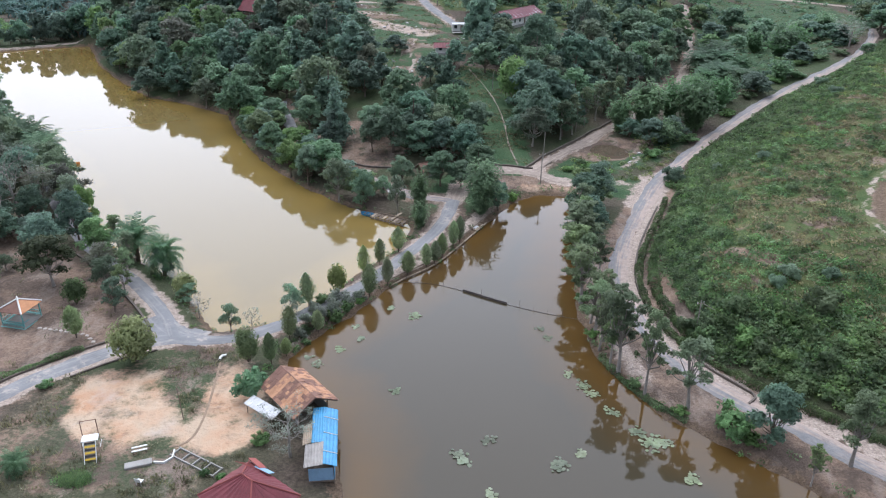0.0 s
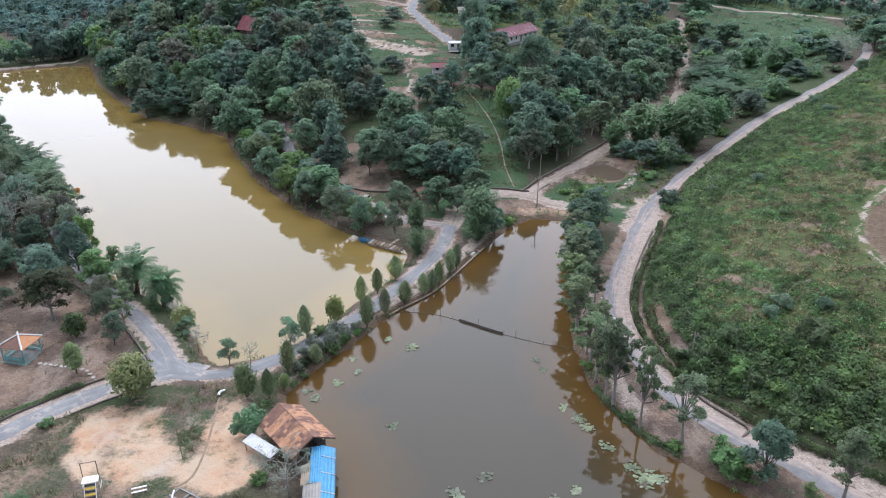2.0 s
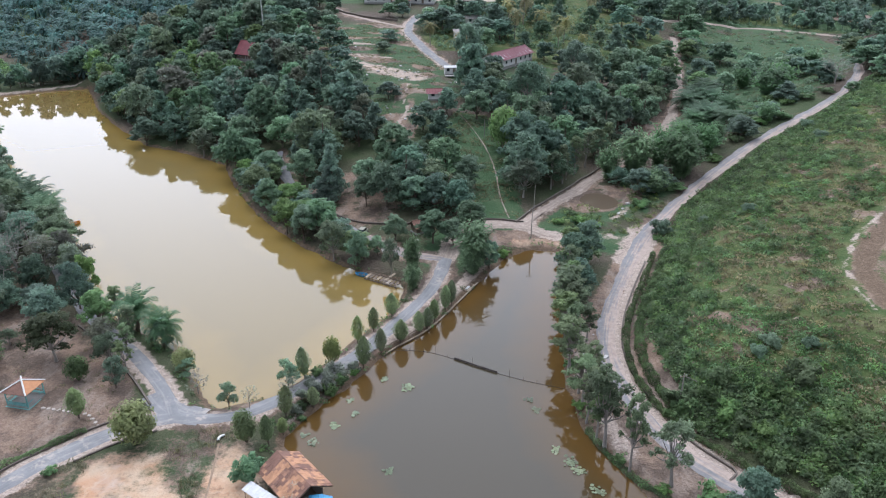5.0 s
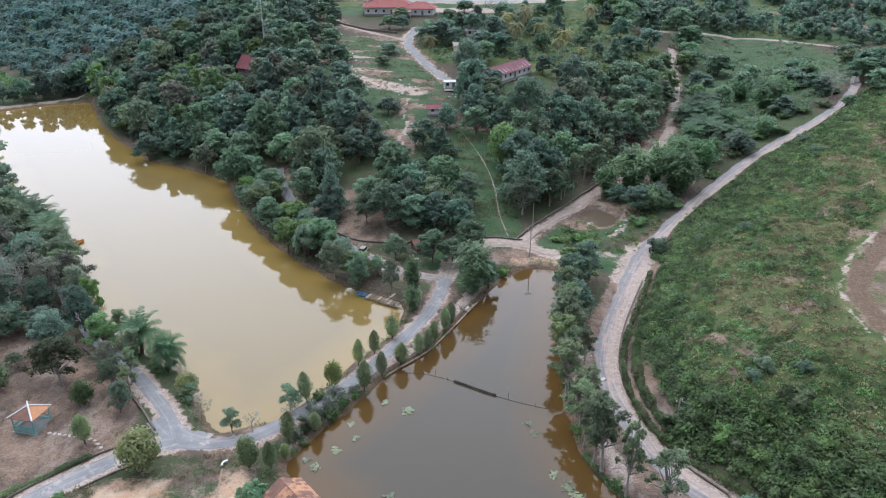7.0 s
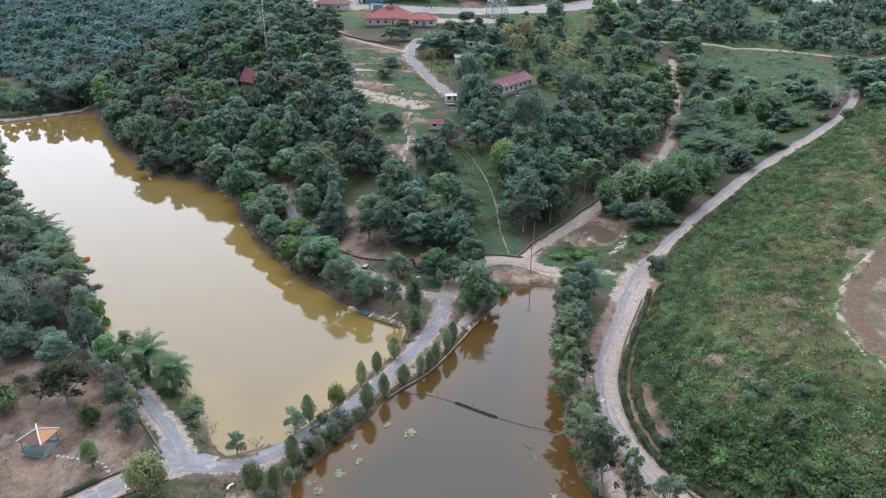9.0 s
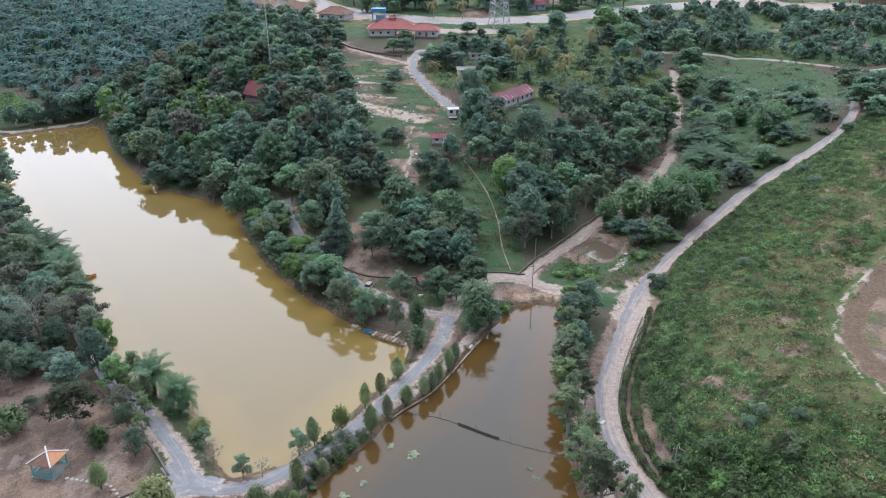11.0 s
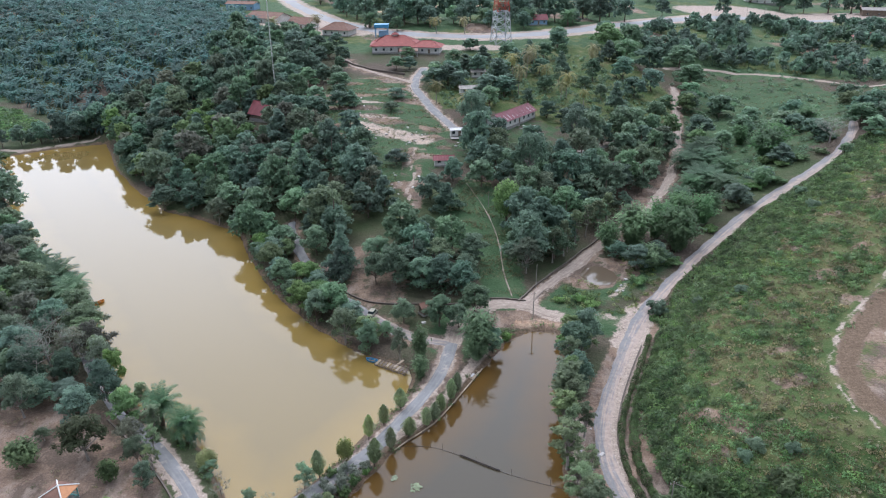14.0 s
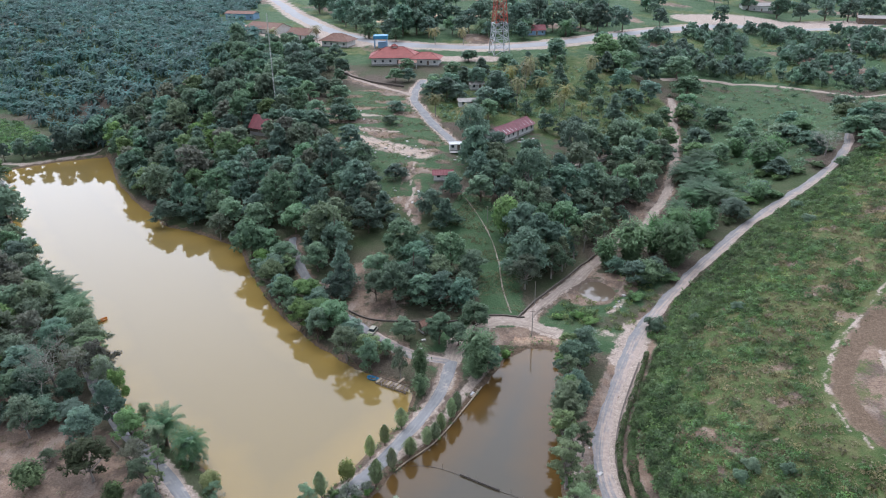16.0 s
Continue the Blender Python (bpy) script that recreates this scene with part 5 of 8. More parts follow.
for x, y, h, r in ((21.5, 150.5, 2.2, 2.0), (24.5, 152, 1.8, 1.8), (20.5, 155, 1.2, 1.5), (24, 148, 2.4, 2.2), (17.5, 150, 1.4, 1.4), (35.5, 158, 1.6, 1.8)):
    plant("shrub", x, y, h, r, "bushes round the pool", "low green bush beside the small pool")
for x, y, h, r in ((15.5, 84.5, 7, 1.9), (15.2, 91.0, 8, 2.2), (15.0, 100.5, 9, 2.4), (15.8, 108.5, 8.5, 2.6), (16.4, 115.0, 9, 2.8), (17.2, 122.0, 8.5, 3.0), (18.0, 131.0, 8, 3.0), (19.8, 127.5, 7.5, 2.6), (17.8, 104.0, 6.5, 2.0), (17.4, 94.0, 6.5, 1.9)):
    plant("slim", x, y, h, r, "trees on the pond bank")
for x, y, h, r in ((15.0, 88.0, 1.4, 1.2), (14.9, 97.5, 1.6, 1.4), (15.4, 104.5, 1.6, 1.4), (16.0, 119.0, 2.0, 1.8), (17.0, 134.0, 2.2, 2.0), (18.8, 77.4, 1.0, 1.0), (23.0, 72.0, 1.0, 1.2), (29.0, 67.5, 1.6, 1.6)):
    plant("shrub", x, y, h, r, "bushes on the pond bank")
for x, y, h, r in ((17, 168, 9, 2.4), (20, 172, 9.5, 2.4), (23.5, 178.5, 9.5, 2.6), (26.5, 183, 9, 2.4), (30, 187, 9, 2.6), (33, 192.5, 9, 2.6)):
    plant("slim", x, y, h, r, "slender trees along the track", "slender pale-trunked tree beside the dirt track")
for x, y, h, r in ((-182, 275, 6, 2.4), (-173, 270.5, 5, 2.2), (-166, 274, 6, 2.6), (-176, 277, 5, 2.6), (-170, 275, 6, 3), (-164, 277, 5, 2.8), (-158, 279, 6, 3), (-152, 283, 6, 3)):
    plant("deep", x, y, h, r, "trees on the far dam", "small dark tree on the far lake dam")
# the valley east of the dirt track, and trees along it
for i, (x, y, h, r) in enumerate([
        (87.5, 288, 9, 5.2), (75, 289, 8, 4.2), (89.4, 265.3, 8, 5), (104.2, 267, 8, 6.2), (108.4, 252, 7, 5.4), (125.2, 258, 9, 6.4), (123, 243, 7, 5), (131, 281, 8, 5), (78.6, 300, 9, 5.4),
        (83, 318, 11, 7.4), (68, 330, 12, 7.6), (84, 343, 11, 7.6), (60, 341, 11, 7), (54, 361, 12, 8), (66, 365, 11, 7.2), (32, 361, 9, 5.5), (62, 232, 9, 4.6), (59, 246, 9, 5), (44, 238, 9, 5.4),
        (64, 262, 8.5, 4.6), (60, 272, 8.5, 4.8), (66, 283, 8, 4.4), (51, 209, 7, 4), (42, 200, 8, 3.6), (48, 215, 8.5, 4.4), (71, 254, 7, 4.2), (79, 252, 7, 4.4), (96, 280, 7, 4.6), (115, 290, 7, 5), (138, 300, 8, 5.4)]):
    plant(mixed(i, ["broad", "deep", "broad", "fresh"]), x, y, h, r, "trees of the valley", "leafy green tree on the valley grass")
for x, y, h, r in ((88.5, 240, 8.5, 7.4), (94, 246, 8, 6.2), (86.7, 258, 6, 5), (79, 211, 5, 4.6), (50.5, 187.5, 8.5, 5.8), (37.5, 180, 9.5, 5.6), (47.6, 173, 8, 5.8), (60.5, 194, 5.5, 4.4), (44, 182, 9, 5.2), (31.5, 176.5, 7, 4.4)):
    plant("bamboo", x, y, h * 1.2, r * 0.95, "bamboo clumps")
for x, y, h, r in ((71.8, 246, 6.5, 5.2), (60.2, 213.5, 5.5, 4.4), (66, 216, 5.5, 4.4), (73, 226, 5.5, 4.4), (55, 205, 5, 4.0)):
    plant("oilpalm", x, y, h, r, "oil palms")
for x, y, h, r in ((76.5, 209, 2.6, 3.2), (83.7, 213, 2.6, 3.2), (70, 203, 2.4, 3), (89.7, 226, 2.2, 2.6), (95.8, 230, 2.8, 3.4), (87, 231, 2.8, 3.6), (103.7, 234, 2.4, 2.8), (112, 249, 3, 3.6), (75.4, 234, 3, 3.6), (66, 196, 2.4, 2.6), (58, 183, 2.2, 2.4), (45, 166, 2.4, 2.6), (36, 158, 2.2, 2.4)):
    plant("shrub", x, y, h, r, "shrubs of the valley", "loose green shrub on the valley grass")
for x, y, h, r in ((-8.2, 137.4, 7.0, 4.0), (-1.2, 143.0, 7.5, 4.0), (-15.8, 138.8, 6.0, 2.8), (-4.2, 137.0, 6.0, 3.0), (-18.5, 133.2, 4.5, 1.9)):
    plant("broad", x, y, h, r, "trees at the pond head", "leafy green tree above the head of the pond")
# the belt beyond the main road
BELT = [
        (-66, 416, 12, 6), (-44, 404, 12, 6.5), (-30, 398, 11, 6), (-14, 398, 12, 6.5), (0, 396, 10, 5.5), (8, 404, 11, 6), (34, 412, 12, 6.5), (58, 418, 12, 7), (-4, 424, 13, 7), (-40, 436, 13, 7.5), (-58, 452, 13, 7.5), (66, 440, 12, 7), (-98, 500, 13, 8), (-82, 448, 12, 7),
        (-88, 470, 13, 7.5), (-114, 526, 14, 8), (-37, 406, 12, 6.5), (-20, 429, 13, 7.5), (16, 416, 11, 6.5), (27, 435, 12, 7), (-73, 430, 11, 6), (-28, 420, 12, 6.5), (-50, 424, 12, 6.5), (-10, 412, 11, 6), (40, 420, 12, 7), (50, 426, 12, 7),
        (72, 424, 11, 6), (139, 480, 9, 5.5), (97, 450, 8, 4.5), (65, 480, 13, 7), (209, 540, 14, 8), (225, 540, 14, 8), (240, 540, 14, 8), (254, 540, 14, 8), (195, 545, 14, 8), (180, 560, 14, 8), (270, 545, 14, 8), (-60, 440, 11, 6.5)]
for x, y in ((-61, 398), (-53, 420), (40, 402), (-45, 412), (20, 404), (-2, 405)):
    plant("oilpalm", x, y, 8.5, 5.6, "oil palms")
# round the meadow, the long house and the red hut
for i, (x, y, h, r) in enumerate([
        (-32, 312, 6, 3.6), (-20, 294, 7, 4.4), (-4, 305, 9, 5), (5, 301, 9, 5), (8, 284, 8, 4.4), (-14, 299, 8, 4.6), (-1, 252, 6, 3.4), (21, 310, 8, 4.6), (22, 290, 7, 4.2), (-10, 286, 8, 4.4), (-58, 292, 7, 4.4), (-57, 252, 8, 4.6),
        (-35, 212, 7, 3.6), (-40, 224, 8, 4), (-70, 302, 9, 5), (-71, 320, 9, 5), (-75, 340, 9, 5.2), (-66, 280, 9, 5), (-64, 292, 8, 4.6), (-80, 352, 9, 5), (-69, 350, 8, 4.6), (-60, 310, 6, 3.6), (-62, 326, 7, 4)]):
    plant(mixed(i, ["deep", "broad", "deep"]), x, y, h, r, "trees on the hill", "dark green tree on the hill beside the meadow")
for i, (x, y, h, r) in enumerate([
        (-84, 311, 9, 5), (-79.5, 289, 9, 5.2), (-64, 246, 8, 4.8), (-53, 270, 6, 3.4), (-47, 262, 6, 3.6), (-60, 262, 8, 4.6), (-39, 210, 7, 3), (-32.8, 257, 3.5, 3.2), (-34, 329, 6, 4), (-46, 389, 8, 4.2), (-37, 219, 7, 3.6),
        (-5, 262, 8, 4.4), (1, 268, 8, 4.6), (-3, 228, 11, 5), (21, 262, 7, 4), (27, 258, 6, 3.6), (4, 240, 7, 3.8), (-2, 247, 6, 3.2), (14, 232, 9, 4.6), (15, 223, 9, 4.8), (-14, 316, 8, 5), (-2, 322, 8, 5.2), (8, 330, 8, 5), (24, 335, 8, 5), (-20, 300, 7, 4.6), (38, 300, 5, 3)]):
    plant(mixed(i, ["deep", "broad", "deep", "broad", "tier"]), x, y, h, r, "trees on the hill", "dark green tree on the hill beside the meadow")
for x, y, h, r in ((-94.0, 152.6, 8.5, 4.6), (-86.8, 144.6, 8.5, 4.6), (-90.0, 148.0, 7.5, 4.2)):
    plant("oilpalm", x, y, h, r, "oil palms")
for x, y, h, r in ((-79.6, 132.6, 8.5, 4.6), (-84.4, 138.8, 8.5, 4.4), (-71.4, 122.4, 7.0, 3.6), (-76.0, 128.0, 7.5, 3.8)):
    plant("slim" if y < 130 else "olive", x, y, h, r, "trees of the western grove", "olive-green tree leaning over the lake")
for i, (x, y) in enumerate(((-176, 244), (-171, 236), (-164.5, 228.5), (-160, 220), (-154, 212.5), (-147.5, 206), (-142, 198), (-136, 191), (-131.5, 183.5), (-125, 177), (-119, 171), (-113, 165))):
    plant(mixed(i, ["olive", "deep", "broad", "deep"]), x, y, 8.0 + 2.0 * (i * 3 % 4) / 3, 4.2 + 0.9 * (i % 3) / 2, "trees of the western grove", "leafy tree on the western lake bank")
for x, y, h, r in ((-80.5, 248.0, 4.2, 3.0), (-85.5, 252.5, 6.0, 3.6)):
    plant("olive", x, y, h, r, "trees of the wood", "small olive-green tree in front of the red hut")
for x, y, h, r in ((-160, 283, 11, 4.6), (-153.5, 286.5, 12, 5), (-147, 288, 12, 5), (-166.5, 281, 8, 3.6), (-173, 280, 7, 3.2), (-181.5, 266, 8, 3.2), (-175.5, 268.5, 9, 3.4), (-169.5, 271.5, 10, 3.6), (-164, 275, 12, 4.2), (-158.5, 278.5, 12, 4.4), (-153, 282, 12, 4.6)):
    plant("deep", x, y, h, r, "trees on the far dam", "dark leafy tree behind the far lake dam")
plant("tier", -32.5, 159.2, 13.0, 4.6, label="tall dark tree with a dense pointed crown")
for x, y, h, r in ((12.6, 202.7, 17.0, 6.0), (27.3, 229.5, 17.0, 4.6), (-4.1, 229.5, 18.0, 5.2)):
    plant("umbrella", x, y, h, r, "tall trees on the hill")
plant("full", 6.4, 184.8, 12.0, 5.0, label="bright green dense round-topped tree on the lawn edge")
plant("deep", -8.8, 203.5, 7.5, 3.8, "trees on the hill", "dark green tree standing in front of the red-roofed hut")
plant("bamboo", 0.4, 129.2, 9.6, 5.0, "bamboo clumps")
plant("deep", 3.2, 130.2, 6.0, 2.8, label="dark round-topped tree beside the bamboo")
for x, y, h, r in ((-82.5, 113.5, 9, 4.2), (-75.8, 115.2, 8, 3.4), (-88.5, 121.5, 9, 4.4)):
    plant("deep", x, y, h, r, "trees of the western grove", "dark spreading tree over bare brown earth")
for x, y, h, r in ((36.2, 164.5, 6.6, 3.9), (41.5, 167, 5.6, 3.5), (33.0, 171.5, 5.0, 2.8)):
    plant("deep", x, y, h, r, "trees of the valley", "dark blue-green tree in front of the bamboo")
plant("shrub", 6.8, 134.6, 2.6, 1.3, label="small leafy shrub at the pond head")
plant("wide", -61.2, 94.2, 8.4, 4.7, "trees of the western grove", "low spreading dark tree with bare lower limbs")
# low dark trees added to darken the ground where the grove casts its shade
for x, y, h, r in ((-77, 108.5, 5.4, 3.8), (-81.5, 111, 5.4, 3.8), (-72.6, 109.5, 5.0, 3.4), (-86, 107, 5.0, 3.6)):
    plant("deep", x, y, h, r, "trees of the western grove", "low dark tree added to stand for the shade under the western grove")
plant("dome", -70.6, 92.4, 5.4, 3.5)
plant("dome", -55.5, 89.6, 4.3, 2.2, label="round dark blue-green tree on bare earth")
plant("deep", -45.6, 102.6, 6.0, 2.5, label="dark tree behind the palm on the lake bank")
for x, y, h, r in BUSH:
    plant("bush", x, y, h, r, "bushes")

# ---- the rest of the woods, the plantation, scrub and grass ----
LINES = [ROAD_DAM, ROAD_WEST, ROAD_SHORE, ROAD_EAST, ROAD_HILL, ROAD_MAIN, TRACK_TIP, TRACK_VALLEY, TRACK_NORTH, TRACK_HILL, TRACK_FAR, TRACK_EARTH]
CLEAR = [(23, 216, 4), (29, 220, 4), (35, 227, 4.5), (-76, 246, 5), (-73.5, 238, 4), (24, 226, 4.5), (31, 231, 5), (38, 238, 4.5), (-78, 256, 6.5), (-34, 338, 17), (9, 257, 10), (-9, 236, 6), (-12, 212, 6), (-11, 141, 4), (-22.8, 142, 4), (6, 361, 7), (-3, 140.5, 3), (-7, 280, 5), (-4, 303, 5), (-59.5, 83, 4), (-97, 404, 9), (-75, 382, 9), (-163, 500, 12), (24, 403, 6), (-18, 135.5, 4.5), (-23, 138.5, 4)] + KEEP_CLEAR


def off_roads(x, y, gap):
    d = np.min([np.abs(to_line(x, y, ln)) for ln in LINES], axis=0)
    ok = d > gap
    for cx, cy, cr in CLEAR:
        ok &= np.hypot(x - cx, y - cy) > cr
    return ok


def scatter(ring, count, seed, gap=2.0, shore=1.0):
    """Random places inside an outline, off the roads and out of the water."""
    r = np.random.RandomState(seed)
    p = np.array(ring)
    x, y = r.uniform(p[:, 0].min(), p[:, 0].max(), count), r.uniform(p[:, 1].min(), p[:, 1].max(), count)
    ok = (to_area(x, y, ring) < 0) & off_roads(x, y, gap) & (water_edge(x, y) > shore)
    if ring is not GLADE:
        ok &= to_area(x, y, GLADE) > 1.0
    return x[ok], y[ok]


WOOD_NW = [(-150, 285), (-128, 249), (-112, 229), (-95, 210), (-82, 203), (-66, 194), (-58, 184), (-50, 192), (-44, 176), (-40, 168), (-31, 180), (-27, 192), (-33, 207), (-47, 224), (-62, 256), (-68, 275), (-82, 291), (-100, 298), (-150, 304)]
WOOD_NE = [(9, 160), (26, 183), (44, 208), (54, 230), (60, 258), (46, 262), (36, 243), (20, 226), (6, 222), (-4, 214), (7, 190)]
WOOD_SW = [(-68, 119), (-77, 131), (-90, 149), (-125, 187), (-149, 218), (-176, 248), (-205, 235), (-190, 150), (-130, 118), (-97, 112), (-86, 108)]
WOOD_HILL = [(-14, 264), (-20, 285), (-22, 318), (-2, 340), (40, 345), (62, 310), (62, 280), (40, 266), (22, 270), (10, 275)]
WOOD_MID = [(-19, 150), (-4, 149), (-0.5, 158), (-1.5, 165), (-9, 169), (-16, 173), (-22, 184), (-20, 168)]
SHRUBS_FAR = [(80, 348), (115, 358), (160, 340), (200, 330), (260, 400), (230, 470), (205, 486), (150, 470), (95, 420), (60, 388), (70, 360)]


def fill(ring, tries, seed, apart, kinds, h, group, limit):
    """Trees set between those that already stand; those past the limit are kept for the joined woodland."""
    x, y = scatter(ring, tries, seed, 2.6, 1.5)
    made = 0
    for a, b in zip(x, y):
        if all(math.hypot(a - px, b - py) > apart * (0.5 + 0.11 * pr) for px, py, pr in PLANTED):
            s = plant_rng.choice((0.62, 0.8, 0.95, 1.1, 1.25))
            kind = kinds[made * 7 % len(kinds)]
            if made < limit:
                plant(kind, a, b, h * (0.35 + 0.65 * s) * plant_rng.uniform(0.85, 1.2), 4.0 * s, group)
            else:
                WOODLAND.append((a, b, s, kind))
                PLANTED.append((a, b, 3.7 * s))
            made += 1


WOODLAND = [(x, y, r / 4.2, "deep") for x, y, h, r in BELT]
SHORE_STRIP = [(-13, 127), (-22, 131), (-38, 145), (-48, 157), (-61, 178), (-57, 184), (-50, 174), (-42, 160), (-34, 149), (-24, 139.5), (-15, 131)]
fill(SHORE_STRIP, 500, 2, 3.6, ["broad", "fresh", "deep"], 6.0, "trees on the lake shore", 14)
fill(WOOD_NE, 1400, 4, 4.6, ["broad", "deep", "olive", "broad", "deep"], 8.0, "trees of the wood", 0)
fill(WOOD_MID, 500, 7, 5.0, ["broad", "deep"], 7.5, "trees of the wood", 0)
fill(WOOD_NW, 3200, 3, 4.6, ["broad", "deep", "olive", "deep", "fresh", "dusty", "deep", "broad", "tier"], 8.5, "trees of the wood", 0)
fill([(-100, 300), (-76, 283), (-72, 300), (-76, 345), (-88, 372), (-125, 385), (-120, 330)], 700, 8, 5.0, ["deep", "broad"], 9.0, "trees of the wood", 0)
fill(WOOD_SW, 1800, 5, 4.6, ["deep", "olive", "broad", "dusty"], 8.5, "trees of the western grove", 0)
fill(WOOD_HILL, 60, 6, 8.5, ["deep", "broad", "tier"], 7.0, "trees on the hill", 0)


def many(name, shapes, x, y, z, size, mat, label, category, seed, tall=1.0):
    """One object of kind stuff: the shapes set down at all the places, turned and sized at random."""
    r = np.random.RandomState(seed)
    vs, fs, tint, n = [], [], [], 0
    pick = r.randint(0, len(shapes), len(x))
    for k, (v, f) in enumerate(shapes):
        at = np.flatnonzero(pick == k)
        if not len(at):
            continue
        a = r.uniform(0, 6.283, len(at))
        s = np.broadcast_to(size, len(x))[at] * r.uniform(0.7, 1.3, len(at))
        c, d = np.cos(a) * s, np.sin(a) * s
        px = v[None, :, 0] * c[:, None] - v[None, :, 1] * d[:, None] + x[at][:, None]
        py = v[None, :, 0] * d[:, None] + v[None, :, 1] * c[:, None] + y[at][:, None]
        pz = v[None, :, 2] * (s * tall)[:, None] + z[at][:, None]
        vs.append(np.stack([px, py, pz], -1).reshape(-1, 3))
        fs.append((f[None] + (np.arange(len(at)) * len(v))[:, None, None]).reshape(-1, f.shape[1]) + n)
        tint.append(np.repeat(r.rand(len(at)), len(v)))
        n += len(at) * len(v)
    me = mesh_of(name, np.concatenate(vs), np.concatenate(fs), [mat])
    me.attributes.new("tint", "FLOAT", "POINT").data.foreach_set("value", np.concatenate(tint).astype(np.float32))
    ob = new(name, me)
    return tagged(ob, label, category, kind="stuff")


def raw(me):
    v, f = np.zeros(len(me.vertices) * 3), np.zeros(len(me.loops), np.int32)
    me.vertices.foreach_get("co", v)
    me.loops.foreach_get("vertex_index", f)
    return v.reshape(-1, 3), f.reshape(len(me.polygons), -1)


for n_, (kind, mat, label) in enumerate((("broad", LEAF, "leafy mid-green crowns of the closed wood"), ("deep", LEAF_HAZED, "dark green crowns of the closed wood, tinted blue for haze"), ("olive", LEAF_OLIVE, "open olive-green crowns in the wood"),
                                         ("fresh", LEAF_FRESH, "fresh green crowns in the wood"), ("dusty", LEAF_DUSTY, "thin grey-brown crowns in the wood"), ("tier", LEAF_DEEP, "tapering dark crowns in the wood"))):
    for first, last, shapes in ((0, 222, MID_SHAPES), (222, 2000, FAR_SHAPES)):
        at = np.array([(x, y, k) for x, y, k, kd in WOODLAND if kd == kind and first <= y < last])
        if not len(at):
            continue
        wx, wy, wscale = at.T
        many("woodland", [raw(crown) for _, crown in shapes[kind]], wx, wy, land(wx, wy), wscale, mat, label, "woods", 71 + n_)
        many("woodland_trunks", [tube([(0, 0, -0.5), (0.1, 0, 3.0), (0, 0.1, 7.0)], [0.26, 0.18, 0.06], 5)], wx, wy, land(wx, wy), wscale, BARK, "brown trunks under the woodland canopy", "trunks", 71 + n_)


def palm_cheap(seed, fronds=21, segs=3):
    rng = np.random.RandomState(seed)
    v, f = frond_set(rng, fronds, 5.2, 1.6, 0.44 * 24 / fronds, segs, (-0.1, 1.25), teeth=False)
    t = tube([(0, 0, -0.5), (0, 0, 3.0)], [0.4, 0.35], 5)
    return join([(v + (0, 0, 3.0), f), t])


def clump(seed, n, wide, high, size):
    rng = np.random.RandomState(seed)
    a, r = rng.uniform(0, 6.283, n), wide * np.sqrt(rng.rand(n))
    z = high * rng.uniform(0.15, 1.0, n) * (1 - 0.4 * r / wide)
    p = np.stack([r * np.cos(a), r * np.sin(a), z], -1)
    d = np.stack([np.cos(a) * 0.6, np.sin(a) * 0.6, 0 * a + 0.8], -1) + rng.normal(0, 0.4, (n, 3))
    d /= np.linalg.norm(d, axis=1)[:, None]
    tan = np.cross(d, rng.normal(0, 1, (n, 3)))
    tan /= np.linalg.norm(tan, axis=1)[:, None]
    return blade_leaves(p, tan, d, size * rng.uniform(0.6, 1.4, n), 1.5)


def blades(seed, n=9, wide=0.5, high=0.35):
    """A tuft of grass blades."""
    rng = np.random.RandomState(seed)
    a, r = rng.uniform(0, 6.283, n), wide * np.sqrt(rng.rand(n))
    p = np.stack([r * np.cos(a), r * np.sin(a), 0 * a + high * 0.45], -1)
    tan = np.stack([0.5 * np.cos(a), 0.5 * np.sin(a), 0 * a + 1], -1) + rng.normal(0, 0.25, (n, 3))
    tan /= np.linalg.norm(tan, axis=1)[:, None]
    d = np.cross(tan, np.cross((0.2, 0.1, 1), tan))
    d /= np.linalg.norm(d, axis=1)[:, None]
    return blade_leaves(p, tan, d, np.full(n, high * 0.32), 3.2, 0.1)


def crown_cheap(seed):
    rng = np.random.RandomState(seed)
    cs = [(rng.uniform(-1.8, 1.8), rng.uniform(-1.8, 1.8), rng.uniform(3.0, 7.0)) for _ in range(8)]
    v = leaves(rng, cs, np.full(8, 1.9), 110, 1.45, 0.9, 0.5, 0.7)
    w, f = tube([(0, 0, -0.5), (0, 0, 5)], [0.25, 0.1], 5)
    return join([v, (w, np.concatenate([f[:, :3], f[:, [0, 2, 3]]]))])


PLANTATION = [(-330, 720), (-215, 680), (-185, 640), (-150, 470), (-128, 420), (-98, 360), (-84, 300), (-100, 290), (-122, 280), (-140, 282), (-152, 279), (-164, 284), (-180, 300), (-205, 328), (-235, 346), (-330, 370), (-470, 560)]
pa, pb = np.meshgrid(np.arange(-60, 60), np.arange(-70, 70))
prx, pry = pa * 7.4 + (pb % 2) * 3.7, pb * 6.4
pr = np.random.RandomState(8)
prx, pry = (prx * 0.94 - pry * 0.34 - 240).ravel() + pr.normal(0, 1.3, prx.size), (prx * 0.34 + pry * 0.94 + 500).ravel() + pr.normal(0, 1.3, prx.size)
keep = (to_area(prx, pry, PLANTATION) < 0) & off_roads(prx, pry, 8)
prx, pry = prx[keep], pry[keep]
away = pry > 440
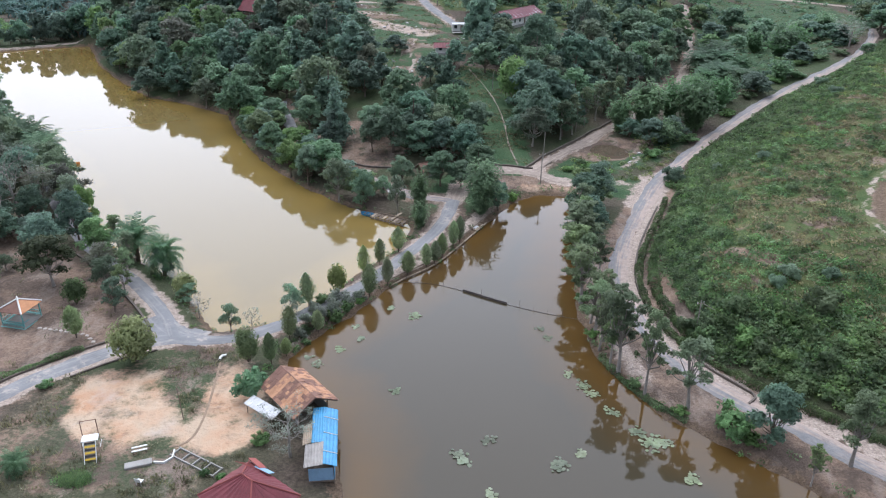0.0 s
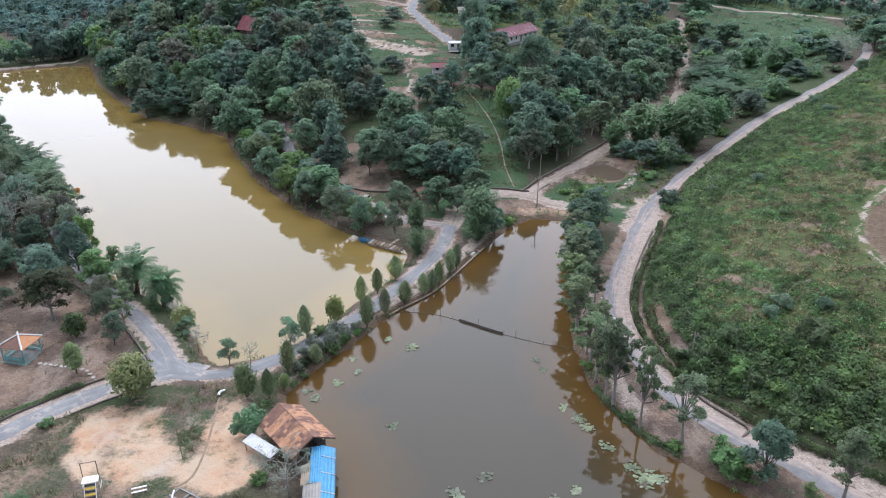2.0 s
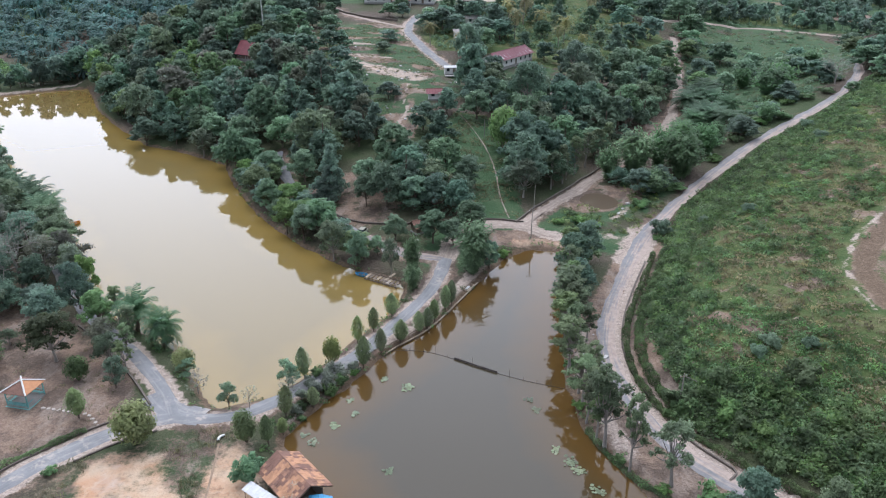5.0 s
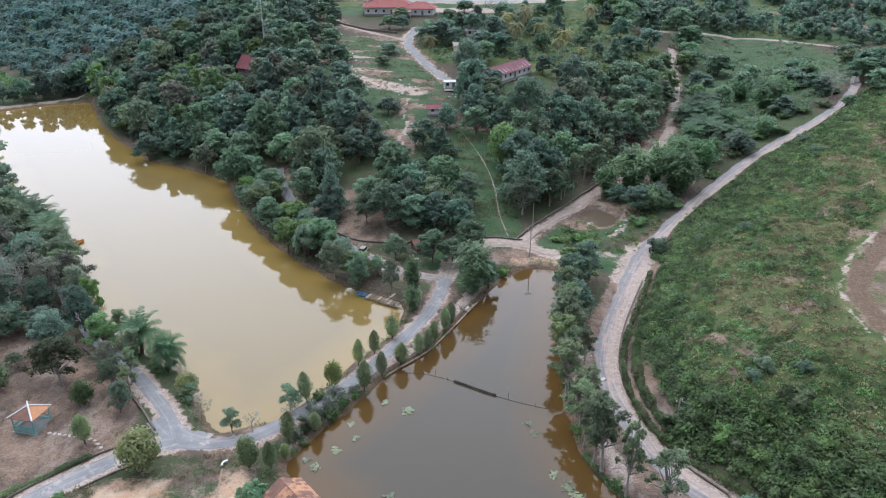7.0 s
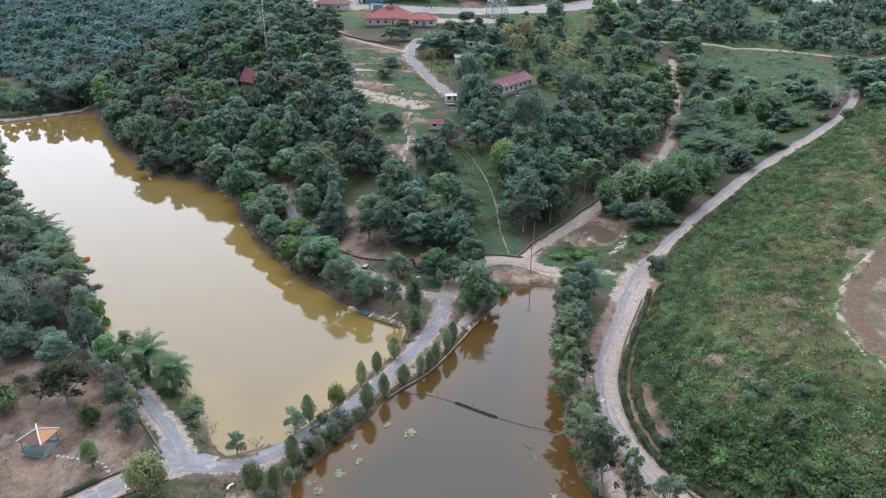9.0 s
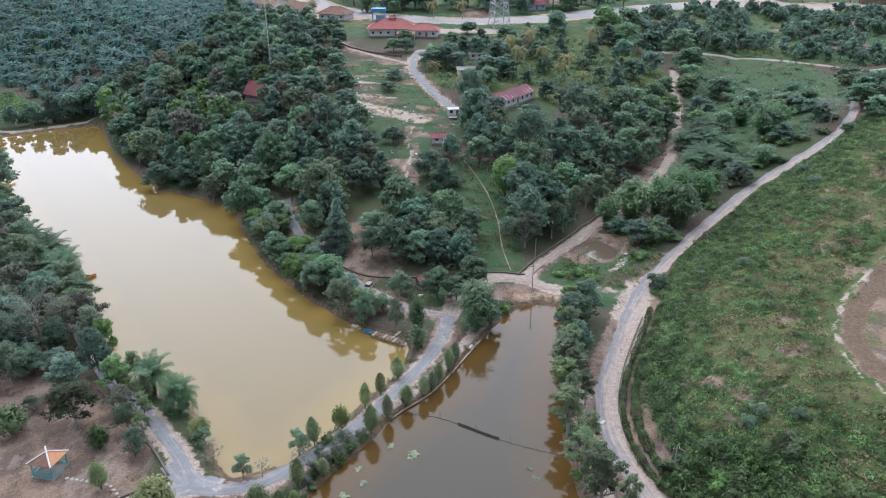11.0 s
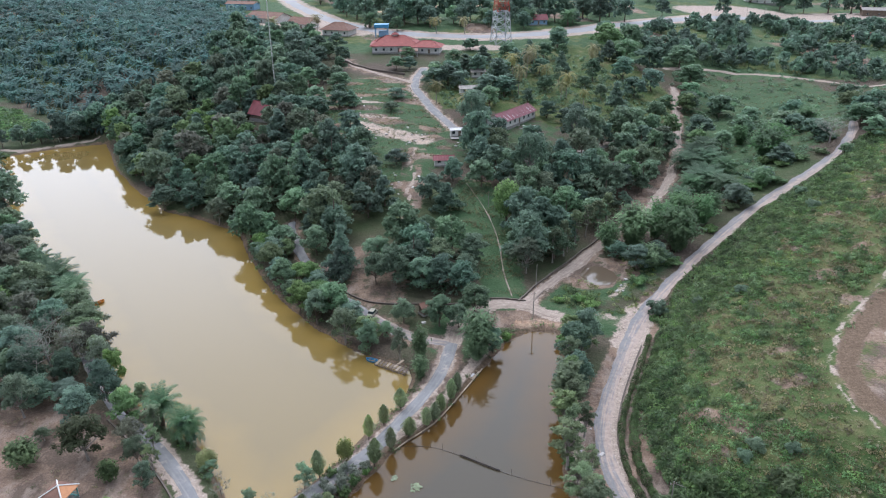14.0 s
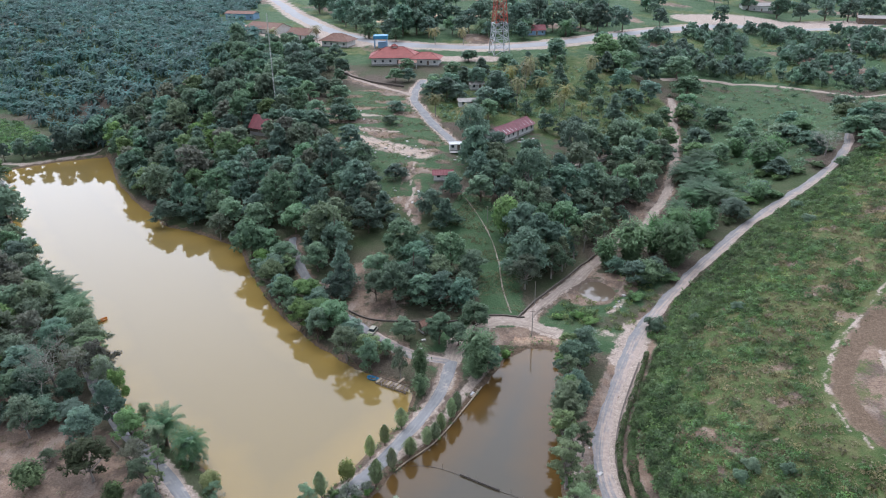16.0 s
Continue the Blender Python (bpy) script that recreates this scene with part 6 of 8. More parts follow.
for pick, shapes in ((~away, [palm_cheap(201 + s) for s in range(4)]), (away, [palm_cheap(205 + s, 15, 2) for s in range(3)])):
    many("oil_palm_plantation", shapes, prx[pick], pry[pick], land(prx[pick], pry[pick]), 0.95, LEAF_PALM_HAZED, "dense dark green oil palm plantation in rows, tinted blue for haze", "plantation", 9)

fx, fy = scatter(SHRUBS_FAR, 1900, 21, 4.0)
keep = (rolling(fx, fy, 40, 6) > -0.1) | (np.abs(to_line(fx, fy, TRACK_FAR) + 12) < 9)
many("far_thicket", [crown_cheap(211 + s) for s in range(3)], fx[keep], fy[keep], land(fx[keep], fy[keep]), np.random.RandomState(20).uniform(0.4, 0.8, keep.sum()), LEAF_DEEP, "dark green thicket on the far slope below the main road", "thicket", 22)
bx, by = np.random.RandomState(23).uniform(-320, 420, 1500), np.random.RandomState(24).uniform(405, 760, 1500)
keep = off_roads(bx, by, 14) & ((to_line(bx, by, ROAD_MAIN) < -16)) & (rolling(bx, by, 110, 9) > -0.1) & (to_area(bx, by, [(100, 470), (170, 500), (260, 500), (260, 560), (120, 560)]) > 0)
bx, by = bx[keep], by[keep]
many("far_woods", [crown_cheap(221 + s) for s in range(3)], bx, by, land(bx, by), 1.0, LEAF_DEEP, "scattered dark woods beyond the main road", "woods", 25)

vx, vy = scatter([(48, 180), (66, 200), (88, 222), (118, 254), (150, 300), (210, 330), (240, 400), (220, 480), (150, 470), (95, 420), (70, 380), (75, 330), (70, 280), (60, 235)], 2600, 26, 2.0)
keep = rolling(vx, vy, 17, 27) > -0.05
many("valley_scrub", [clump(226 + s, 50, 1.4, 1.6, 0.42) for s in range(3)], vx[keep], vy[keep], land(vx[keep], vy[keep]), 0.9, LEAF, "low dark green scrub on the valley grass", "scrub", 28)

qx, qy = scatter([(15, 150), (24, 145), (33, 145), (40, 156), (44, 168), (38, 174), (26, 163), (19, 158)], 420, 29, 1.8)
keep = np.hypot((qx - 28.4) * 1.05, (qy - 163.4) * 0.85) > 5.4
many("pool_scrub", [clump(223 + s, 34, 0.8, 0.8, 0.22) for s in range(3)], qx[keep], qy[keep], land(qx[keep], qy[keep]), np.random.RandomState(30).uniform(0.4, 1.0, keep.sum()), LEAF_HERB, "rough scrub and weeds round the small pool", "scrub", 30)

gx2, gy2 = scatter(GRASS_FAR, 2600, 33, 1.0)
many("far_meadow", [clump(236 + s, 16, 1.2, 0.7, 0.5) for s in range(3)], gx2, gy2, land(gx2, gy2), 1.0, LEAF_SCRUB, "lush light green growth on the meadow behind the far dam", "grass", 34)

# undergrowth in the woods
ux, uy = [np.concatenate(c) for c in zip(*[scatter(ring, n, 31 + i, 1.8, 0.8) for i, (ring, n) in enumerate(((WOOD_NW, 900), (WOOD_NE, 500), (WOOD_SW, 600), (WOOD_HILL, 1100), (WOOD_MID, 200)))])]
many("undergrowth", [clump(231 + s, 26, 1.0, 1.5, 0.42) for s in range(3)], ux, uy, land(ux, uy), 0.9, LEAF, "low green undergrowth beneath the trees", "undergrowth", 32)

FOOT_NEAR = [(50, 62), (43.5, 67.7), (32.8, 76.3), (26.4, 84.5), (23.6, 93), (23.4, 103), (25.8, 113), (31.2, 127), (34.5, 137)]
# the field on the eastern slope: low herbs, and a dark thicket along its foot
FIELD = [(28, 98), (25.5, 108), (29, 119), (35, 133), (39.5, 146), (47, 156), (60, 171), (72, 186), (90, 207), (124, 249), (160, 262), (150, 150), (92, 152), (79, 140), (68, 127), (61, 115), (60, 104), (66, 86), (78, 60), (64, 55), (46, 69), (36, 77), (30, 86)]
THICKET = [(25.5, 97), (29, 86), (36, 77), (46, 69), (64, 55), (72, 62), (60, 80), (54, 92), (46, 101), (38, 106), (36, 118), (33.5, 124), (29, 112), (26, 104)]
hx, hy = scatter(FIELD, 58000, 41, 1.4)
wave = rolling(hx, hy, 15, 12) + 0.7 * rolling(hx, hy, 5.5, 13) + 0.35 * rolling(hx, hy, 2.2, 14)
foot = to_line(hx, hy, FOOT)
wave = wave + 0.9 * (1 - ease(4, 15, foot)) - 0.35 * ease(20, 34, foot) - 0.45 * ease(7, 13, foot) * (1 - ease(108, 132, hy))
tall_ = wave > -0.08
sparse = np.random.RandomState(44).rand(len(hx))
keep = ((wave > -0.55) | (sparse < 0.4)) & (np.hypot(hx - 37.5, hy - 105) > 2.2) & (np.hypot(hx - 40, hy - 101) > 1.4) & (np.hypot(hx - 43.5, hy - 99) > 0.9)
low_ = keep & ~tall_
dry_ = low_ & (foot + 9 * rolling(hx, hy, 13, 18) + 4 * rolling(hx, hy, 6, 20) + 5 * (1 - ease(112, 138, hy)) > 12.5)
low_ &= ~dry_
many("dry_herbs", [clump(246 + s, 11, 0.55, 0.5, 0.20) for s in range(4)], hx[dry_], hy[dry_], land(hx[dry_], hy[dry_]), np.random.RandomState(43).uniform(0.6, 1.5, dry_.sum()), LEAF_STRAW, "straw-tinged yellow-green herbs on the upper slope", "grass", 44)
lime_ = low_ & (rolling(hx, hy, 8, 25) > 0.25)
for pick, mat, label in ((low_ & ~lime_, LEAF_HERB, "rough green grass and herbs on the slope"), (lime_, LEAF_LIME, "patches of bright lime-green low herbs on the slope")):
    many("field_herbs", [clump(241 + s, 11, 0.55, 0.5, 0.20) for s in range(4)], hx[pick], hy[pick], land(hx[pick], hy[pick]), np.random.RandomState(42).uniform(0.6, 1.5, pick.sum()), mat, label, "grass", 45)
tall_ &= sparse < 0.85
lush = tall_ & (rolling(hx, hy, 9, 24) + 0.6 * (1 - ease(4, 16, foot)) > 0.15)
for pick, mat, label in ((lush, LEAF_HEDGE, "deep green knee-high scrub in drifts over the slope"), (tall_ & ~lush, LEAF_SCRUB, "fresh green knee-high scrub spread over the slope")):
    many("field_scrub", [clump(251 + s, 22, 0.65, 0.85, 0.19) for s in range(4)], hx[pick], hy[pick], land(hx[pick], hy[pick]), np.random.RandomState(46).uniform(0.6, 1.25, pick.sum()), mat, label, "scrub", 46)
DENSE = [(27, 86), (30.5, 92), (34, 90), (39, 89), (44.5, 87), (49, 81), (64, 66), (72, 58), (64, 55), (46, 69), (37, 75.5), (30, 82)]
tx, ty = scatter(THICKET, 2400, 45, 3.4)
out = (to_area(tx, ty, DENSE) > 0) & ((to_line(tx, ty, FOOT_NEAR) > 4.6) | (ty < 84))
many("low_thicket", [clump(266 + s, 40, 0.9, 0.9, 0.21) for s in range(4)], tx[out], ty[out], land(tx[out], ty[out]), 0.9, LEAF_SCRUB, "low tangled green growth above the hedge", "thicket", 47)
tx, ty = scatter(DENSE, 1900, 47, 1.6)
many("field_thicket", [clump(261 + s, 60, 1.0, 1.5, 0.22) for s in range(4)], tx, ty, land(tx, ty), 1.0, LEAF_HEDGE, "dense dark green thicket along the foot of the field", "thicket", 48)

hx2, hy2 = scatter(DENSE, 330, 49, 2.6)
dusky = np.arange(len(hx2)) % 5 < 2
for pick, mat, label in ((dusky, LEAF_HEDGE, "rounded dark green bushes in the thicket below the field"), (~dusky, LEAF_BUSH, "rounded bright-topped bushes in the thicket below the field")):
    many("field_bushes", [raw(bush_shape(96 + k, LEAF_HEDGE, 560, 0.34)[1]) for k in range(3)], hx2[pick], hy2[pick], land(hx2[pick], hy2[pick]) - 0.3, np.random.RandomState(50).uniform(0.4, 0.95, pick.sum()), mat, label, "bushes", 50)
hx2, hy2 = scatter(FIELD, 7000, 58, 3.0)
lump = rolling(hx2, hy2, 15, 12) + 0.8 * rolling(hx2, hy2, 6, 19) + 0.6 * (1 - ease(4, 14, to_line(hx2, hy2, FOOT))) - 0.5 * ease(8, 14, to_line(hx2, hy2, FOOT)) * (1 - ease(108, 132, hy2))
keep = (lump > 0.24) & (np.hypot(hx2 - 38.5, hy2 - 103.5) > 4)
bright = np.arange(len(hx2)) % 3 < 2
for pick, mat, label in ((keep & bright, LEAF_BUSH, "loose green shrubs standing in the field"), (keep & ~bright, LEAF_HEDGE, "darker rounded shrubs standing in the field")):
    many("slope_bushes", [clump(291 + s, 64, 1.0, 1.3, 0.25) for s in range(4)], hx2[pick], hy2[pick], land(hx2[pick], hy2[pick]), np.random.RandomState(60).uniform(0.45, 1.25, pick.sum()), mat, label, "bushes", 59)

# rough grass on lawns, yard and banks
mx, my = [np.concatenate(c) for c in zip(*[scatter(ring, n, 51 + i, 1.5, 0.6) for i, (ring, n) in enumerate(((GLADE, 2500), (MEADOW, 6500), (VALLEY, 7000), (YARD, 1600), (PARK_WEST, 2500)))])]
keep = (rolling(mx, my, 9, 15) > 0.0) & (to_area(mx, my, SAND) > 0.5)
mx, my = mx[keep], my[keep]
many("rough_grass", [blades(271 + s) for s in range(4)], mx, my, land(mx, my), 1.0, GRASS, "tufts of rough grass on the clearings", "grass", 52)
kx, ky = np.random.RandomState(55).uniform(-75, 45, 16000), np.random.RandomState(56).uniform(50, 205, 16000)
ke = water_edge(kx, ky)
keep = (ke > 0.1) & (ke < 3.0) & off_roads(kx, ky, 1.6) & ((rolling(kx, ky, 7, 16) > 0.05) | ((kx < -14) & (kx > -24) & (ky > 80) & (ky < 97))) & ~((kx > -26) & (kx < -9) & (ky < 74))
kx, ky = kx[keep], ky[keep]
many("bank_weeds", [clump(281 + s, 16, 0.45, 0.6, 0.15) for s in range(3)], kx, ky, land(kx, ky), 1.0, LEAF_SCRUB, "weeds and tall grass along the banks", "weeds", 57)


px_, py_ = np.random.RandomState(64).normal(0, 0.6, 420) - 38.6, np.random.RandomState(65).normal(0, 0.45, 420) + 56.4
many("fresh_grass", [blades(276 + s, 12, 0.4, 0.3) for s in range(2)], px_, py_, land(px_, py_), 1.0, LEAF_FRESH, "small patch of bright green grass in the yard", "grass", 66)


def hedge(name, line, wide, high, per_m, mat, label, seed, size=0.13, side=0.0):
    """A clipped hedge along a line: stems and a dense skin of leaves."""
    c = resample(line, 0.25)
    t = np.gradient(c, axis=0)
    t /= np.linalg.norm(t, axis=1)[:, None]
    nrm = np.stack([t[:, 1], -t[:, 0]], -1)
    r = np.random.RandomState(seed)
    n = int(len(c) * 0.25 * per_m)
    i = r.randint(0, len(c), n)
    a = r.uniform(0, np.pi, n)
    bulge = 1 + 0.2 * np.sin(i * 0.21) + 0.16 * np.sin(i * 0.57 + 1) + 0.14 * np.sin(i * 0.083 + 2)
    off = np.cos(a) * wide * 0.5 * bulge * r.uniform(0.8, 1.1, n) + side
    z = np.sin(a) ** 0.6 * high * bulge * r.uniform(0.75, 1.05, n)
    xy = c[i] + nrm[i] * off[:, None] + r.normal(0, 0.06, (n, 2))
    p = np.concatenate([xy, (land(xy[:, 0], xy[:, 1]) + z)[:, None]], 1)
    d = np.concatenate([nrm[i] * np.cos(a)[:, None], np.sin(a)[:, None]], 1) + r.normal(0, 0.35, (n, 3))
    d /= np.linalg.norm(d, axis=1)[:, None]
    tan = np.cross(d, r.normal(0, 1, (n, 3)))
    tan /= np.linalg.norm(tan, axis=1)[:, None]
    root = tagged(new(name), label, "hedge")
    leaf = new("foliage", mesh_of("foliage", *blade_leaves(p, tan, d, size * r.uniform(0.6, 1.4, n), 1.5), [mat]))
    stems = [tube([(x, y, height(x, y) - 0.1), (x, y, height(x, y) + high * 0.8)], [0.03, 0.02], 4) for x, y in c[::6] + nrm[::6] * side]
    stem = new("stems", mesh_of("stems", *join(stems), [BARK]))
    tagged(stem, kind="stuff")
    leaf.parent = stem.parent = root
    return root


hedge("road_hedge", FOOT_NEAR, 1.0, 0.95, 220, LEAF_HEDGE, "low clipped dark hedge beside the eastern road", 61)
hedge("field_hedge", FOOT_NEAR[3:], 1.2, 1.2, 260, LEAF_HEDGE, "second row of dark green hedge above the road", 62, 0.14, 1.9)
hedge("yard_hedge", [(-57.5, 69.5), (-54.5, 73), (-51, 76.8), (-49, 78.6)], 0.8, 0.7, 180, LEAF_HEDGE, "low clipped green hedge along the western road", 63)

hedge("bank_edge", [(15.6, 83.2), (16.6, 80.2), (18.9, 76), (21.2, 72.8), (23.4, 70.8)], 0.7, 0.45, 150, LEAF_SCRUB, "low green weedy edge of the pond bank", 69)

# bushes that grow into the hedge on the field side
strip = resample(FOOT_NEAR[1:] + [(38.5, 143.5), (45, 151.5), (53, 161)], 0.4)
srng = np.random.RandomState(67)
pick = srng.randint(1, len(strip) - 1, 760)
run = strip[np.minimum(pick + 1, len(strip) - 1)] - strip[pick - 1]
run /= np.linalg.norm(run, axis=1)[:, None]
off = np.where((strip[pick, 1] > 84) & (strip[pick, 1] < 112), 4.6, 2.6) + 4.0 * srng.rand(len(pick)) ** 1.6
sx, sy = strip[pick, 0] + run[:, 1] * off, strip[pick, 1] - run[:, 0] * off
many("hedge_scrub", [clump(296 + s, 50, 0.9, 1.3, 0.24) for s in range(4)], sx, sy, land(sx, sy), srng.uniform(0.6, 1.2, len(sx)), LEAF_HEDGE, "dark green scrub growing into the hedge", "scrub", 68)

# the scrub comes up to the road on its far stretch
strip = resample(ROAD_EAST[14:22], 0.4)
srng = np.random.RandomState(71)
pick = srng.randint(1, len(strip) - 1, 1900)
run = strip[np.minimum(pick + 1, len(strip) - 1)] - strip[pick - 1]
run /= np.linalg.norm(run, axis=1)[:, None]
off = 1.7 + 6.5 * srng.rand(len(pick)) ** 1.2
sx, sy = strip[pick, 0] + run[:, 1] * off, strip[pick, 1] - run[:, 0] * off
many("road_scrub", [clump(301 + s, 30, 0.8, 1.0, 0.22) for s in range(4)], sx, sy, land(sx, sy), srng.uniform(0.5, 1.25, len(sx)), LEAF_HEDGE, "dark green scrub along the upper road", "scrub", 72)

# ---- materials of built things ----
RED_SHEET = plain("faded_red_roof_sheet", (0.150, 0.036, 0.042), 0.6, vary=0.4, scale=0.8)
LONG_ROOF = plain("weathered_crimson_roof_sheet", (0.125, 0.030, 0.040), 0.6, vary=0.45, scale=0.7)
RED_TILE = plain("orange_red_roof_tile", (0.25, 0.072, 0.062), 0.7, vary=0.3, scale=0.6)
BROWN_TILE = plain("brown_roof_tile", (0.25, 0.132, 0.088), 0.8, vary=0.45, scale=1.3)
CLAY_TILE = plain("faded_clay_tile", (0.37, 0.195, 0.112), 0.8, vary=0.4, scale=1.3)
RUST = plain("rusty_brown_sheet", (0.16, 0.085, 0.062), 0.75, vary=0.45, scale=1.0)
WHITE_SHEET = plain("white_roof_sheet", (0.48, 0.48, 0.48), 0.5, vary=0.2, scale=1.2)
WHITE_WALL = plain("stained_white_wall", (0.62, 0.61, 0.58), 0.85, vary=0.25, scale=0.8)
WHITE_PAINT = plain("white_paint", (0.60, 0.60, 0.58), 0.6, vary=0.12)
BLUE_SHEET = plain("bright_blue_sheet", (0.05, 0.23, 0.40), 0.45, vary=0.35, scale=1.2)
BLUE_PALE = plain("pale_blue_paint", (0.22, 0.36, 0.50), 0.6, vary=0.2)
TEAL = plain("teal_paint", (0.13, 0.32, 0.30), 0.6, vary=0.25)
ORANGE_BOARD = plain("orange_brown_board", (0.42, 0.20, 0.10), 0.8, vary=0.25, scale=1.2)
GREY_SHEET = plain("weathered_grey_sheet", (0.26, 0.24, 0.22), 0.75, vary=0.35, scale=1.0)
CONCRETE = plain("stained_concrete", (0.27, 0.26, 0.24), 0.9, vary=0.3, scale=0.9, bump=0.2)
EARTH_RIM = plain("brown_earth_rim", (0.24, 0.175, 0.125), 0.95, vary=0.4, scale=1.4, bump=0.4)
KERB = plain("dark_mossy_kerb", (0.12, 0.10, 0.085), 0.95, vary=0.4, scale=1.1, bump=0.3)
WOOD = plain("grey_brown_wood", (0.17, 0.13, 0.10), 0.9, vary=0.4, scale=1.5, bump=0.3)
PLANK = plain("pale_plank", (0.34, 0.27, 0.20), 0.85, vary=0.35, scale=1.5)
STEEL = plain("galvanised_steel", (0.42, 0.43, 0.44), 0.45, 0.6, vary=0.15)
MAST_RED = plain("red_mast_paint", (0.40, 0.09, 0.06), 0.6, vary=0.2)
YELLOW = plain("yellow_paint", (0.55, 0.36, 0.05), 0.6, vary=0.2)
BLACK = plain("black_paint", (0.02, 0.02, 0.022), 0.6, vary=0.2)
DARK = plain("dark_opening", (0.025, 0.025, 0.028), 0.8, vary=0.2)
STONE = plain("pale_stone", (0.36, 0.32, 0.28), 0.9, vary=0.3, scale=2.0, bump=0.3)
CAR_PAINT = plain("cream_car_paint", (0.27, 0.26, 0.20), 0.3, vary=0.06)
RUBBER = plain("black_rubber", (0.02, 0.02, 0.02), 0.8, vary=0.2)
LILY = foliage("lily_pad", (0.20, 0.25, 0.15), (0.27, 0.33, 0.21), (0.34, 0.40, 0.27), gloss=0.3)
BOAT_ORANGE = plain("orange_boat_paint", (0.55, 0.20, 0.03), 0.5, vary=0.15)
CLOTH = plain("rubble_and_litter", (0.40, 0.38, 0.36), 0.8, vary=0.5, scale=3.0)


def glass_material():
    n = Nodes("dark_window_glass")
    return n.done((0.03, 0.04, 0.045), 0.08, 0.0, 0.5)


GLASS = glass_material()


# ---- small kit of building parts ----
def put(name, bm, mat, parent, label=""):
    """Links a bmesh as one mesh under a thing or a part."""
    me = bpy.data.meshes.new(name)
    bm.normal_update()
    bm.to_mesh(me)
    bm.free()
    me.materials.append(mat)
    ob = new(name, me)
    ob.parent = parent
    if label:
        ob["label"] = label
    return ob


def thing(name, x, y, turn, label, category, group="", z=None):
    ob = new(name)
    ob.empty_display_size = 0.3
    ob.location = (x, y, height(x, y) if z is None else z)
    ob.rotation_euler = (0, 0, radians(turn))
    return tagged(ob, label, category, group)


def block(bm, sx, sy, sz, at=(0, 0, 0), turn=(0, 0, 0), bevel=0.02):
    """A box with softened edges; at is the middle of its foot."""
    m = pose(at[0], at[1], at[2], *turn) @ Matrix.Translation((0, 0, sz / 2)) @ Matrix.Diagonal((sx, sy, sz, 1))
    vs = bmesh.ops.create_cube(bm, size=1, matrix=m)["verts"]
    if bevel:
        es = list({e for v in vs for e in v.link_edges})
        bmesh.ops.bevel(bm, geom=es, offset=min(bevel, 0.2 * min(sx, sy, sz)), segments=1, affect="EDGES")
    return bm


def rod(bm, a, b, r, sides=6, r2=None):
    a, b = Vector(a), Vector(b)
    m = Matrix.Translation((a + b) / 2) @ (b - a).to_track_quat("Z", "Y").to_matrix().to_4x4()
    bmesh.ops.create_cone(bm, cap_ends=True, segments=sides, radius1=r, radius2=r if r2 is None else r2, depth=(b - a).length, matrix=m)
    return bm


def slab(bm, corners, thick):
    """A sheet through four corners, with thickness downwards."""
    top = [bm.verts.new(c) for c in corners]
    low = [bm.verts.new((c[0], c[1], c[2] - thick)) for c in corners]
    n = len(corners)
    bm.faces.new(top)
    bm.faces.new(low[::-1])
    for i in range(n):
        bm.faces.new([top[i], low[i], low[(i + 1) % n], top[(i + 1) % n]])
    return bm


def ribbed(bm, a, b, c, d, n, rise=0.05, thick=0.03):
    """A ribbed roof sheet from eave a-b to ridge d-c: n folds across."""
    a, b, c, d = (Vector(v) for v in (a, b, c, d))
    up = (b - a).cross(d - a).normalized() * rise
    lines = []
    for i in range(2 * n + 1):
        t = i / (2 * n)
        o = up if i % 2 else Vector((0, 0, 0))
        lines.append((bm.verts.new(a.lerp(b, t) + o), bm.verts.new(d.lerp(c, t) + o)))
    for (p, q), (r, s) in zip(lines, lines[1:]):
        bm.faces.new([p, r, s, q])
    low = [bm.verts.new(v - Vector((0, 0, thick))) for v in (a, b, c, d)]
    bm.faces.new(low[::-1])
    return bm


def tiles(bm, a, b, c, d, across, up, thick=0.06, rng=None, miss=0.0):
    """Overlapping roof tiles on the slope a-b (eave) to d-c (ridge)."""
    a, b, c, d = (Vector(v) for v in (a, b, c, d))
    nrm = (b - a).cross(d - a).normalized()
    for j in range(up):
        for i in range(across):
            if rng and rng.random() < miss:
                continue
            u0, u1, v0, v1 = i / across + 0.004, (i + 1) / across - 0.004, j / up, min(1, (j + 1.15) / up)
            lift = nrm * (thick * (1.0 + (rng.uniform(-0.3, 0.6) if rng else 0)))
            q = [a.lerp(b, u0).lerp(d.lerp(c, u0), v0) + lift, a.lerp(b, u1).lerp(d.lerp(c, u1), v0) + lift, a.lerp(b, u1).lerp(d.lerp(c, u1), v1), a.lerp(b, u0).lerp(d.lerp(c, u0), v1)]
            m = [w - nrm * 0.03 for w in q]
            t, o = [bm.verts.new(w) for w in q], [bm.verts.new(w) for w in m]
            bm.faces.new(t)
            for k in range(4):
                bm.faces.new([t[k], o[k], o[(k + 1) % 4], t[(k + 1) % 4]])
    return bm


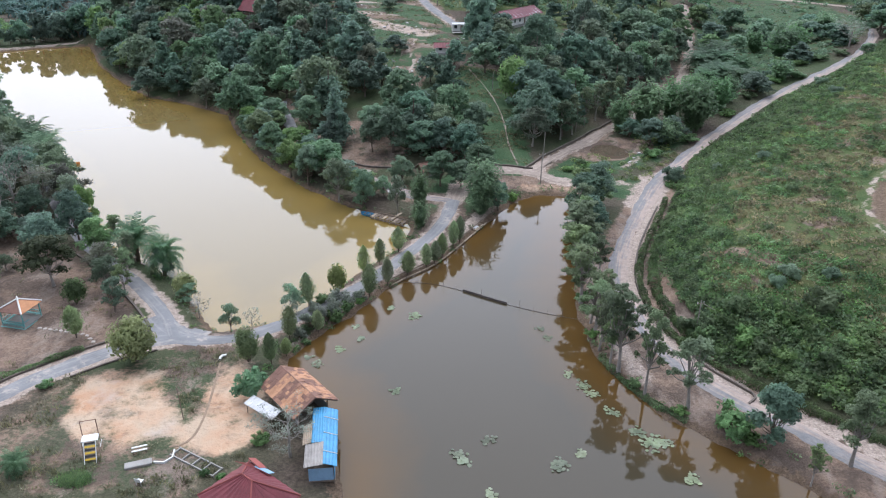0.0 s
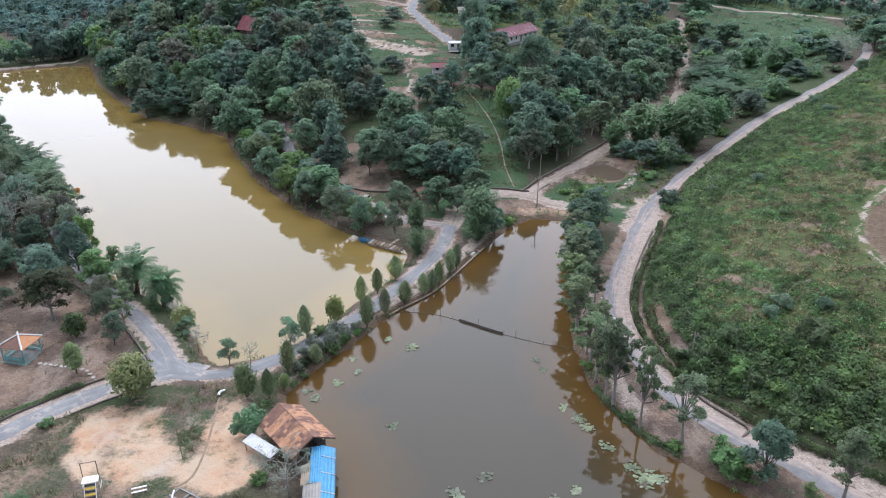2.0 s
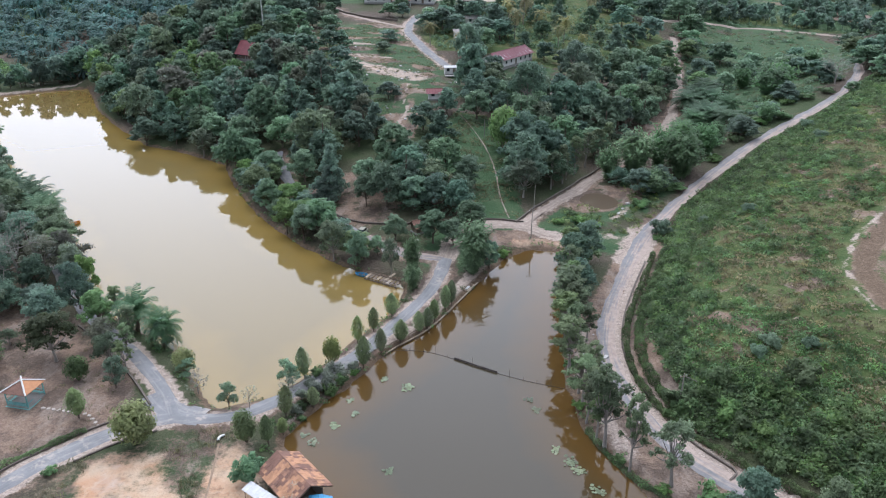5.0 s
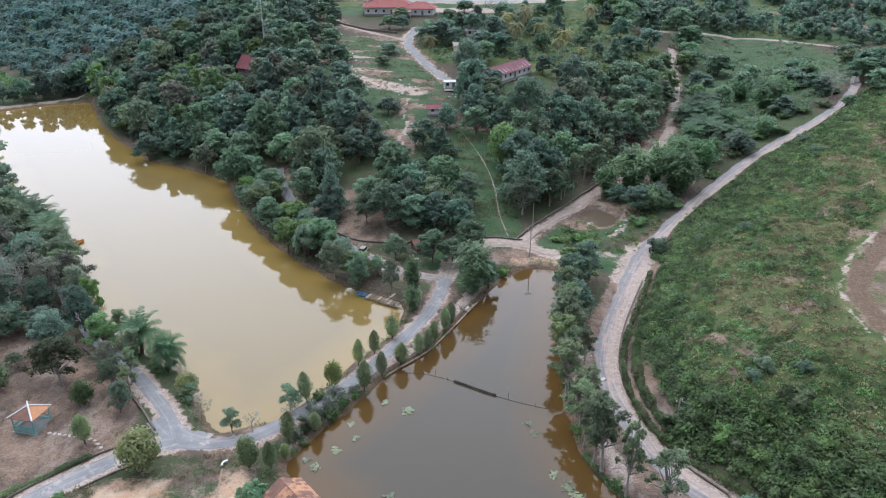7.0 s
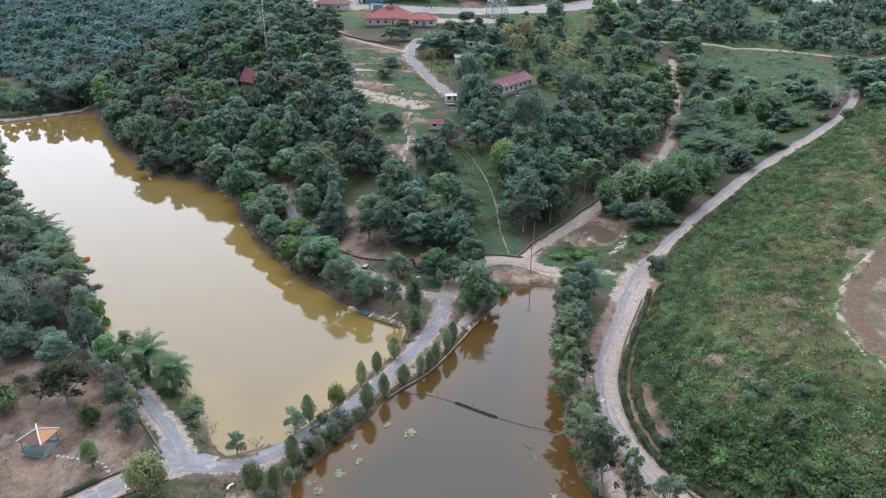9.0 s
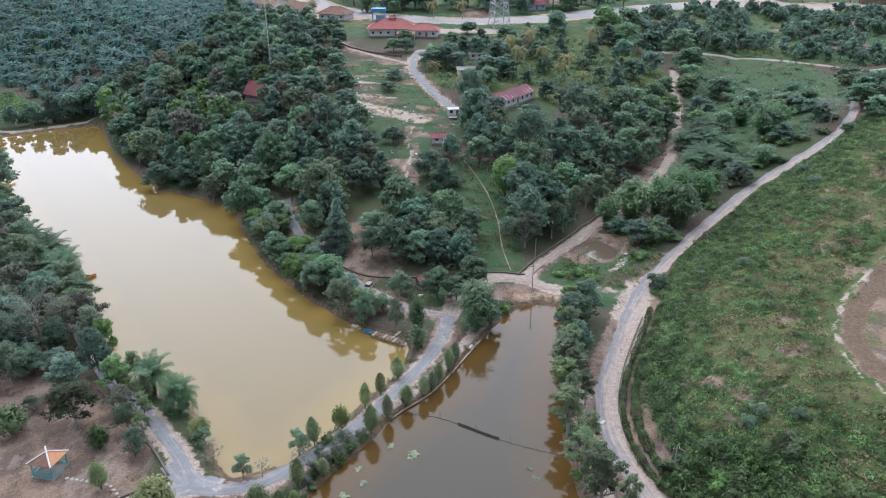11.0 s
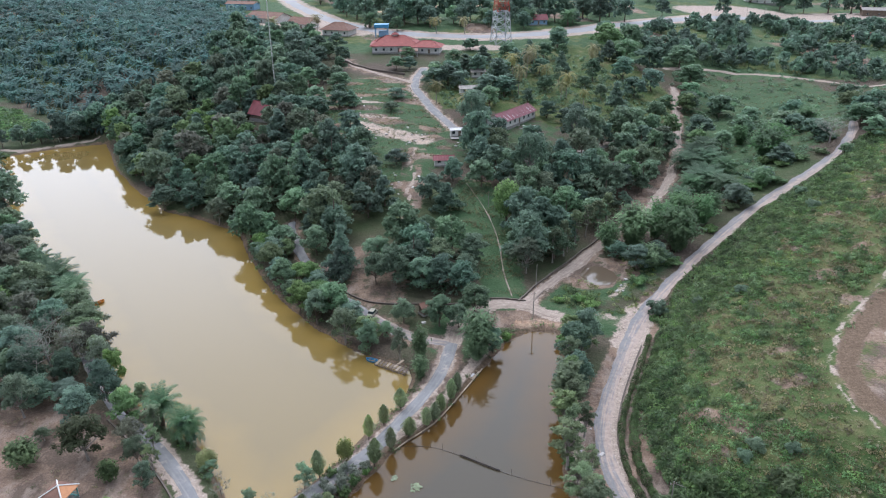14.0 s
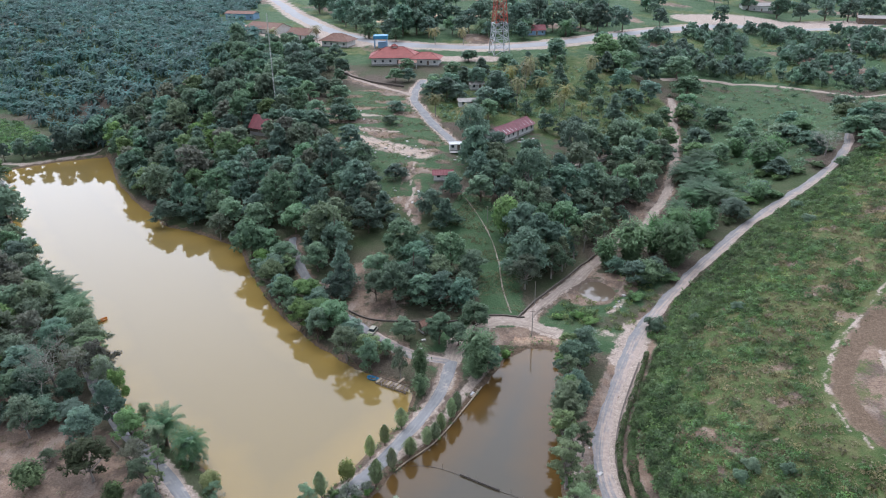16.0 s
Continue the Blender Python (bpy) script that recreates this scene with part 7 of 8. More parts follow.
def opening(parent, name, x, y, z, wide, high, turn, frame_mat=None, door=False):
    """A window or door set into a wall: frame, pane, sill."""
    b = bmesh.new()
    f = 0.07
    for sx in (-1, 1):
        block(b, f, 0.10, high, (sx * (wide / 2 - f / 2), 0, 0), bevel=0.005)
    for zz in (0, high - f):
        block(b, wide - 2 * f - 0.004, 0.10, f, (0, 0, zz), bevel=0.005)
    w = put(name, b, frame_mat or WHITE_PAINT, parent)
    w.location, w.rotation_euler = (x, y, z), (0, 0, radians(turn))
    put("door_leaf" if door else "pane", block(bmesh.new(), wide - 2 * f - 0.01, 0.04, high - 2 * f - 0.01, (0, 0, f + 0.005), bevel=0.004), WOOD if door else GLASS, w)
    if not door:
        put("sill", block(bmesh.new(), wide + 0.1, 0.16, 0.05, (0, 0, -0.055), bevel=0.005), CONCRETE, w)
    return w


def walls(parent, lx, ly, high, mat, windows=2, doors=1, thick=0.15, front=-1):
    """Four walls; openings cut through the two long ones as gaps between piers."""
    for side in (-1, 1):
        y = side * (ly / 2 - thick / 2)
        n = windows + (doors if side == front else 0)
        b = bmesh.new()
        pitch = lx / max(1, n)
        ow, oh, sill = min(1.1, pitch * 0.55), 1.1, 0.95
        if n == 0:
            block(b, lx, thick, high, (0, y, 0), bevel=0.01)
        else:
            x0 = -lx / 2
            for i in range(n):
                cx = -lx / 2 + pitch * (i + 0.5)
                is_door = side == front and i == n // 2 and doors
                block(b, cx - ow / 2 - x0, thick, high, ((cx - ow / 2 + x0) / 2, y, 0), bevel=0.005)
                x0 = cx + ow / 2
                top = 2.05 if is_door else sill + oh
                block(b, ow, thick, high - top, (cx, y, top), bevel=0.005)
                if not is_door:
                    block(b, ow, thick, sill, (cx, y, 0), bevel=0.005)
                opening(parent, "door" if is_door else "window", cx, y, 0.0 if is_door else sill, ow - 0.01, (2.05 if is_door else oh) - 0.01, 0, None, bool(is_door))
            block(b, lx / 2 - x0, thick, high, ((lx / 2 + x0) / 2, y, 0), bevel=0.005)
        put("wall", b, mat, parent)
    for side in (-1, 1):
        put("wall", block(bmesh.new(), thick, ly - 2 * thick - 0.01, high, (side * (lx / 2 - thick / 2), 0, 0), bevel=0.01), mat, parent)


def gable(parent, lx, ly, eave, ridge, over, mat, ribs=12, tile=0, rng=None, trim=None, fill_mat=None):
    """A pitched roof with its ridge along x: two slopes, ridge cap, gable ends, barge boards."""
    X, Y = lx / 2 + over, ly / 2 + over
    low = eave - (ridge - eave) * over / (ly / 2)
    for s in (-1, 1):
        c = [(-X * s * -1, s * Y, low), (X * s * -1, s * Y, low), (X * s * -1, 0, ridge), (-X * s * -1, 0, ridge)]
        b = bmesh.new()
        if tile:
            slab(b, c, 0.05)
            tiles(b, *c, tile, max(4, tile // 3), 0.05, rng, 0.02)
        else:
            ribbed(b, *c, ribs)
        put("roof_slope", b, mat, parent)
    put("ridge_cap", rod(bmesh.new(), (-X, 0, ridge + 0.02), (X, 0, ridge + 0.02), 0.09, 6), trim or mat, parent)
    for s in (-1, 1):
        b = bmesh.new()
        g = [(s * lx / 2, -ly / 2, eave), (s * lx / 2, ly / 2, eave), (s * lx / 2, 0, ridge - 0.06)]
        o = [(p[0] - s * 0.1, p[1], p[2]) for p in g]
        t, u = [b.verts.new(p) for p in g], [b.verts.new(p) for p in o]
        b.faces.new(t)
        b.faces.new(u[::-1])
        for k in range(3):
            b.faces.new([t[k], u[k], u[(k + 1) % 3], t[(k + 1) % 3]])
        put("gable_end", b, fill_mat or WHITE_WALL, parent)
        for q in (-1, 1):
            put("barge_board", rod(bmesh.new(), (s * X, q * Y, low), (s * X, 0, ridge), 0.05, 4), trim or WOOD, parent)


def hip(parent, lx, ly, eave, ridge, over, mat, trim, ribs=10):
    """A hipped roof, ridge along x, with pale hip lines."""
    X, Y = lx / 2 + over, ly / 2 + over
    r = max(0.05, X - Y)
    low = eave - 0.15
    A, B, C, D, E, F_ = (-X, -Y, low), (X, -Y, low), (X, Y, low), (-X, Y, low), (-r, 0, ridge), (r, 0, ridge)
    for q in ((A, B, F_, E), (C, D, E, F_)):
        put("roof_slope", ribbed(bmesh.new(), *q, ribs), mat, parent)
    for p, q, t in ((B, C, F_), (D, A, E)):
        put("roof_slope", ribbed(bmesh.new(), p, q, t, t, max(3, ribs // 2)), mat, parent)
    for p, q in ((A, E), (D, E), (B, F_), (C, F_), (E, F_)):
        put("ridge_cap", rod(bmesh.new(), (p[0], p[1], p[2] + 0.04), (q[0], q[1], q[2] + 0.06), 0.07, 5), trim, parent)
    b = bmesh.new()
    for p, q in ((A, B), (B, C), (C, D), (D, A)):
        rod(b, (p[0], p[1], p[2] - 0.08), (q[0], q[1], q[2] - 0.08), 0.05, 4)
    put("fascia", b, trim, parent)


def simple_house(name, x, y, turn, lx, ly, high, rise, wall_mat, roof_mat, label, windows=3, roof="gable", trim=None, group="", over=0.6):
    h = thing(name, x, y, turn, label, "house", group)
    base = min(height(x + dx * lx / 2, y + dy * ly / 2) for dx in (-1, 1) for dy in (-1, 1))
    drop = h.location.z - base
    put("plinth", block(bmesh.new(), lx + 0.3, ly + 0.3, drop + 0.3, (0, 0, -drop - 0.05)), CONCRETE, h)
    body = new("body")
    body.parent = h
    body.location.z = 0.25
    walls(h, lx, ly, high, wall_mat, windows)
    bpy.data.objects.remove(body)
    (gable if roof == "gable" else hip)(h, lx, ly, high, high + rise, over, roof_mat, *((max(8, int(lx * 1.6)),) if roof == "gable" else (trim or WHITE_PAINT, max(8, int(lx * 1.2)))))
    return h


# ---- the yard by the pond ----
# hut on the water's edge under a patched tile roof
hut = thing("pond_hut", -19.5, 69.2, -47, "pond-side hut under a sagging patched orange and brown tile roof", "hut")
put("floor", block(bmesh.new(), 6.4, 4.0, 0.2, (0, 0, -0.1)), WOOD, hut)
for px_ in (-3.0, 0, 3.0):
    for py_ in (-1.8, 1.8):
        put("post", rod(bmesh.new(), (px_, py_, -1.6), (px_, py_, 2.2), 0.08), WOOD, hut)
for s, n in ((-1, "wall"), (1, "wall")):
    put(n, block(bmesh.new(), 5.8, 0.06, 1.5, (0, s * 1.75, 0.1)), GREY_SHEET, hut)
put("wall", block(bmesh.new(), 0.06, 3.3, 1.9, (-2.9, 0, 0.1)), GREY_SHEET, hut)
roof_rng = random.Random(3)
TILE_MESHES = []
for m_ in (BROWN_TILE, CLAY_TILE, RUST):
    tb = block(bmesh.new(), 0.43, 0.50, 0.05, (0, 0, 0), bevel=0.015)
    tm = bpy.data.meshes.new("roof_tile")
    tb.to_mesh(tm)
    tb.free()
    tm.materials.append(m_)
    TILE_MESHES.append(tm)
for s in (-1, 1):
    c = [(3.8 * s, s * 2.7, 1.95), (-3.8 * s, s * 2.7, 1.95), (-3.8 * s, 0, 3.5), (3.8 * s, 0, 3.5)]
    put("roof_slope", slab(bmesh.new(), c, 0.06), WOOD, hut)
    a_, b_, c_, d_ = (Vector(v) for v in c)
    nrm = (b_ - a_).cross(d_ - a_).normalized()
    along, slope = (b_ - a_) / 18, (d_ - a_) / 7
    for j in range(7):
        for i in range(18):
            at = a_ + along * (i + 0.5) + slope * (j + 0.52) + nrm * roof_rng.uniform(0.06, 0.12)
            tile = new("roof_tile", TILE_MESHES[roof_rng.choice((1, 1, 1, 1, 0) if (i if s < 0 else 17 - i) + roof_rng.choice((0, 0, 1)) in (4, 5, 6, 7, 11, 12, 13, 14) else (2, 2, 0, 2, 1))])
            tile.parent = hut
            ax, ay = along.normalized(), slope.normalized()
            m = Matrix((ax, ay, nrm)).transposed().to_4x4()
            m.translation = at
            tile.matrix_local = m @ pose(0, 0, 0, roof_rng.uniform(-5, -2), roof_rng.uniform(-2, 2), roof_rng.uniform(-3, 3))
put("ridge_cap", rod(bmesh.new(), (-3.85, 0, 3.56), (3.85, 0, 3.56), 0.1, 6), RUST, hut)

# low blue-roofed jetty shed beside it
shed = thing("blue_shed", -15.5, 62.3, -80, "long low shed with bright blue roof sheets on the pond edge", "shed", z=0.7)
for px_ in (-4.0, -1.3, 1.3, 4.0):
    for py_ in (-1.2, 1.2):
        put("post", rod(bmesh.new(), (px_, py_, -2.2), (px_, py_, 2.0), 0.07), WOOD, shed)
put("deck", block(bmesh.new(), 8.6, 2.8, 0.15, (0, 0, 0.0)), WOOD, shed)
b = bmesh.new()
ribbed(b, (-4.4, 1.6, 1.95), (-4.4, 0.25, 2.45), (4.4, 0.25, 2.45), (4.4, 1.6, 1.95), 4)
put("roof_slope", b, BLUE_SHEET, shed, "bright blue roof sheet")
b = bmesh.new()
ribbed(b, (-4.4, 0.24, 2.46), (-4.4, -1.0, 2.36), (1.2, -1.0, 2.36), (1.2, 0.24, 2.46), 5)
put("roof_slope", b, BLUE_SHEET, shed)
b = bmesh.new()
ribbed(b, (1.21, 0.24, 2.46), (1.21, -1.6, 2.2), (4.6, -1.6, 2.2), (4.6, 0.24, 2.46), 6)
put("roof_slope", b, GREY_SHEET, shed, "weathered grey roof sheet")
b = bmesh.new()
ribbed(b, (-1.8, -0.98, 2.43), (-1.8, -1.9, 2.1), (1.2, -1.9, 2.1), (1.2, -0.98, 2.43), 5)
put("roof_slope", b, PLANK, shed, "pale patched roof boards")
for xx in (-2.7, -0.2, 2.6):
    put("batten", rod(bmesh.new(), (xx, 1.62, 2.0), (xx, 0.2, 2.53), 0.05, 5), WHITE_PAINT, shed, "white batten")
put("wall", block(bmesh.new(), 8.4, 0.05, 1.1, (0, 1.3, 0.2)), BLUE_SHEET, shed)
put("wall", block(bmesh.new(), 0.05, 2.4, 1.5, (4.25, 0, 0.2)), BLUE_PALE, shed)
put("wall", block(bmesh.new(), 0.05, 2.4, 1.7, (-4.25, 0, 0.2)), BLUE_SHEET, shed)

# red-roofed pavilion at the lower edge of the yard
house = thing("red_roof_pavilion", -20.0, 52.6, -35, "pavilion under a faded red hipped sheet roof with pale hip lines", "pavilion")
put("floor", block(bmesh.new(), 6.0, 4.6, 0.4, (0, 0, -0.15)), CONCRETE, house)
for sx in (-1, 0, 1):
    for sy in (-1, 1):
        put("post", block(bmesh.new(), 0.16, 0.16, 2.9, (sx * 2.7, sy * 2.0, 0.2)), WHITE_PAINT, house)
for sy in (-1, 1):
    b = bmesh.new()
    for zz in (0.55, 1.0):
        block(b, 5.2, 0.06, 0.08, (0, sy * 2.0, zz), bevel=0.01)
    for k in range(18):
        block(b, 0.04, 0.04, 0.5, (-2.5 + k * 0.294, sy * 2.0, 0.52), bevel=0)
    put("railing", b, WHITE_PAINT, house)
put("wall", block(bmesh.new(), 0.12, 3.8, 2.7, (-2.65, 0, 0.2)), WHITE_WALL, house)
hip(house, 6.0, 4.6, 3.1, 5.0, 0.6, RED_SHEET, RED_TILE, 9)
for x_, y_, t_ in ((-1.2, 2.7, 8), (-2.4, 2.9, -6)):
    put("patch_sheet", block(bmesh.new(), 1.9, 0.9, 0.03, (x_, y_, 3.35), (-32, 0, t_), 0.005), BLUE_PALE if x_ > -2 else RED_TILE, house, "loose sheet laid on the eave")
for k in range(7):
    put("batten", rod(bmesh.new(), (-3.3 + 0.35 * k, 1.2 + 0.1 * k, 4.15), (-2.6 + 0.4 * k, 2.5, 3.42), 0.035, 4), RED_TILE, house)

# lean-to of white sheets
lean = thing("sheet_lean_to", -23.0, 67.3, -34, "low lean-to of white corrugated roof sheets", "lean-to")
put("roof_sheet", ribbed(bmesh.new(), (-2.3, -0.8, 1.3), (2.3, -0.8, 1.3), (2.3, 0.6, 1.6), (-2.3, 0.6, 1.6), 9, 0.06), WHITE_SHEET, lean)
for sx in (-1, 1):
    for sy in (-0.6, 0.45):
        put("post", rod(bmesh.new(), (sx * 2.0, sy, -0.2), (sx * 2.0, sy, 1.3), 0.05), WOOD, lean)

# six-sided look-out shelter in the western park
gz = thing("gazebo", -60.4, 84.8, -9, "open gazebo with teal rails and white-ridged faded tent roof", "gazebo")
put("floor", block(bmesh.new(), 3.4, 3.4, 0.25, (0, 0, -0.05)), CONCRETE, gz)
put("skirt", block(bmesh.new(), 3.7, 3.7, 0.12, (0, 0, -0.07)), TEAL, gz)
for sx in (-1, 1):
    for sy in (-1, 1):
        put("post", block(bmesh.new(), 0.14, 0.14, 2.3, (sx * 1.6, sy * 1.6, 0.2)), TEAL, gz)
for k in range(4):
    b = bmesh.new()
    r_ = Matrix.Rotation(k * math.pi / 2, 4, "Z")
    if k != 3:
        block(b, 3.2, 0.08, 0.10, (0, 1.7, 0.85), bevel=0.01)
        block(b, 3.2, 0.35, 0.07, (0, 1.55, 0.45), bevel=0.01)
        for j in range(9):
            block(b, 0.06, 0.05, 0.62, (-1.5 + j * 0.375, 1.7, 0.22), bevel=0)
    else:
        block(b, 1.0, 0.08, 0.10, (-1.1, 1.7, 0.85), bevel=0.01)
        block(b, 1.0, 0.08, 0.10, (1.1, 1.7, 0.85), bevel=0.01)
    bmesh.ops.transform(b, matrix=r_, verts=b.verts)
    put("railing", b, TEAL, gz)
apex = Vector((0, 0, 3.35))
for k in range(4):
    c0 = Matrix.Rotation(k * math.pi / 2, 4, "Z") @ Vector((1.95, 1.95, 2.35))
    c1 = Matrix.Rotation((k + 1) * math.pi / 2, 4, "Z") @ Vector((1.95, 1.95, 2.35))
    put("roof_panel", slab(bmesh.new(), (c0, c1, apex), 0.06), ORANGE_BOARD if k == 3 else RUST, gz)
    put("hip_board", rod(bmesh.new(), c0 + Vector((0, 0, 0.05)), apex + Vector((0, 0, 0.08)), 0.11, 4), WHITE_PAINT, gz, "white hip board")
# stepping stones from the gazebo down to the road
for k in range(13):
    u = k / 12
    x_, y_ = -57.2 + 9.3 * u, 83.2 - 1.4 * u - 2.0 * max(0, u - 0.72) / 0.28
    b = bmesh.new()
    bmesh.ops.create_cone(b, cap_ends=True, segments=7, radius1=0.34, radius2=0.29, depth=0.12, matrix=Matrix.Diagonal((1, 0.75, 1, 1)))
    ob = put("stepping_stone", b, STONE, None)
    ob.location, ob.rotation_euler = (x_, y_, height(x_, y_) + 0.04), (0, 0, k * 1.3)
    tagged(ob, "pale flat stepping stone on brown earth", "stone", "stepping stones")

# the yard's bits and pieces
lad = thing("concrete_bed_frame", -27.8, 59.7, -27, "row of low concrete planting beds in a ladder frame", "planter")
for s in (-1, 1):
    put("kerb", block(bmesh.new(), 6.2, 0.14, 0.25, (0, s * 0.62, -0.05)), CONCRETE, lad)
for k in range(5):
    put("cross_bar", block(bmesh.new(), 0.14, 1.08, 0.23, (-2.9 + k * 1.45, 0, -0.05)), CONCRETE, lad)
bench = thing("stone_platform", -33.4, 58.9, 24, "cracked grey stone slab platform on grass", "platform")
put("slab", block(bmesh.new(), 2.6, 0.9, 0.35, (0, 0, -0.1), bevel=0.05), CONCRETE, bench)
seat = thing("plank_bench", -34.0, 60.7, 24, "bench of two white planks", "bench")
for yy, zz in ((-0.2, 0.45), (0.35, 0.5)):
    put("plank", block(bmesh.new(), 1.5, 0.22, 0.06, (0, yy, zz)), WHITE_PAINT, seat)
for sx in (-0.6, 0.6):
    put("leg", block(bmesh.new(), 0.08, 0.7, 0.46, (sx, 0.08, -0.02)), WOOD, seat)
chair = thing("garden_chair", -32.1, 56.3, 170, "small white garden chair on worn grass", "chair")
put("seat", block(bmesh.new(), 0.6, 0.5, 0.06, (0, 0, 0.4)), WHITE_PAINT, chair)
put("backrest", block(bmesh.new(), 0.6, 0.06, 0.5, (0, 0.25, 0.45), (-10, 0, 0)), WHITE_PAINT, chair)
for sx in (-0.25, 0.25):
    for sy in (-0.2, 0.2):
        put("leg", rod(bmesh.new(), (sx, sy, -0.03), (sx, sy, 0.4), 0.025), WHITE_PAINT, chair)
tower = thing("play_tower", -38.9, 60.6, 20, "old playground tower with yellow and black striped ladder boards", "play tower")
for sx in (-0.75, 0.75):
    for sy in (-0.5, 0.5):
        put("leg", rod(bmesh.new(), (sx * 1.15, sy * 1.5, -0.1), (sx, sy, 1.7), 0.05), PLANK, tower)
    put("upright", rod(bmesh.new(), (sx, 0.5, 1.7), (sx, 0.55, 3.5), 0.045), RUST, tower)
put("top_rail", rod(bmesh.new(), (-0.75, 0.55, 3.45), (0.75, 0.55, 3.45), 0.04), RUST, tower)
put("platform", block(bmesh.new(), 1.6, 1.1, 0.08, (0, 0, 1.65)), WHITE_PAINT, tower)
for k in range(6):
    put("striped_board", block(bmesh.new(), 1.0, 0.2, 0.05, (0, -0.65 - 0.2 * k, 1.5 - 0.24 * k), (40, 0, 0)), YELLOW if k % 2 else BLACK, tower)
for sx in (-0.55, 0.55):
    put("stringer", rod(bmesh.new(), (sx, -0.5, 1.68), (sx, -2.0, -0.05), 0.045), WHITE_PAINT, tower)
    put("side_rail", rod(bmesh.new(), (sx * 1.6, -0.5, 0.8), (sx * 1.6, 0.7, 0.8), 0.035), WHITE_PAINT, tower)
pole = thing("dead_pole", -31.5, 66.1, 0, "thin leaning bare pole standing in the yard", "pole")
put("shaft", rod(bmesh.new(), (0, 0, -0.2), (-0.25, 0.1, 4.2), 0.06, 6, 0.035), WOOD, pole)
put("spike", rod(bmesh.new(), (-0.15, 0.06, 2.7), (0.4, 0.1, 3.0), 0.02, 4), WOOD, pole)
drum = thing("white_pipe", -31.3, 78.2, 70, "bent white concrete pipe at the roadside", "pipe")
b = bmesh.new()
v_, f_ = tube([(-0.6, -0.15, 0.15), (-0.2, 0.05, 0.2), (0.2, 0.05, 0.2), (0.6, -0.2, 0.12)], [0.17] * 4, 8)
ob = new("pipe_bend", mesh_of("pipe_bend", v_, f_, [WHITE_PAINT], True))
ob.parent = drum
b.free()


def kerb_line(name, line, wide, high, mat, label, lift=0.0, step=0.8, category="kerb"):
    """A low kerb following the ground."""
    c = resample(line, step)
    t = np.gradient(c, axis=0)
    t /= np.linalg.norm(t, axis=1)[:, None]
    n = np.stack([t[:, 1], -t[:, 0]], -1)
    z = land(c[:, 0], c[:, 1])
    r = np.random.RandomState(len(c))
    j = r.normal(0, 0.02, len(c))
    prof = ((-0.5, -0.15), (-0.45, high), (0.45, high), (0.5, -0.15))
    v = np.stack([np.concatenate([c + n * (wide * p)[:, None] if np.ndim(p) else c + n * wide * p, (z + q + lift + j)[:, None]], 1) for p, q in prof], 1)
    k = np.arange(len(c) * 4).reshape(len(c), 4)
    f = np.concatenate([np.stack([k[:-1, i], k[:-1, i + 1], k[1:, i + 1], k[1:, i]], -1) for i in range(3)])
    return tagged(new(name, mesh_of(name, v.reshape(-1, 3), f, [mat])), label, category, kind="structure")


def beside(line, off):
    c = resample(line, 1.5)
    t = np.gradient(c, axis=0)
    t /= np.linalg.norm(t, axis=1)[:, None]
    return [tuple(p) for p in c + np.stack([t[:, 1], -t[:, 0]], -1) * off]


kerb_line("kerb_west_upper", beside(ROAD_WEST[1:7], -2.4), 0.25, 0.25, KERB, "dark mossy kerb along the upper side of the road")
kerb_line("kerb_west_lower", beside(ROAD_WEST[2:7], 2.5)[4:], 0.25, 0.18, KERB, "dark broken kerb along the yard side of the road")
kerb_line("kerb_lakeside", beside(ROAD_SHORE[1:6], -2.5), 0.3, 0.35, KERB, "dark stone kerb on the uphill side of the lane")
kerb_line("kerb_valley", beside(TRACK_VALLEY[:5], -2.0), 0.35, 0.4, KERB, "dark concrete gutter wall along the dirt track")
kerb_line("kerb_north", [(10, 149.3), (2, 149.2), (-6, 145), (-12, 145.5), (-20, 145.5), (-26, 147.5), (-33, 154)], 0.3, 0.35, KERB, "dark low retaining wall under the wooded slope")
kerb_line("kerb_hedge", beside(ROAD_EAST[5:15], -0.0)[:1] + beside(ROAD_EAST[5:14], 2.0), 0.25, 0.3, KERB, "dark earth kerb under the hedge of the eastern road")
kerb_line("kerb_yard", [(-31.2, 77.3), (-30.6, 74), (-30, 70.5), (-29.4, 66.5), (-29.4, 63.4), (-30.3, 62), (-31.4, 61.8)], 0.28, 0.04, EARTH_RIM, "curved brown earth rim across the sandy yard")
kerb_line("kerb_white", [(-32, 59.3), (-30.9, 59.2), (-30.3, 59.9), (-30.6, 61.2)], 0.16, 0.22, WHITE_PAINT, "curved white painted kerb on the grass")
kerb_line("wall_hill", [(22, 229.2), (28, 232.5), (36, 239.5), (44, 247.6)], 0.4, 0.7, CONCRETE, "long pale retaining wall among trees")
kerb_line("wall_meadow", [(-62, 326), (-52, 314), (-42, 307), (-33, 303)], 0.4, 0.8, KERB, "dark retaining wall below the house on the hill")

# ---- on the water ----
net = thing("fish_net_fence", 0, 0, 0, "sagging net fence on thin stakes across the pond", "net", z=0.0)
NET_LINE = [(-12.4, 101.2), (-7.6, 101.6), (-2.8, 99.7), (2.6, 96.6), (8, 94.2), (13.6, 92.6)]
nc = resample(NET_LINE, 0.5)
v_, f_ = tube([(x, y, 0.05) for x, y in nc], np.full(len(nc), 0.03), 5)
put_ = new("float_line", mesh_of("float_line", v_, f_, [KERB], True))
put_.parent = net
b = bmesh.new()
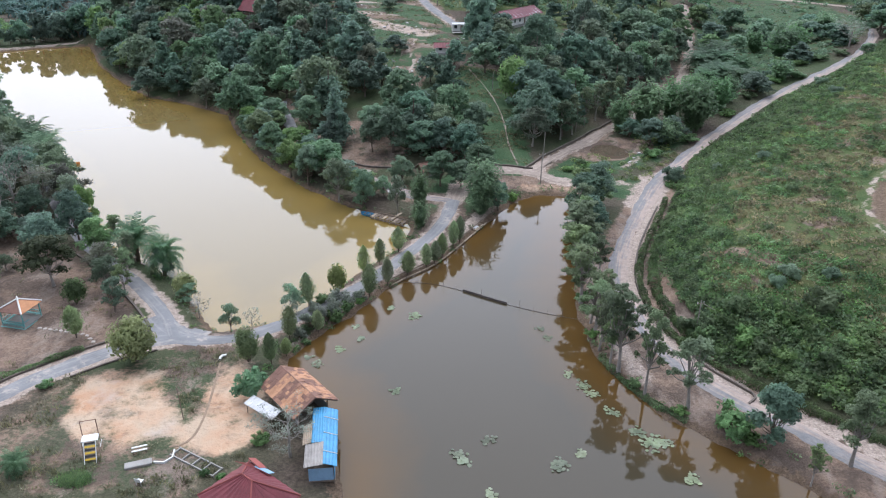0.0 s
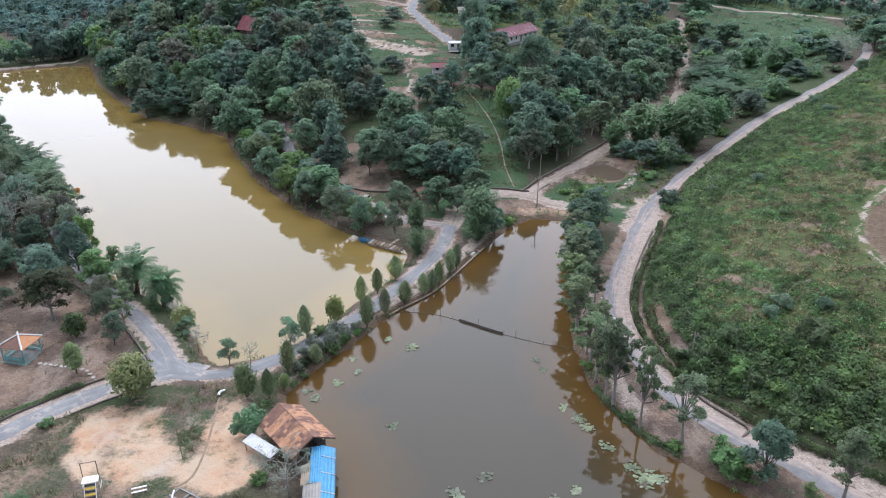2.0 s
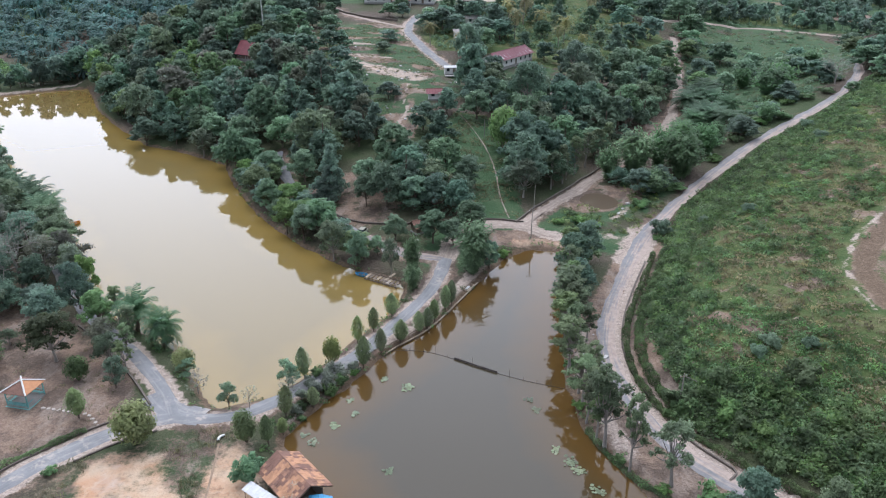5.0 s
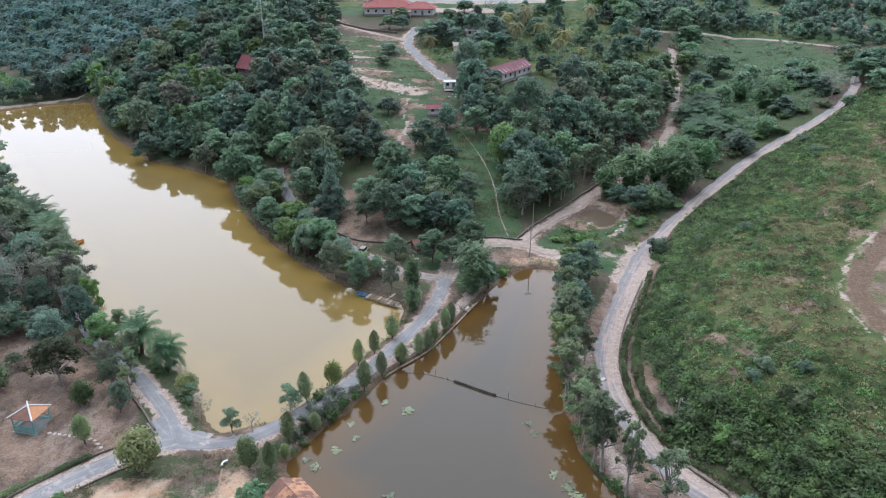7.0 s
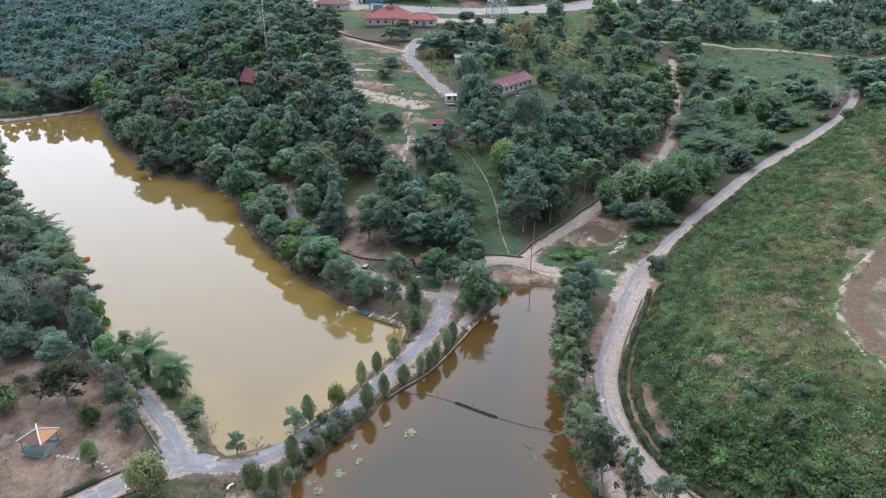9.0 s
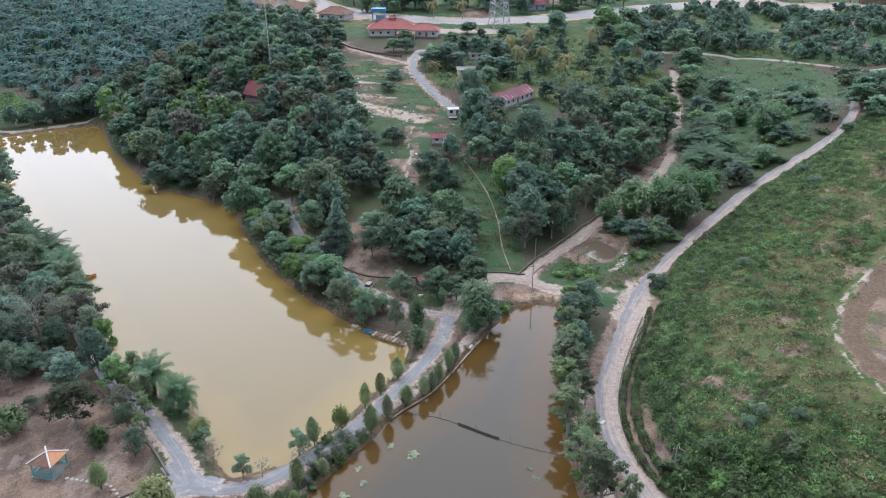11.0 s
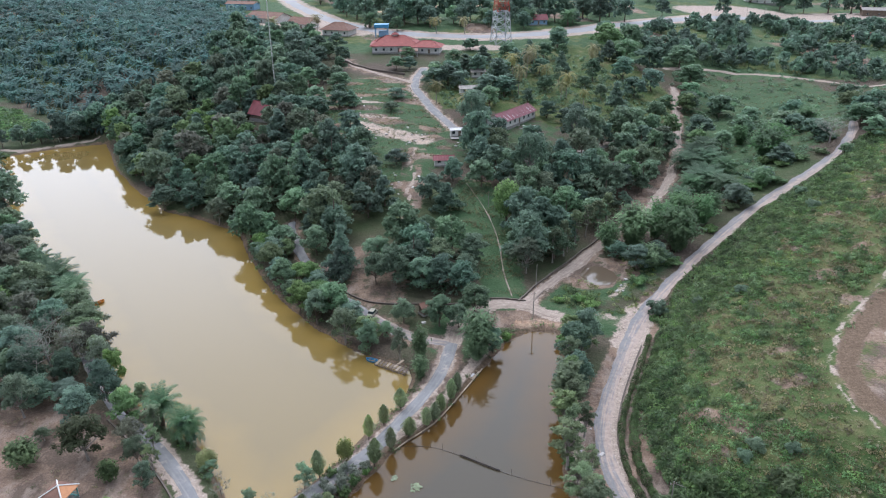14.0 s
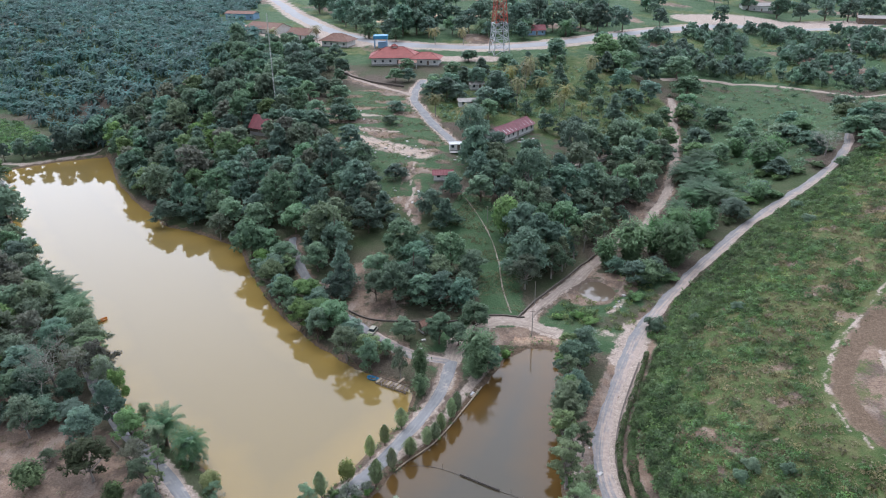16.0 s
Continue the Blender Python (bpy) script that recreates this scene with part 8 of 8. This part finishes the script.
for (xa, ya), (xb, yb) in zip(nc[20:34], nc[21:35]):
    slab(b, ((xa, ya, 0.34), (xb, yb, 0.34), (xb + 0.03, yb + 0.03, 0.30), (xa + 0.03, ya + 0.03, 0.30)), 0.4)
put("netting", b, KERB, net)
stake_rng = random.Random(4)
for k in range(2, len(nc), 4):
    x_, y_ = nc[k]
    tall_s = 1.3 if k % 12 == 2 else 0.6
    put("stake", rod(bmesh.new(), (x_, y_, -1.5), (x_ + stake_rng.uniform(-0.1, 0.1), y_, tall_s), 0.03, 5), WOOD, net)

LILIES = [(-9.3, 74.4, 0.8), (-1.6, 63.9, 0.9), (-1.0, 62.8, 0.9), (1.6, 66.4, 0.9), (8.7, 63.1, 1.3), (11.2, 65.1, 0.9), (15.5, 72.4, 0.9), (17.7, 69, 1.0), (19.1, 67.2, 1.5), (20.3, 67.3, 1.0), (22, 61.9, 1.0), (1.8, 58.3, 0.8),
          (12.8, 77.2, 1.1), (11.1, 79.4, 0.8), (13.6, 75.6, 0.9), (-8.7, 91.7, 1.1), (-19.8, 79.1, 0.9), (-17.6, 82.5, 0.8), (9.2, 87.3, 0.7), (-12.5, 93.7, 0.7), (-21.2, 80.6, 0.7), (-15.2, 85.3, 0.7), (8.3, 89.8, 0.6), (-16.3, 88.3, 0.6)]
lily_rng = random.Random(9)
for lx_, ly_, lr_ in LILIES:
    b = bmesh.new()
    for k in range(int(22 * lr_ * lr_) + 8):
        a_, q_ = lily_rng.uniform(0, 6.283), lr_ * math.sqrt(lily_rng.random()) * (0.75 + 0.35 * math.sin(3 * k))
        rr = lily_rng.uniform(0.13, 0.26)
        m = Matrix.Translation((q_ * math.cos(a_), q_ * math.sin(a_), lily_rng.uniform(0.02, 0.09))) @ Euler((lily_rng.uniform(-0.25, 0.25), lily_rng.uniform(-0.25, 0.25), a_)).to_matrix().to_4x4()
        bmesh.ops.create_cone(b, cap_ends=True, segments=7, radius1=rr * 0.9, radius2=rr, depth=0.015, matrix=m)
    me = bpy.data.meshes.new("lily_patch")
    b.to_mesh(me)
    b.free()
    me.materials.append(LILY)
    ob = tagged(new("lily_patch", me), "patch of pale green lily pads floating on the pond", "water lilies", "lily patches")
    ob.location = (lx_, ly_, 0.0)

# timber landing and blue boat on the lake
raft = thing("timber_landing", -16.6, 124.0, -28, "weathered timber landing on posts at the lake bank", "landing", z=0.0)
for j, (y_, z_) in enumerate(((-0.6, 0.25), (0.2, 0.45), (1.0, 0.8))):
    put("beam", rod(bmesh.new(), (-3.6, y_, z_), (3.6, y_, z_), 0.11, 6), WOOD, raft)
for k in range(9):
    put("deck_board", block(bmesh.new(), 0.55, 1.5, 0.06, (-3.2 + k * 0.78, 0.25, 0.5 + 0.05 * (k % 2)), (6, 0, (k % 3 - 1) * 3)), PLANK if k % 3 == 0 else WOOD, raft)
for k in range(6):
    put("post", rod(bmesh.new(), (-3.4 + k * 1.36, -0.6, -1.5), (-3.4 + k * 1.36, -0.6, 0.9), 0.07, 6), PLANK, raft)
put("ramp_board", block(bmesh.new(), 0.5, 2.4, 0.06, (0.9, 1.3, 0.85), (14, 0, -18)), PLANK, raft)


def boat(x, y, turn, mat, label):
    ob = thing("rowing_boat", x, y, turn, label, "boat", z=0.0)
    b = bmesh.new()
    rows = []
    for t in np.linspace(-1, 1, 9):
        w = 0.55 * (1 - abs(t) ** 2.6) + 0.04
        rows.append([b.verts.new((1.3 * t, -w, 0.42 + 0.12 * t * t)), b.verts.new((1.25 * t, -w * 0.6, -0.08)), b.verts.new((1.25 * t, w * 0.6, -0.08)), b.verts.new((1.3 * t, w, 0.42 + 0.12 * t * t))])
    for p, q in zip(rows, rows[1:]):
        for i in range(3):
            b.faces.new([p[i], q[i], q[i + 1], p[i + 1]])
    hull = put("hull", b, mat, ob)
    hull.modifiers.new("thick", "SOLIDIFY").thickness = 0.05
    for t in (-0.5, 0.35):
        put("thwart", block(bmesh.new(), 0.22, 0.9, 0.04, (t, 0, 0.28)), WOOD, ob)
    return ob


boat(-20.7, 126.6, -20, BLUE_SHEET, "small bright blue rowing boat at the lake bank")
boat(-86.0, 147.6, 60, BOAT_ORANGE, "small orange boat under shore trees")
plat = thing("fish_pen_frame", -1.2, 122.6, 62, "pale floating fish pen frame at the pond bank", "fish pen", z=0.0)
for s in (-1, 1):
    put("frame_rail", block(bmesh.new(), 2.8, 0.2, 0.18, (0, s * 0.85, 0.25)), PLANK, plat)
    put("frame_rail", block(bmesh.new(), 0.2, 1.5, 0.18, (s * 1.3, 0, 0.25)), PLANK, plat)
put("cover", block(bmesh.new(), 1.2, 1.4, 0.05, (-0.5, 0, 0.46)), WHITE_SHEET, plat)
put("net_bag", block(bmesh.new(), 2.3, 1.4, 0.3, (0, 0, -0.1)), DARK, plat)

# log revetment on the pond side of the dam
rev = thing("log_revetment", 0, 0, 0, "pale logs and stakes holding the dam bank at the pond", "revetment", z=0.0)
rc = resample([(-13.0, 99.8), (-10.8, 102.9), (-6.8, 107), (-2.0, 117.8), (1.4, 125.6)], 1.0)
for k in range(0, len(rc) - 3, 3):
    (xa, ya), (xb, yb) = rc[k], rc[k + 3]
    put("log", rod(bmesh.new(), (xa - 0.2, ya, 0.22), (xb - 0.2, yb, 0.24), 0.12, 6), PLANK, rev)
    put("log", rod(bmesh.new(), (xa - 0.9, ya + 0.3, 0.75), (xb - 0.9, yb + 0.3, 0.72), 0.09, 6), WOOD, rev)
    put("stake", rod(bmesh.new(), (xa + 0.05, ya, -1.2), (xa + 0.05, ya, 0.5), 0.06, 5), WOOD, rev)

# ---- poles and masts ----
def utility_pole(x, y, tall, label, arm=1.4, turn=10, brace=False):
    p = thing("utility_pole", x, y, turn, label, "pole", "utility poles")
    put("shaft", rod(bmesh.new(), (0, 0, -0.4), (0.05, 0, tall), 0.11, 8, 0.07), PALE_BARK, p)
    if arm:
        put("cross_arm", block(bmesh.new(), arm, 0.10, 0.10, (0, 0, tall - 0.5)), WOOD, p)
        for sx in (-0.45, 0.45):
            put("insulator", rod(bmesh.new(), (sx * arm, 0, tall - 0.4), (sx * arm, 0, tall - 0.22), 0.04, 6), WHITE_PAINT, p)
    if brace:
        put("brace", rod(bmesh.new(), (0, 0, tall - 0.3), (2.2, 0, tall - 1.7), 0.05, 6), PALE_BARK, p)
    return p


utility_pole(11.2, 142.6, 6.5, "slim pale pole beside the pond head", 1.2)
utility_pole(12.4, 155.0, 6.0, "slim pale pole beside the dirt track", 0)
utility_pole(28.1, 87.4, 5.2, "leaning pale pole with a diagonal brace above the hedge", 1.0, 20, True)
utility_pole(21.0, 174.0, 6.0, "slim pale pole among trees", 0)
utility_pole(1.4, 191.0, 4.5, "thin post beside the footpath", 0)
utility_pole(44.2, 337.8, 8.0, "slim pole on the far slope", 1.2)
for x_, y_ in ((150, 470), (162, 476), (215, 489)):
    utility_pole(x_, y_, 9.0, "slim pale pole beside the main road", 1.6)


def lattice(name, x, y, base, top, tall, bays, label, red=(), r=0.09, pale=None):
    """A square lattice tower, bay by bay."""
    t = thing(name, x, y, 20, label, "tower")
    for k in range(bays):
        z0, z1 = tall * k / bays, tall * (k + 1) / bays
        w0, w1 = base + (top - base) * k / bays, base + (top - base) * (k + 1) / bays
        b = bmesh.new()
        for i in range(4):
            a0, a1 = math.pi / 4 + i * math.pi / 2, math.pi / 4 + (i + 1) * math.pi / 2
            p0, q0 = (w0 * math.cos(a0), w0 * math.sin(a0), z0), (w0 * math.cos(a1), w0 * math.sin(a1), z0)
            p1, q1 = (w1 * math.cos(a0), w1 * math.sin(a0), z1), (w1 * math.cos(a1), w1 * math.sin(a1), z1)
            rod(b, p0, p1, r, 4)
            rod(b, p0, q1, r * 0.55, 3)
            rod(b, q0, p1, r * 0.55, 3)
            rod(b, p1, q1, r * 0.55, 3)
        tagged(put("bay", b, MAST_RED if k in red else pale or STEEL, t), "red painted lattice bay" if k in red else "grey steel lattice bay", kind="stuff")
    return t


lattice("radio_tower", 5.7, 361.0, 5.4, 0.9, 46.0, 13, "tall red and white lattice radio tower on the hill", (4, 5, 6, 10, 11, 12), 0.2)
lattice("slim_mast", -76.3, 270.1, 0.2, 0.18, 36.0, 18, "slim pale lattice mast above the wood", (), 0.045, WHITE_PAINT)

# ---- houses ----
long_house = simple_house("long_house", 8.6, 254.4, 56, 20.0, 6.6, 2.7, 1.8, WHITE_WALL, LONG_ROOF, "long low white house under a weathered red ribbed roof", 6)
for s_ in (-1, 1):
    for k in range(10):
        u = -9.2 + 2.04 * k
        put("light_strip", block(bmesh.new(), 0.22, 2.3, 0.03, (u, s_ * 2.35, 3.22), (s_ * -28, 0, 0), 0.005), WHITE_SHEET, long_house, "narrow pale roof sheet")
simple_house("red_roof_hut", -77.0, 257.4, -28, 9.0, 6.4, 2.2, 3.4, WOOD, RED_SHEET, "hut with a steep dull red roof among trees", 2)
simple_house("kiosk", -9.3, 237.2, 8, 3.8, 2.6, 2.3, 0.25, WHITE_WALL, WHITE_SHEET, "small white kiosk with a flat pale roof", 1, over=0.3)
put("apron", block(bmesh.new(), 4.5, 2.0, 0.12, (0.2, -2.8, 0.0)), CONCRETE, bpy.data.objects["kiosk"])
simple_house("red_shed", -12.0, 214.2, 5, 5.2, 3.2, 2.1, 0.7, WHITE_WALL, RED_SHEET, "low shed with a faded red roof and pale walls", 1)
simple_house("shore_shed", -11.4, 142.4, 40, 2.4, 2.0, 1.9, 0.8, WOOD, RUST, "brown-roofed wooden shed among shore trees", 1)
simple_house("hill_house", -41.5, 345.5, 4, 20.0, 12.0, 3.2, 3.6, WHITE_WALL, RED_TILE, "large hill house with a broad orange-red tiled hipped roof", 5, "hip", RED_SHEET, over=1.2)
wing = simple_house("hill_house_wing", -27.0, 342.0, -6, 12.0, 8.0, 3.0, 2.2, WHITE_WALL, RED_TILE, "lower wing with an orange-red hipped roof", 3, "hip", RED_SHEET, over=1.0)
porch = thing("house_porch", -34.5, 334.5, 4, "open porch under a dark patched roof", "porch")
put("roof_sheet", ribbed(bmesh.new(), (-4, -2, 2.5), (4, -2, 2.5), (4, 2, 3.2), (-4, 2, 3.2), 10, 0.06), RUST, porch)
for sx in (-3.7, 0, 3.7):
    for sy in (-1.7, 1.7):
        put("post", block(bmesh.new(), 0.2, 0.2, 3.2, (sx, sy, -0.8)), WHITE_PAINT, porch)
lantern = thing("roof_lantern", -41.5, 345.5, 4, "square raised lantern on the house roof", "lantern", z=height(-41.5, 345.5) + 6.5)
put("drum", block(bmesh.new(), 2.2, 1.6, 0.7, (0, 0, 0)), WHITE_WALL, lantern)
hip(lantern, 2.2, 1.6, 0.8, 1.5, 0.5, RED_TILE, RED_SHEET, 4)
cab = thing("blue_canopy", -52.0, 377.0, 5, "bright blue roadside canopy on posts", "canopy")
put("roof_panel", block(bmesh.new(), 7.0, 5.0, 1.6, (0, 0, 4.2), bevel=0.1), BLUE_SHEET, cab)
put("kiosk_body", block(bmesh.new(), 4.0, 3.0, 3.2, (0.6, 0.6, -0.6), bevel=0.05), BLUE_PALE, cab)
for sx in (-3, 3):
    for sy in (-2, 2):
        put("post", block(bmesh.new(), 0.4, 0.4, 5.0, (sx, sy, -0.8)), BLUE_PALE, cab)
simple_house("roadside_house", -74.0, 383.0, -18, 14.0, 9.0, 3.0, 3.0, WHITE_WALL, RUST, "roadside house under a broad rusty brown roof", 3, "hip", RUST, over=1.0)
simple_house("roadside_house", -96.5, 403.0, -25, 13.0, 9.0, 3.0, 2.4, WHITE_WALL, RUST, "roadside house under a dark brown roof", 3, "gable", over=0.9)
simple_house("roadside_store", -123.0, 432.0, -30, 22.0, 12.0, 3.0, 2.4, WHITE_WALL, RUST, "long store under a weathered brown roof", 4, "gable", over=0.9)
simple_house("blue_shopfront", -160.0, 503.0, -12, 20.0, 8.0, 4.0, 1.2, BLUE_PALE, RUST, "pale blue shop building at the palm plantation", 4, "gable", over=0.6)
simple_house("far_cottage", 24.5, 404.0, 12, 9.0, 6.0, 2.8, 2.0, BLUE_PALE, RED_SHEET, "small cottage with a faded red roof behind the main road", 2)
simple_house("far_store", 190.0, 566.0, 0, 26.0, 9.0, 4.0, 1.4, WHITE_WALL, GREY_SHEET, "low pale store across the main road", 4)
simple_house("far_workshop", 255.0, 528.0, -15, 26.0, 10.0, 4.0, 1.2, WOOD, GREY_SHEET, "open workshop under a grey roof beside the road", 3)
simple_house("orange_roof_house", 196.0, 417.0, -10, 12.0, 8.0, 2.8, 2.2, WHITE_WALL, RED_TILE, "house with an orange tile roof below the road", 2, "hip", RED_TILE)
simple_house("orange_roof_house", 211.0, 416.0, -10, 11.0, 8.0, 2.8, 2.4, WHITE_WALL, RED_TILE, "house with an orange tile roof below the road", 2, "hip", RED_TILE)
simple_house("hillside_ruin", -7.0, 281.0, 10, 6.0, 4.0, 2.4, 0.6, WHITE_WALL, GREY_SHEET, "pale ruined outbuilding under a grey roof", 1)
simple_house("hillside_ruin", -4.0, 303.5, 14, 5.0, 4.0, 2.4, 0.8, WHITE_WALL, GREY_SHEET, "pale ruined outbuilding among trees", 1)


def car(x, y, turn, label):
    c = thing("car", x, y, turn, label, "car")
    b = bmesh.new()
    block(b, 3.7, 1.6, 0.62, (0, 0, 0.32), bevel=0.12)
    put("body", b, CAR_PAINT, c)
    b = bmesh.new()
    vs = bmesh.ops.create_cube(b, size=1, matrix=Matrix.Translation((-0.15, 0, 1.22)) @ Matrix.Diagonal((2.4, 1.46, 0.6, 1)))["verts"]
    for v in vs:
        if v.co.z > 1.3:
            v.co.x = -0.15 + (v.co.x + 0.15) * 0.74
            v.co.y *= 0.86
    bmesh.ops.bevel(b, geom=list(b.edges), offset=0.06, segments=1, affect="EDGES")
    put("windows", b, GLASS, c, "dark glass cabin")
    put("roof", block(bmesh.new(), 1.75, 1.24, 0.07, (-0.15, 0, 1.5), bevel=0.03), CAR_PAINT, c)
    for sx in (-1.2, 1.15):
        for sy in (-0.75, 0.75):
            w = put("wheel", rod(bmesh.new(), (sx, sy - 0.09, 0.3), (sx, sy + 0.09, 0.3), 0.3, 12), RUBBER, c)
            put("rim", rod(bmesh.new(), (sx, sy - 0.1, 0.3), (sx, sy + 0.1, 0.3), 0.16, 8), STEEL, w)
    for sy in (-0.55, 0.55):
        put("headlight", block(bmesh.new(), 0.06, 0.3, 0.16, (1.85, sy, 0.6)), WHITE_PAINT, c)
    put("bumper", block(bmesh.new(), 0.12, 1.5, 0.2, (1.86, 0, 0.33)), BLACK, c)
    return c


small_car = car(-22.9, 141.9, -105, "small cream car parked on the lakeside track")
small_car.scale = (0.85, 0.85, 0.85)

# litter and pale rubble
rub = np.random.RandomState(91)
for n, (cx, cy, sx, sy, k) in enumerate(((33, 156, 2, 1.5, 5), (-20, 232, 9, 4, 14), (15, 250, 4, 3, 12), (-38, 262, 10, 9, 12), (17.2, 100, 1.2, 6, 6), (-24, 205, 3, 8, 10), (-18, 136, 4, 1.5, 8))):
    b = bmesh.new()
    for _ in range(k):
        x_, y_ = cx + rub.normal(0, sx), cy + rub.normal(0, sy)
        if float(water_edge(np.array([x_]), np.array([y_]))[0]) < 0.4:
            continue
        s_ = rub.uniform(0.25, 0.7)
        block(b, s_ * 1.4, s_, s_ * 0.5, (x_, y_, height(x_, y_) - 0.05), (rub.uniform(-15, 15), rub.uniform(-15, 15), rub.uniform(0, 360)), 0.05)
    me = bpy.data.meshes.new("rubble")
    b.to_mesh(me)
    b.free()
    me.materials.append(CLOTH)
    tagged(new("rubble", me), "scattered pale stones and rubble on the ground", "rubble", kind="stuff")
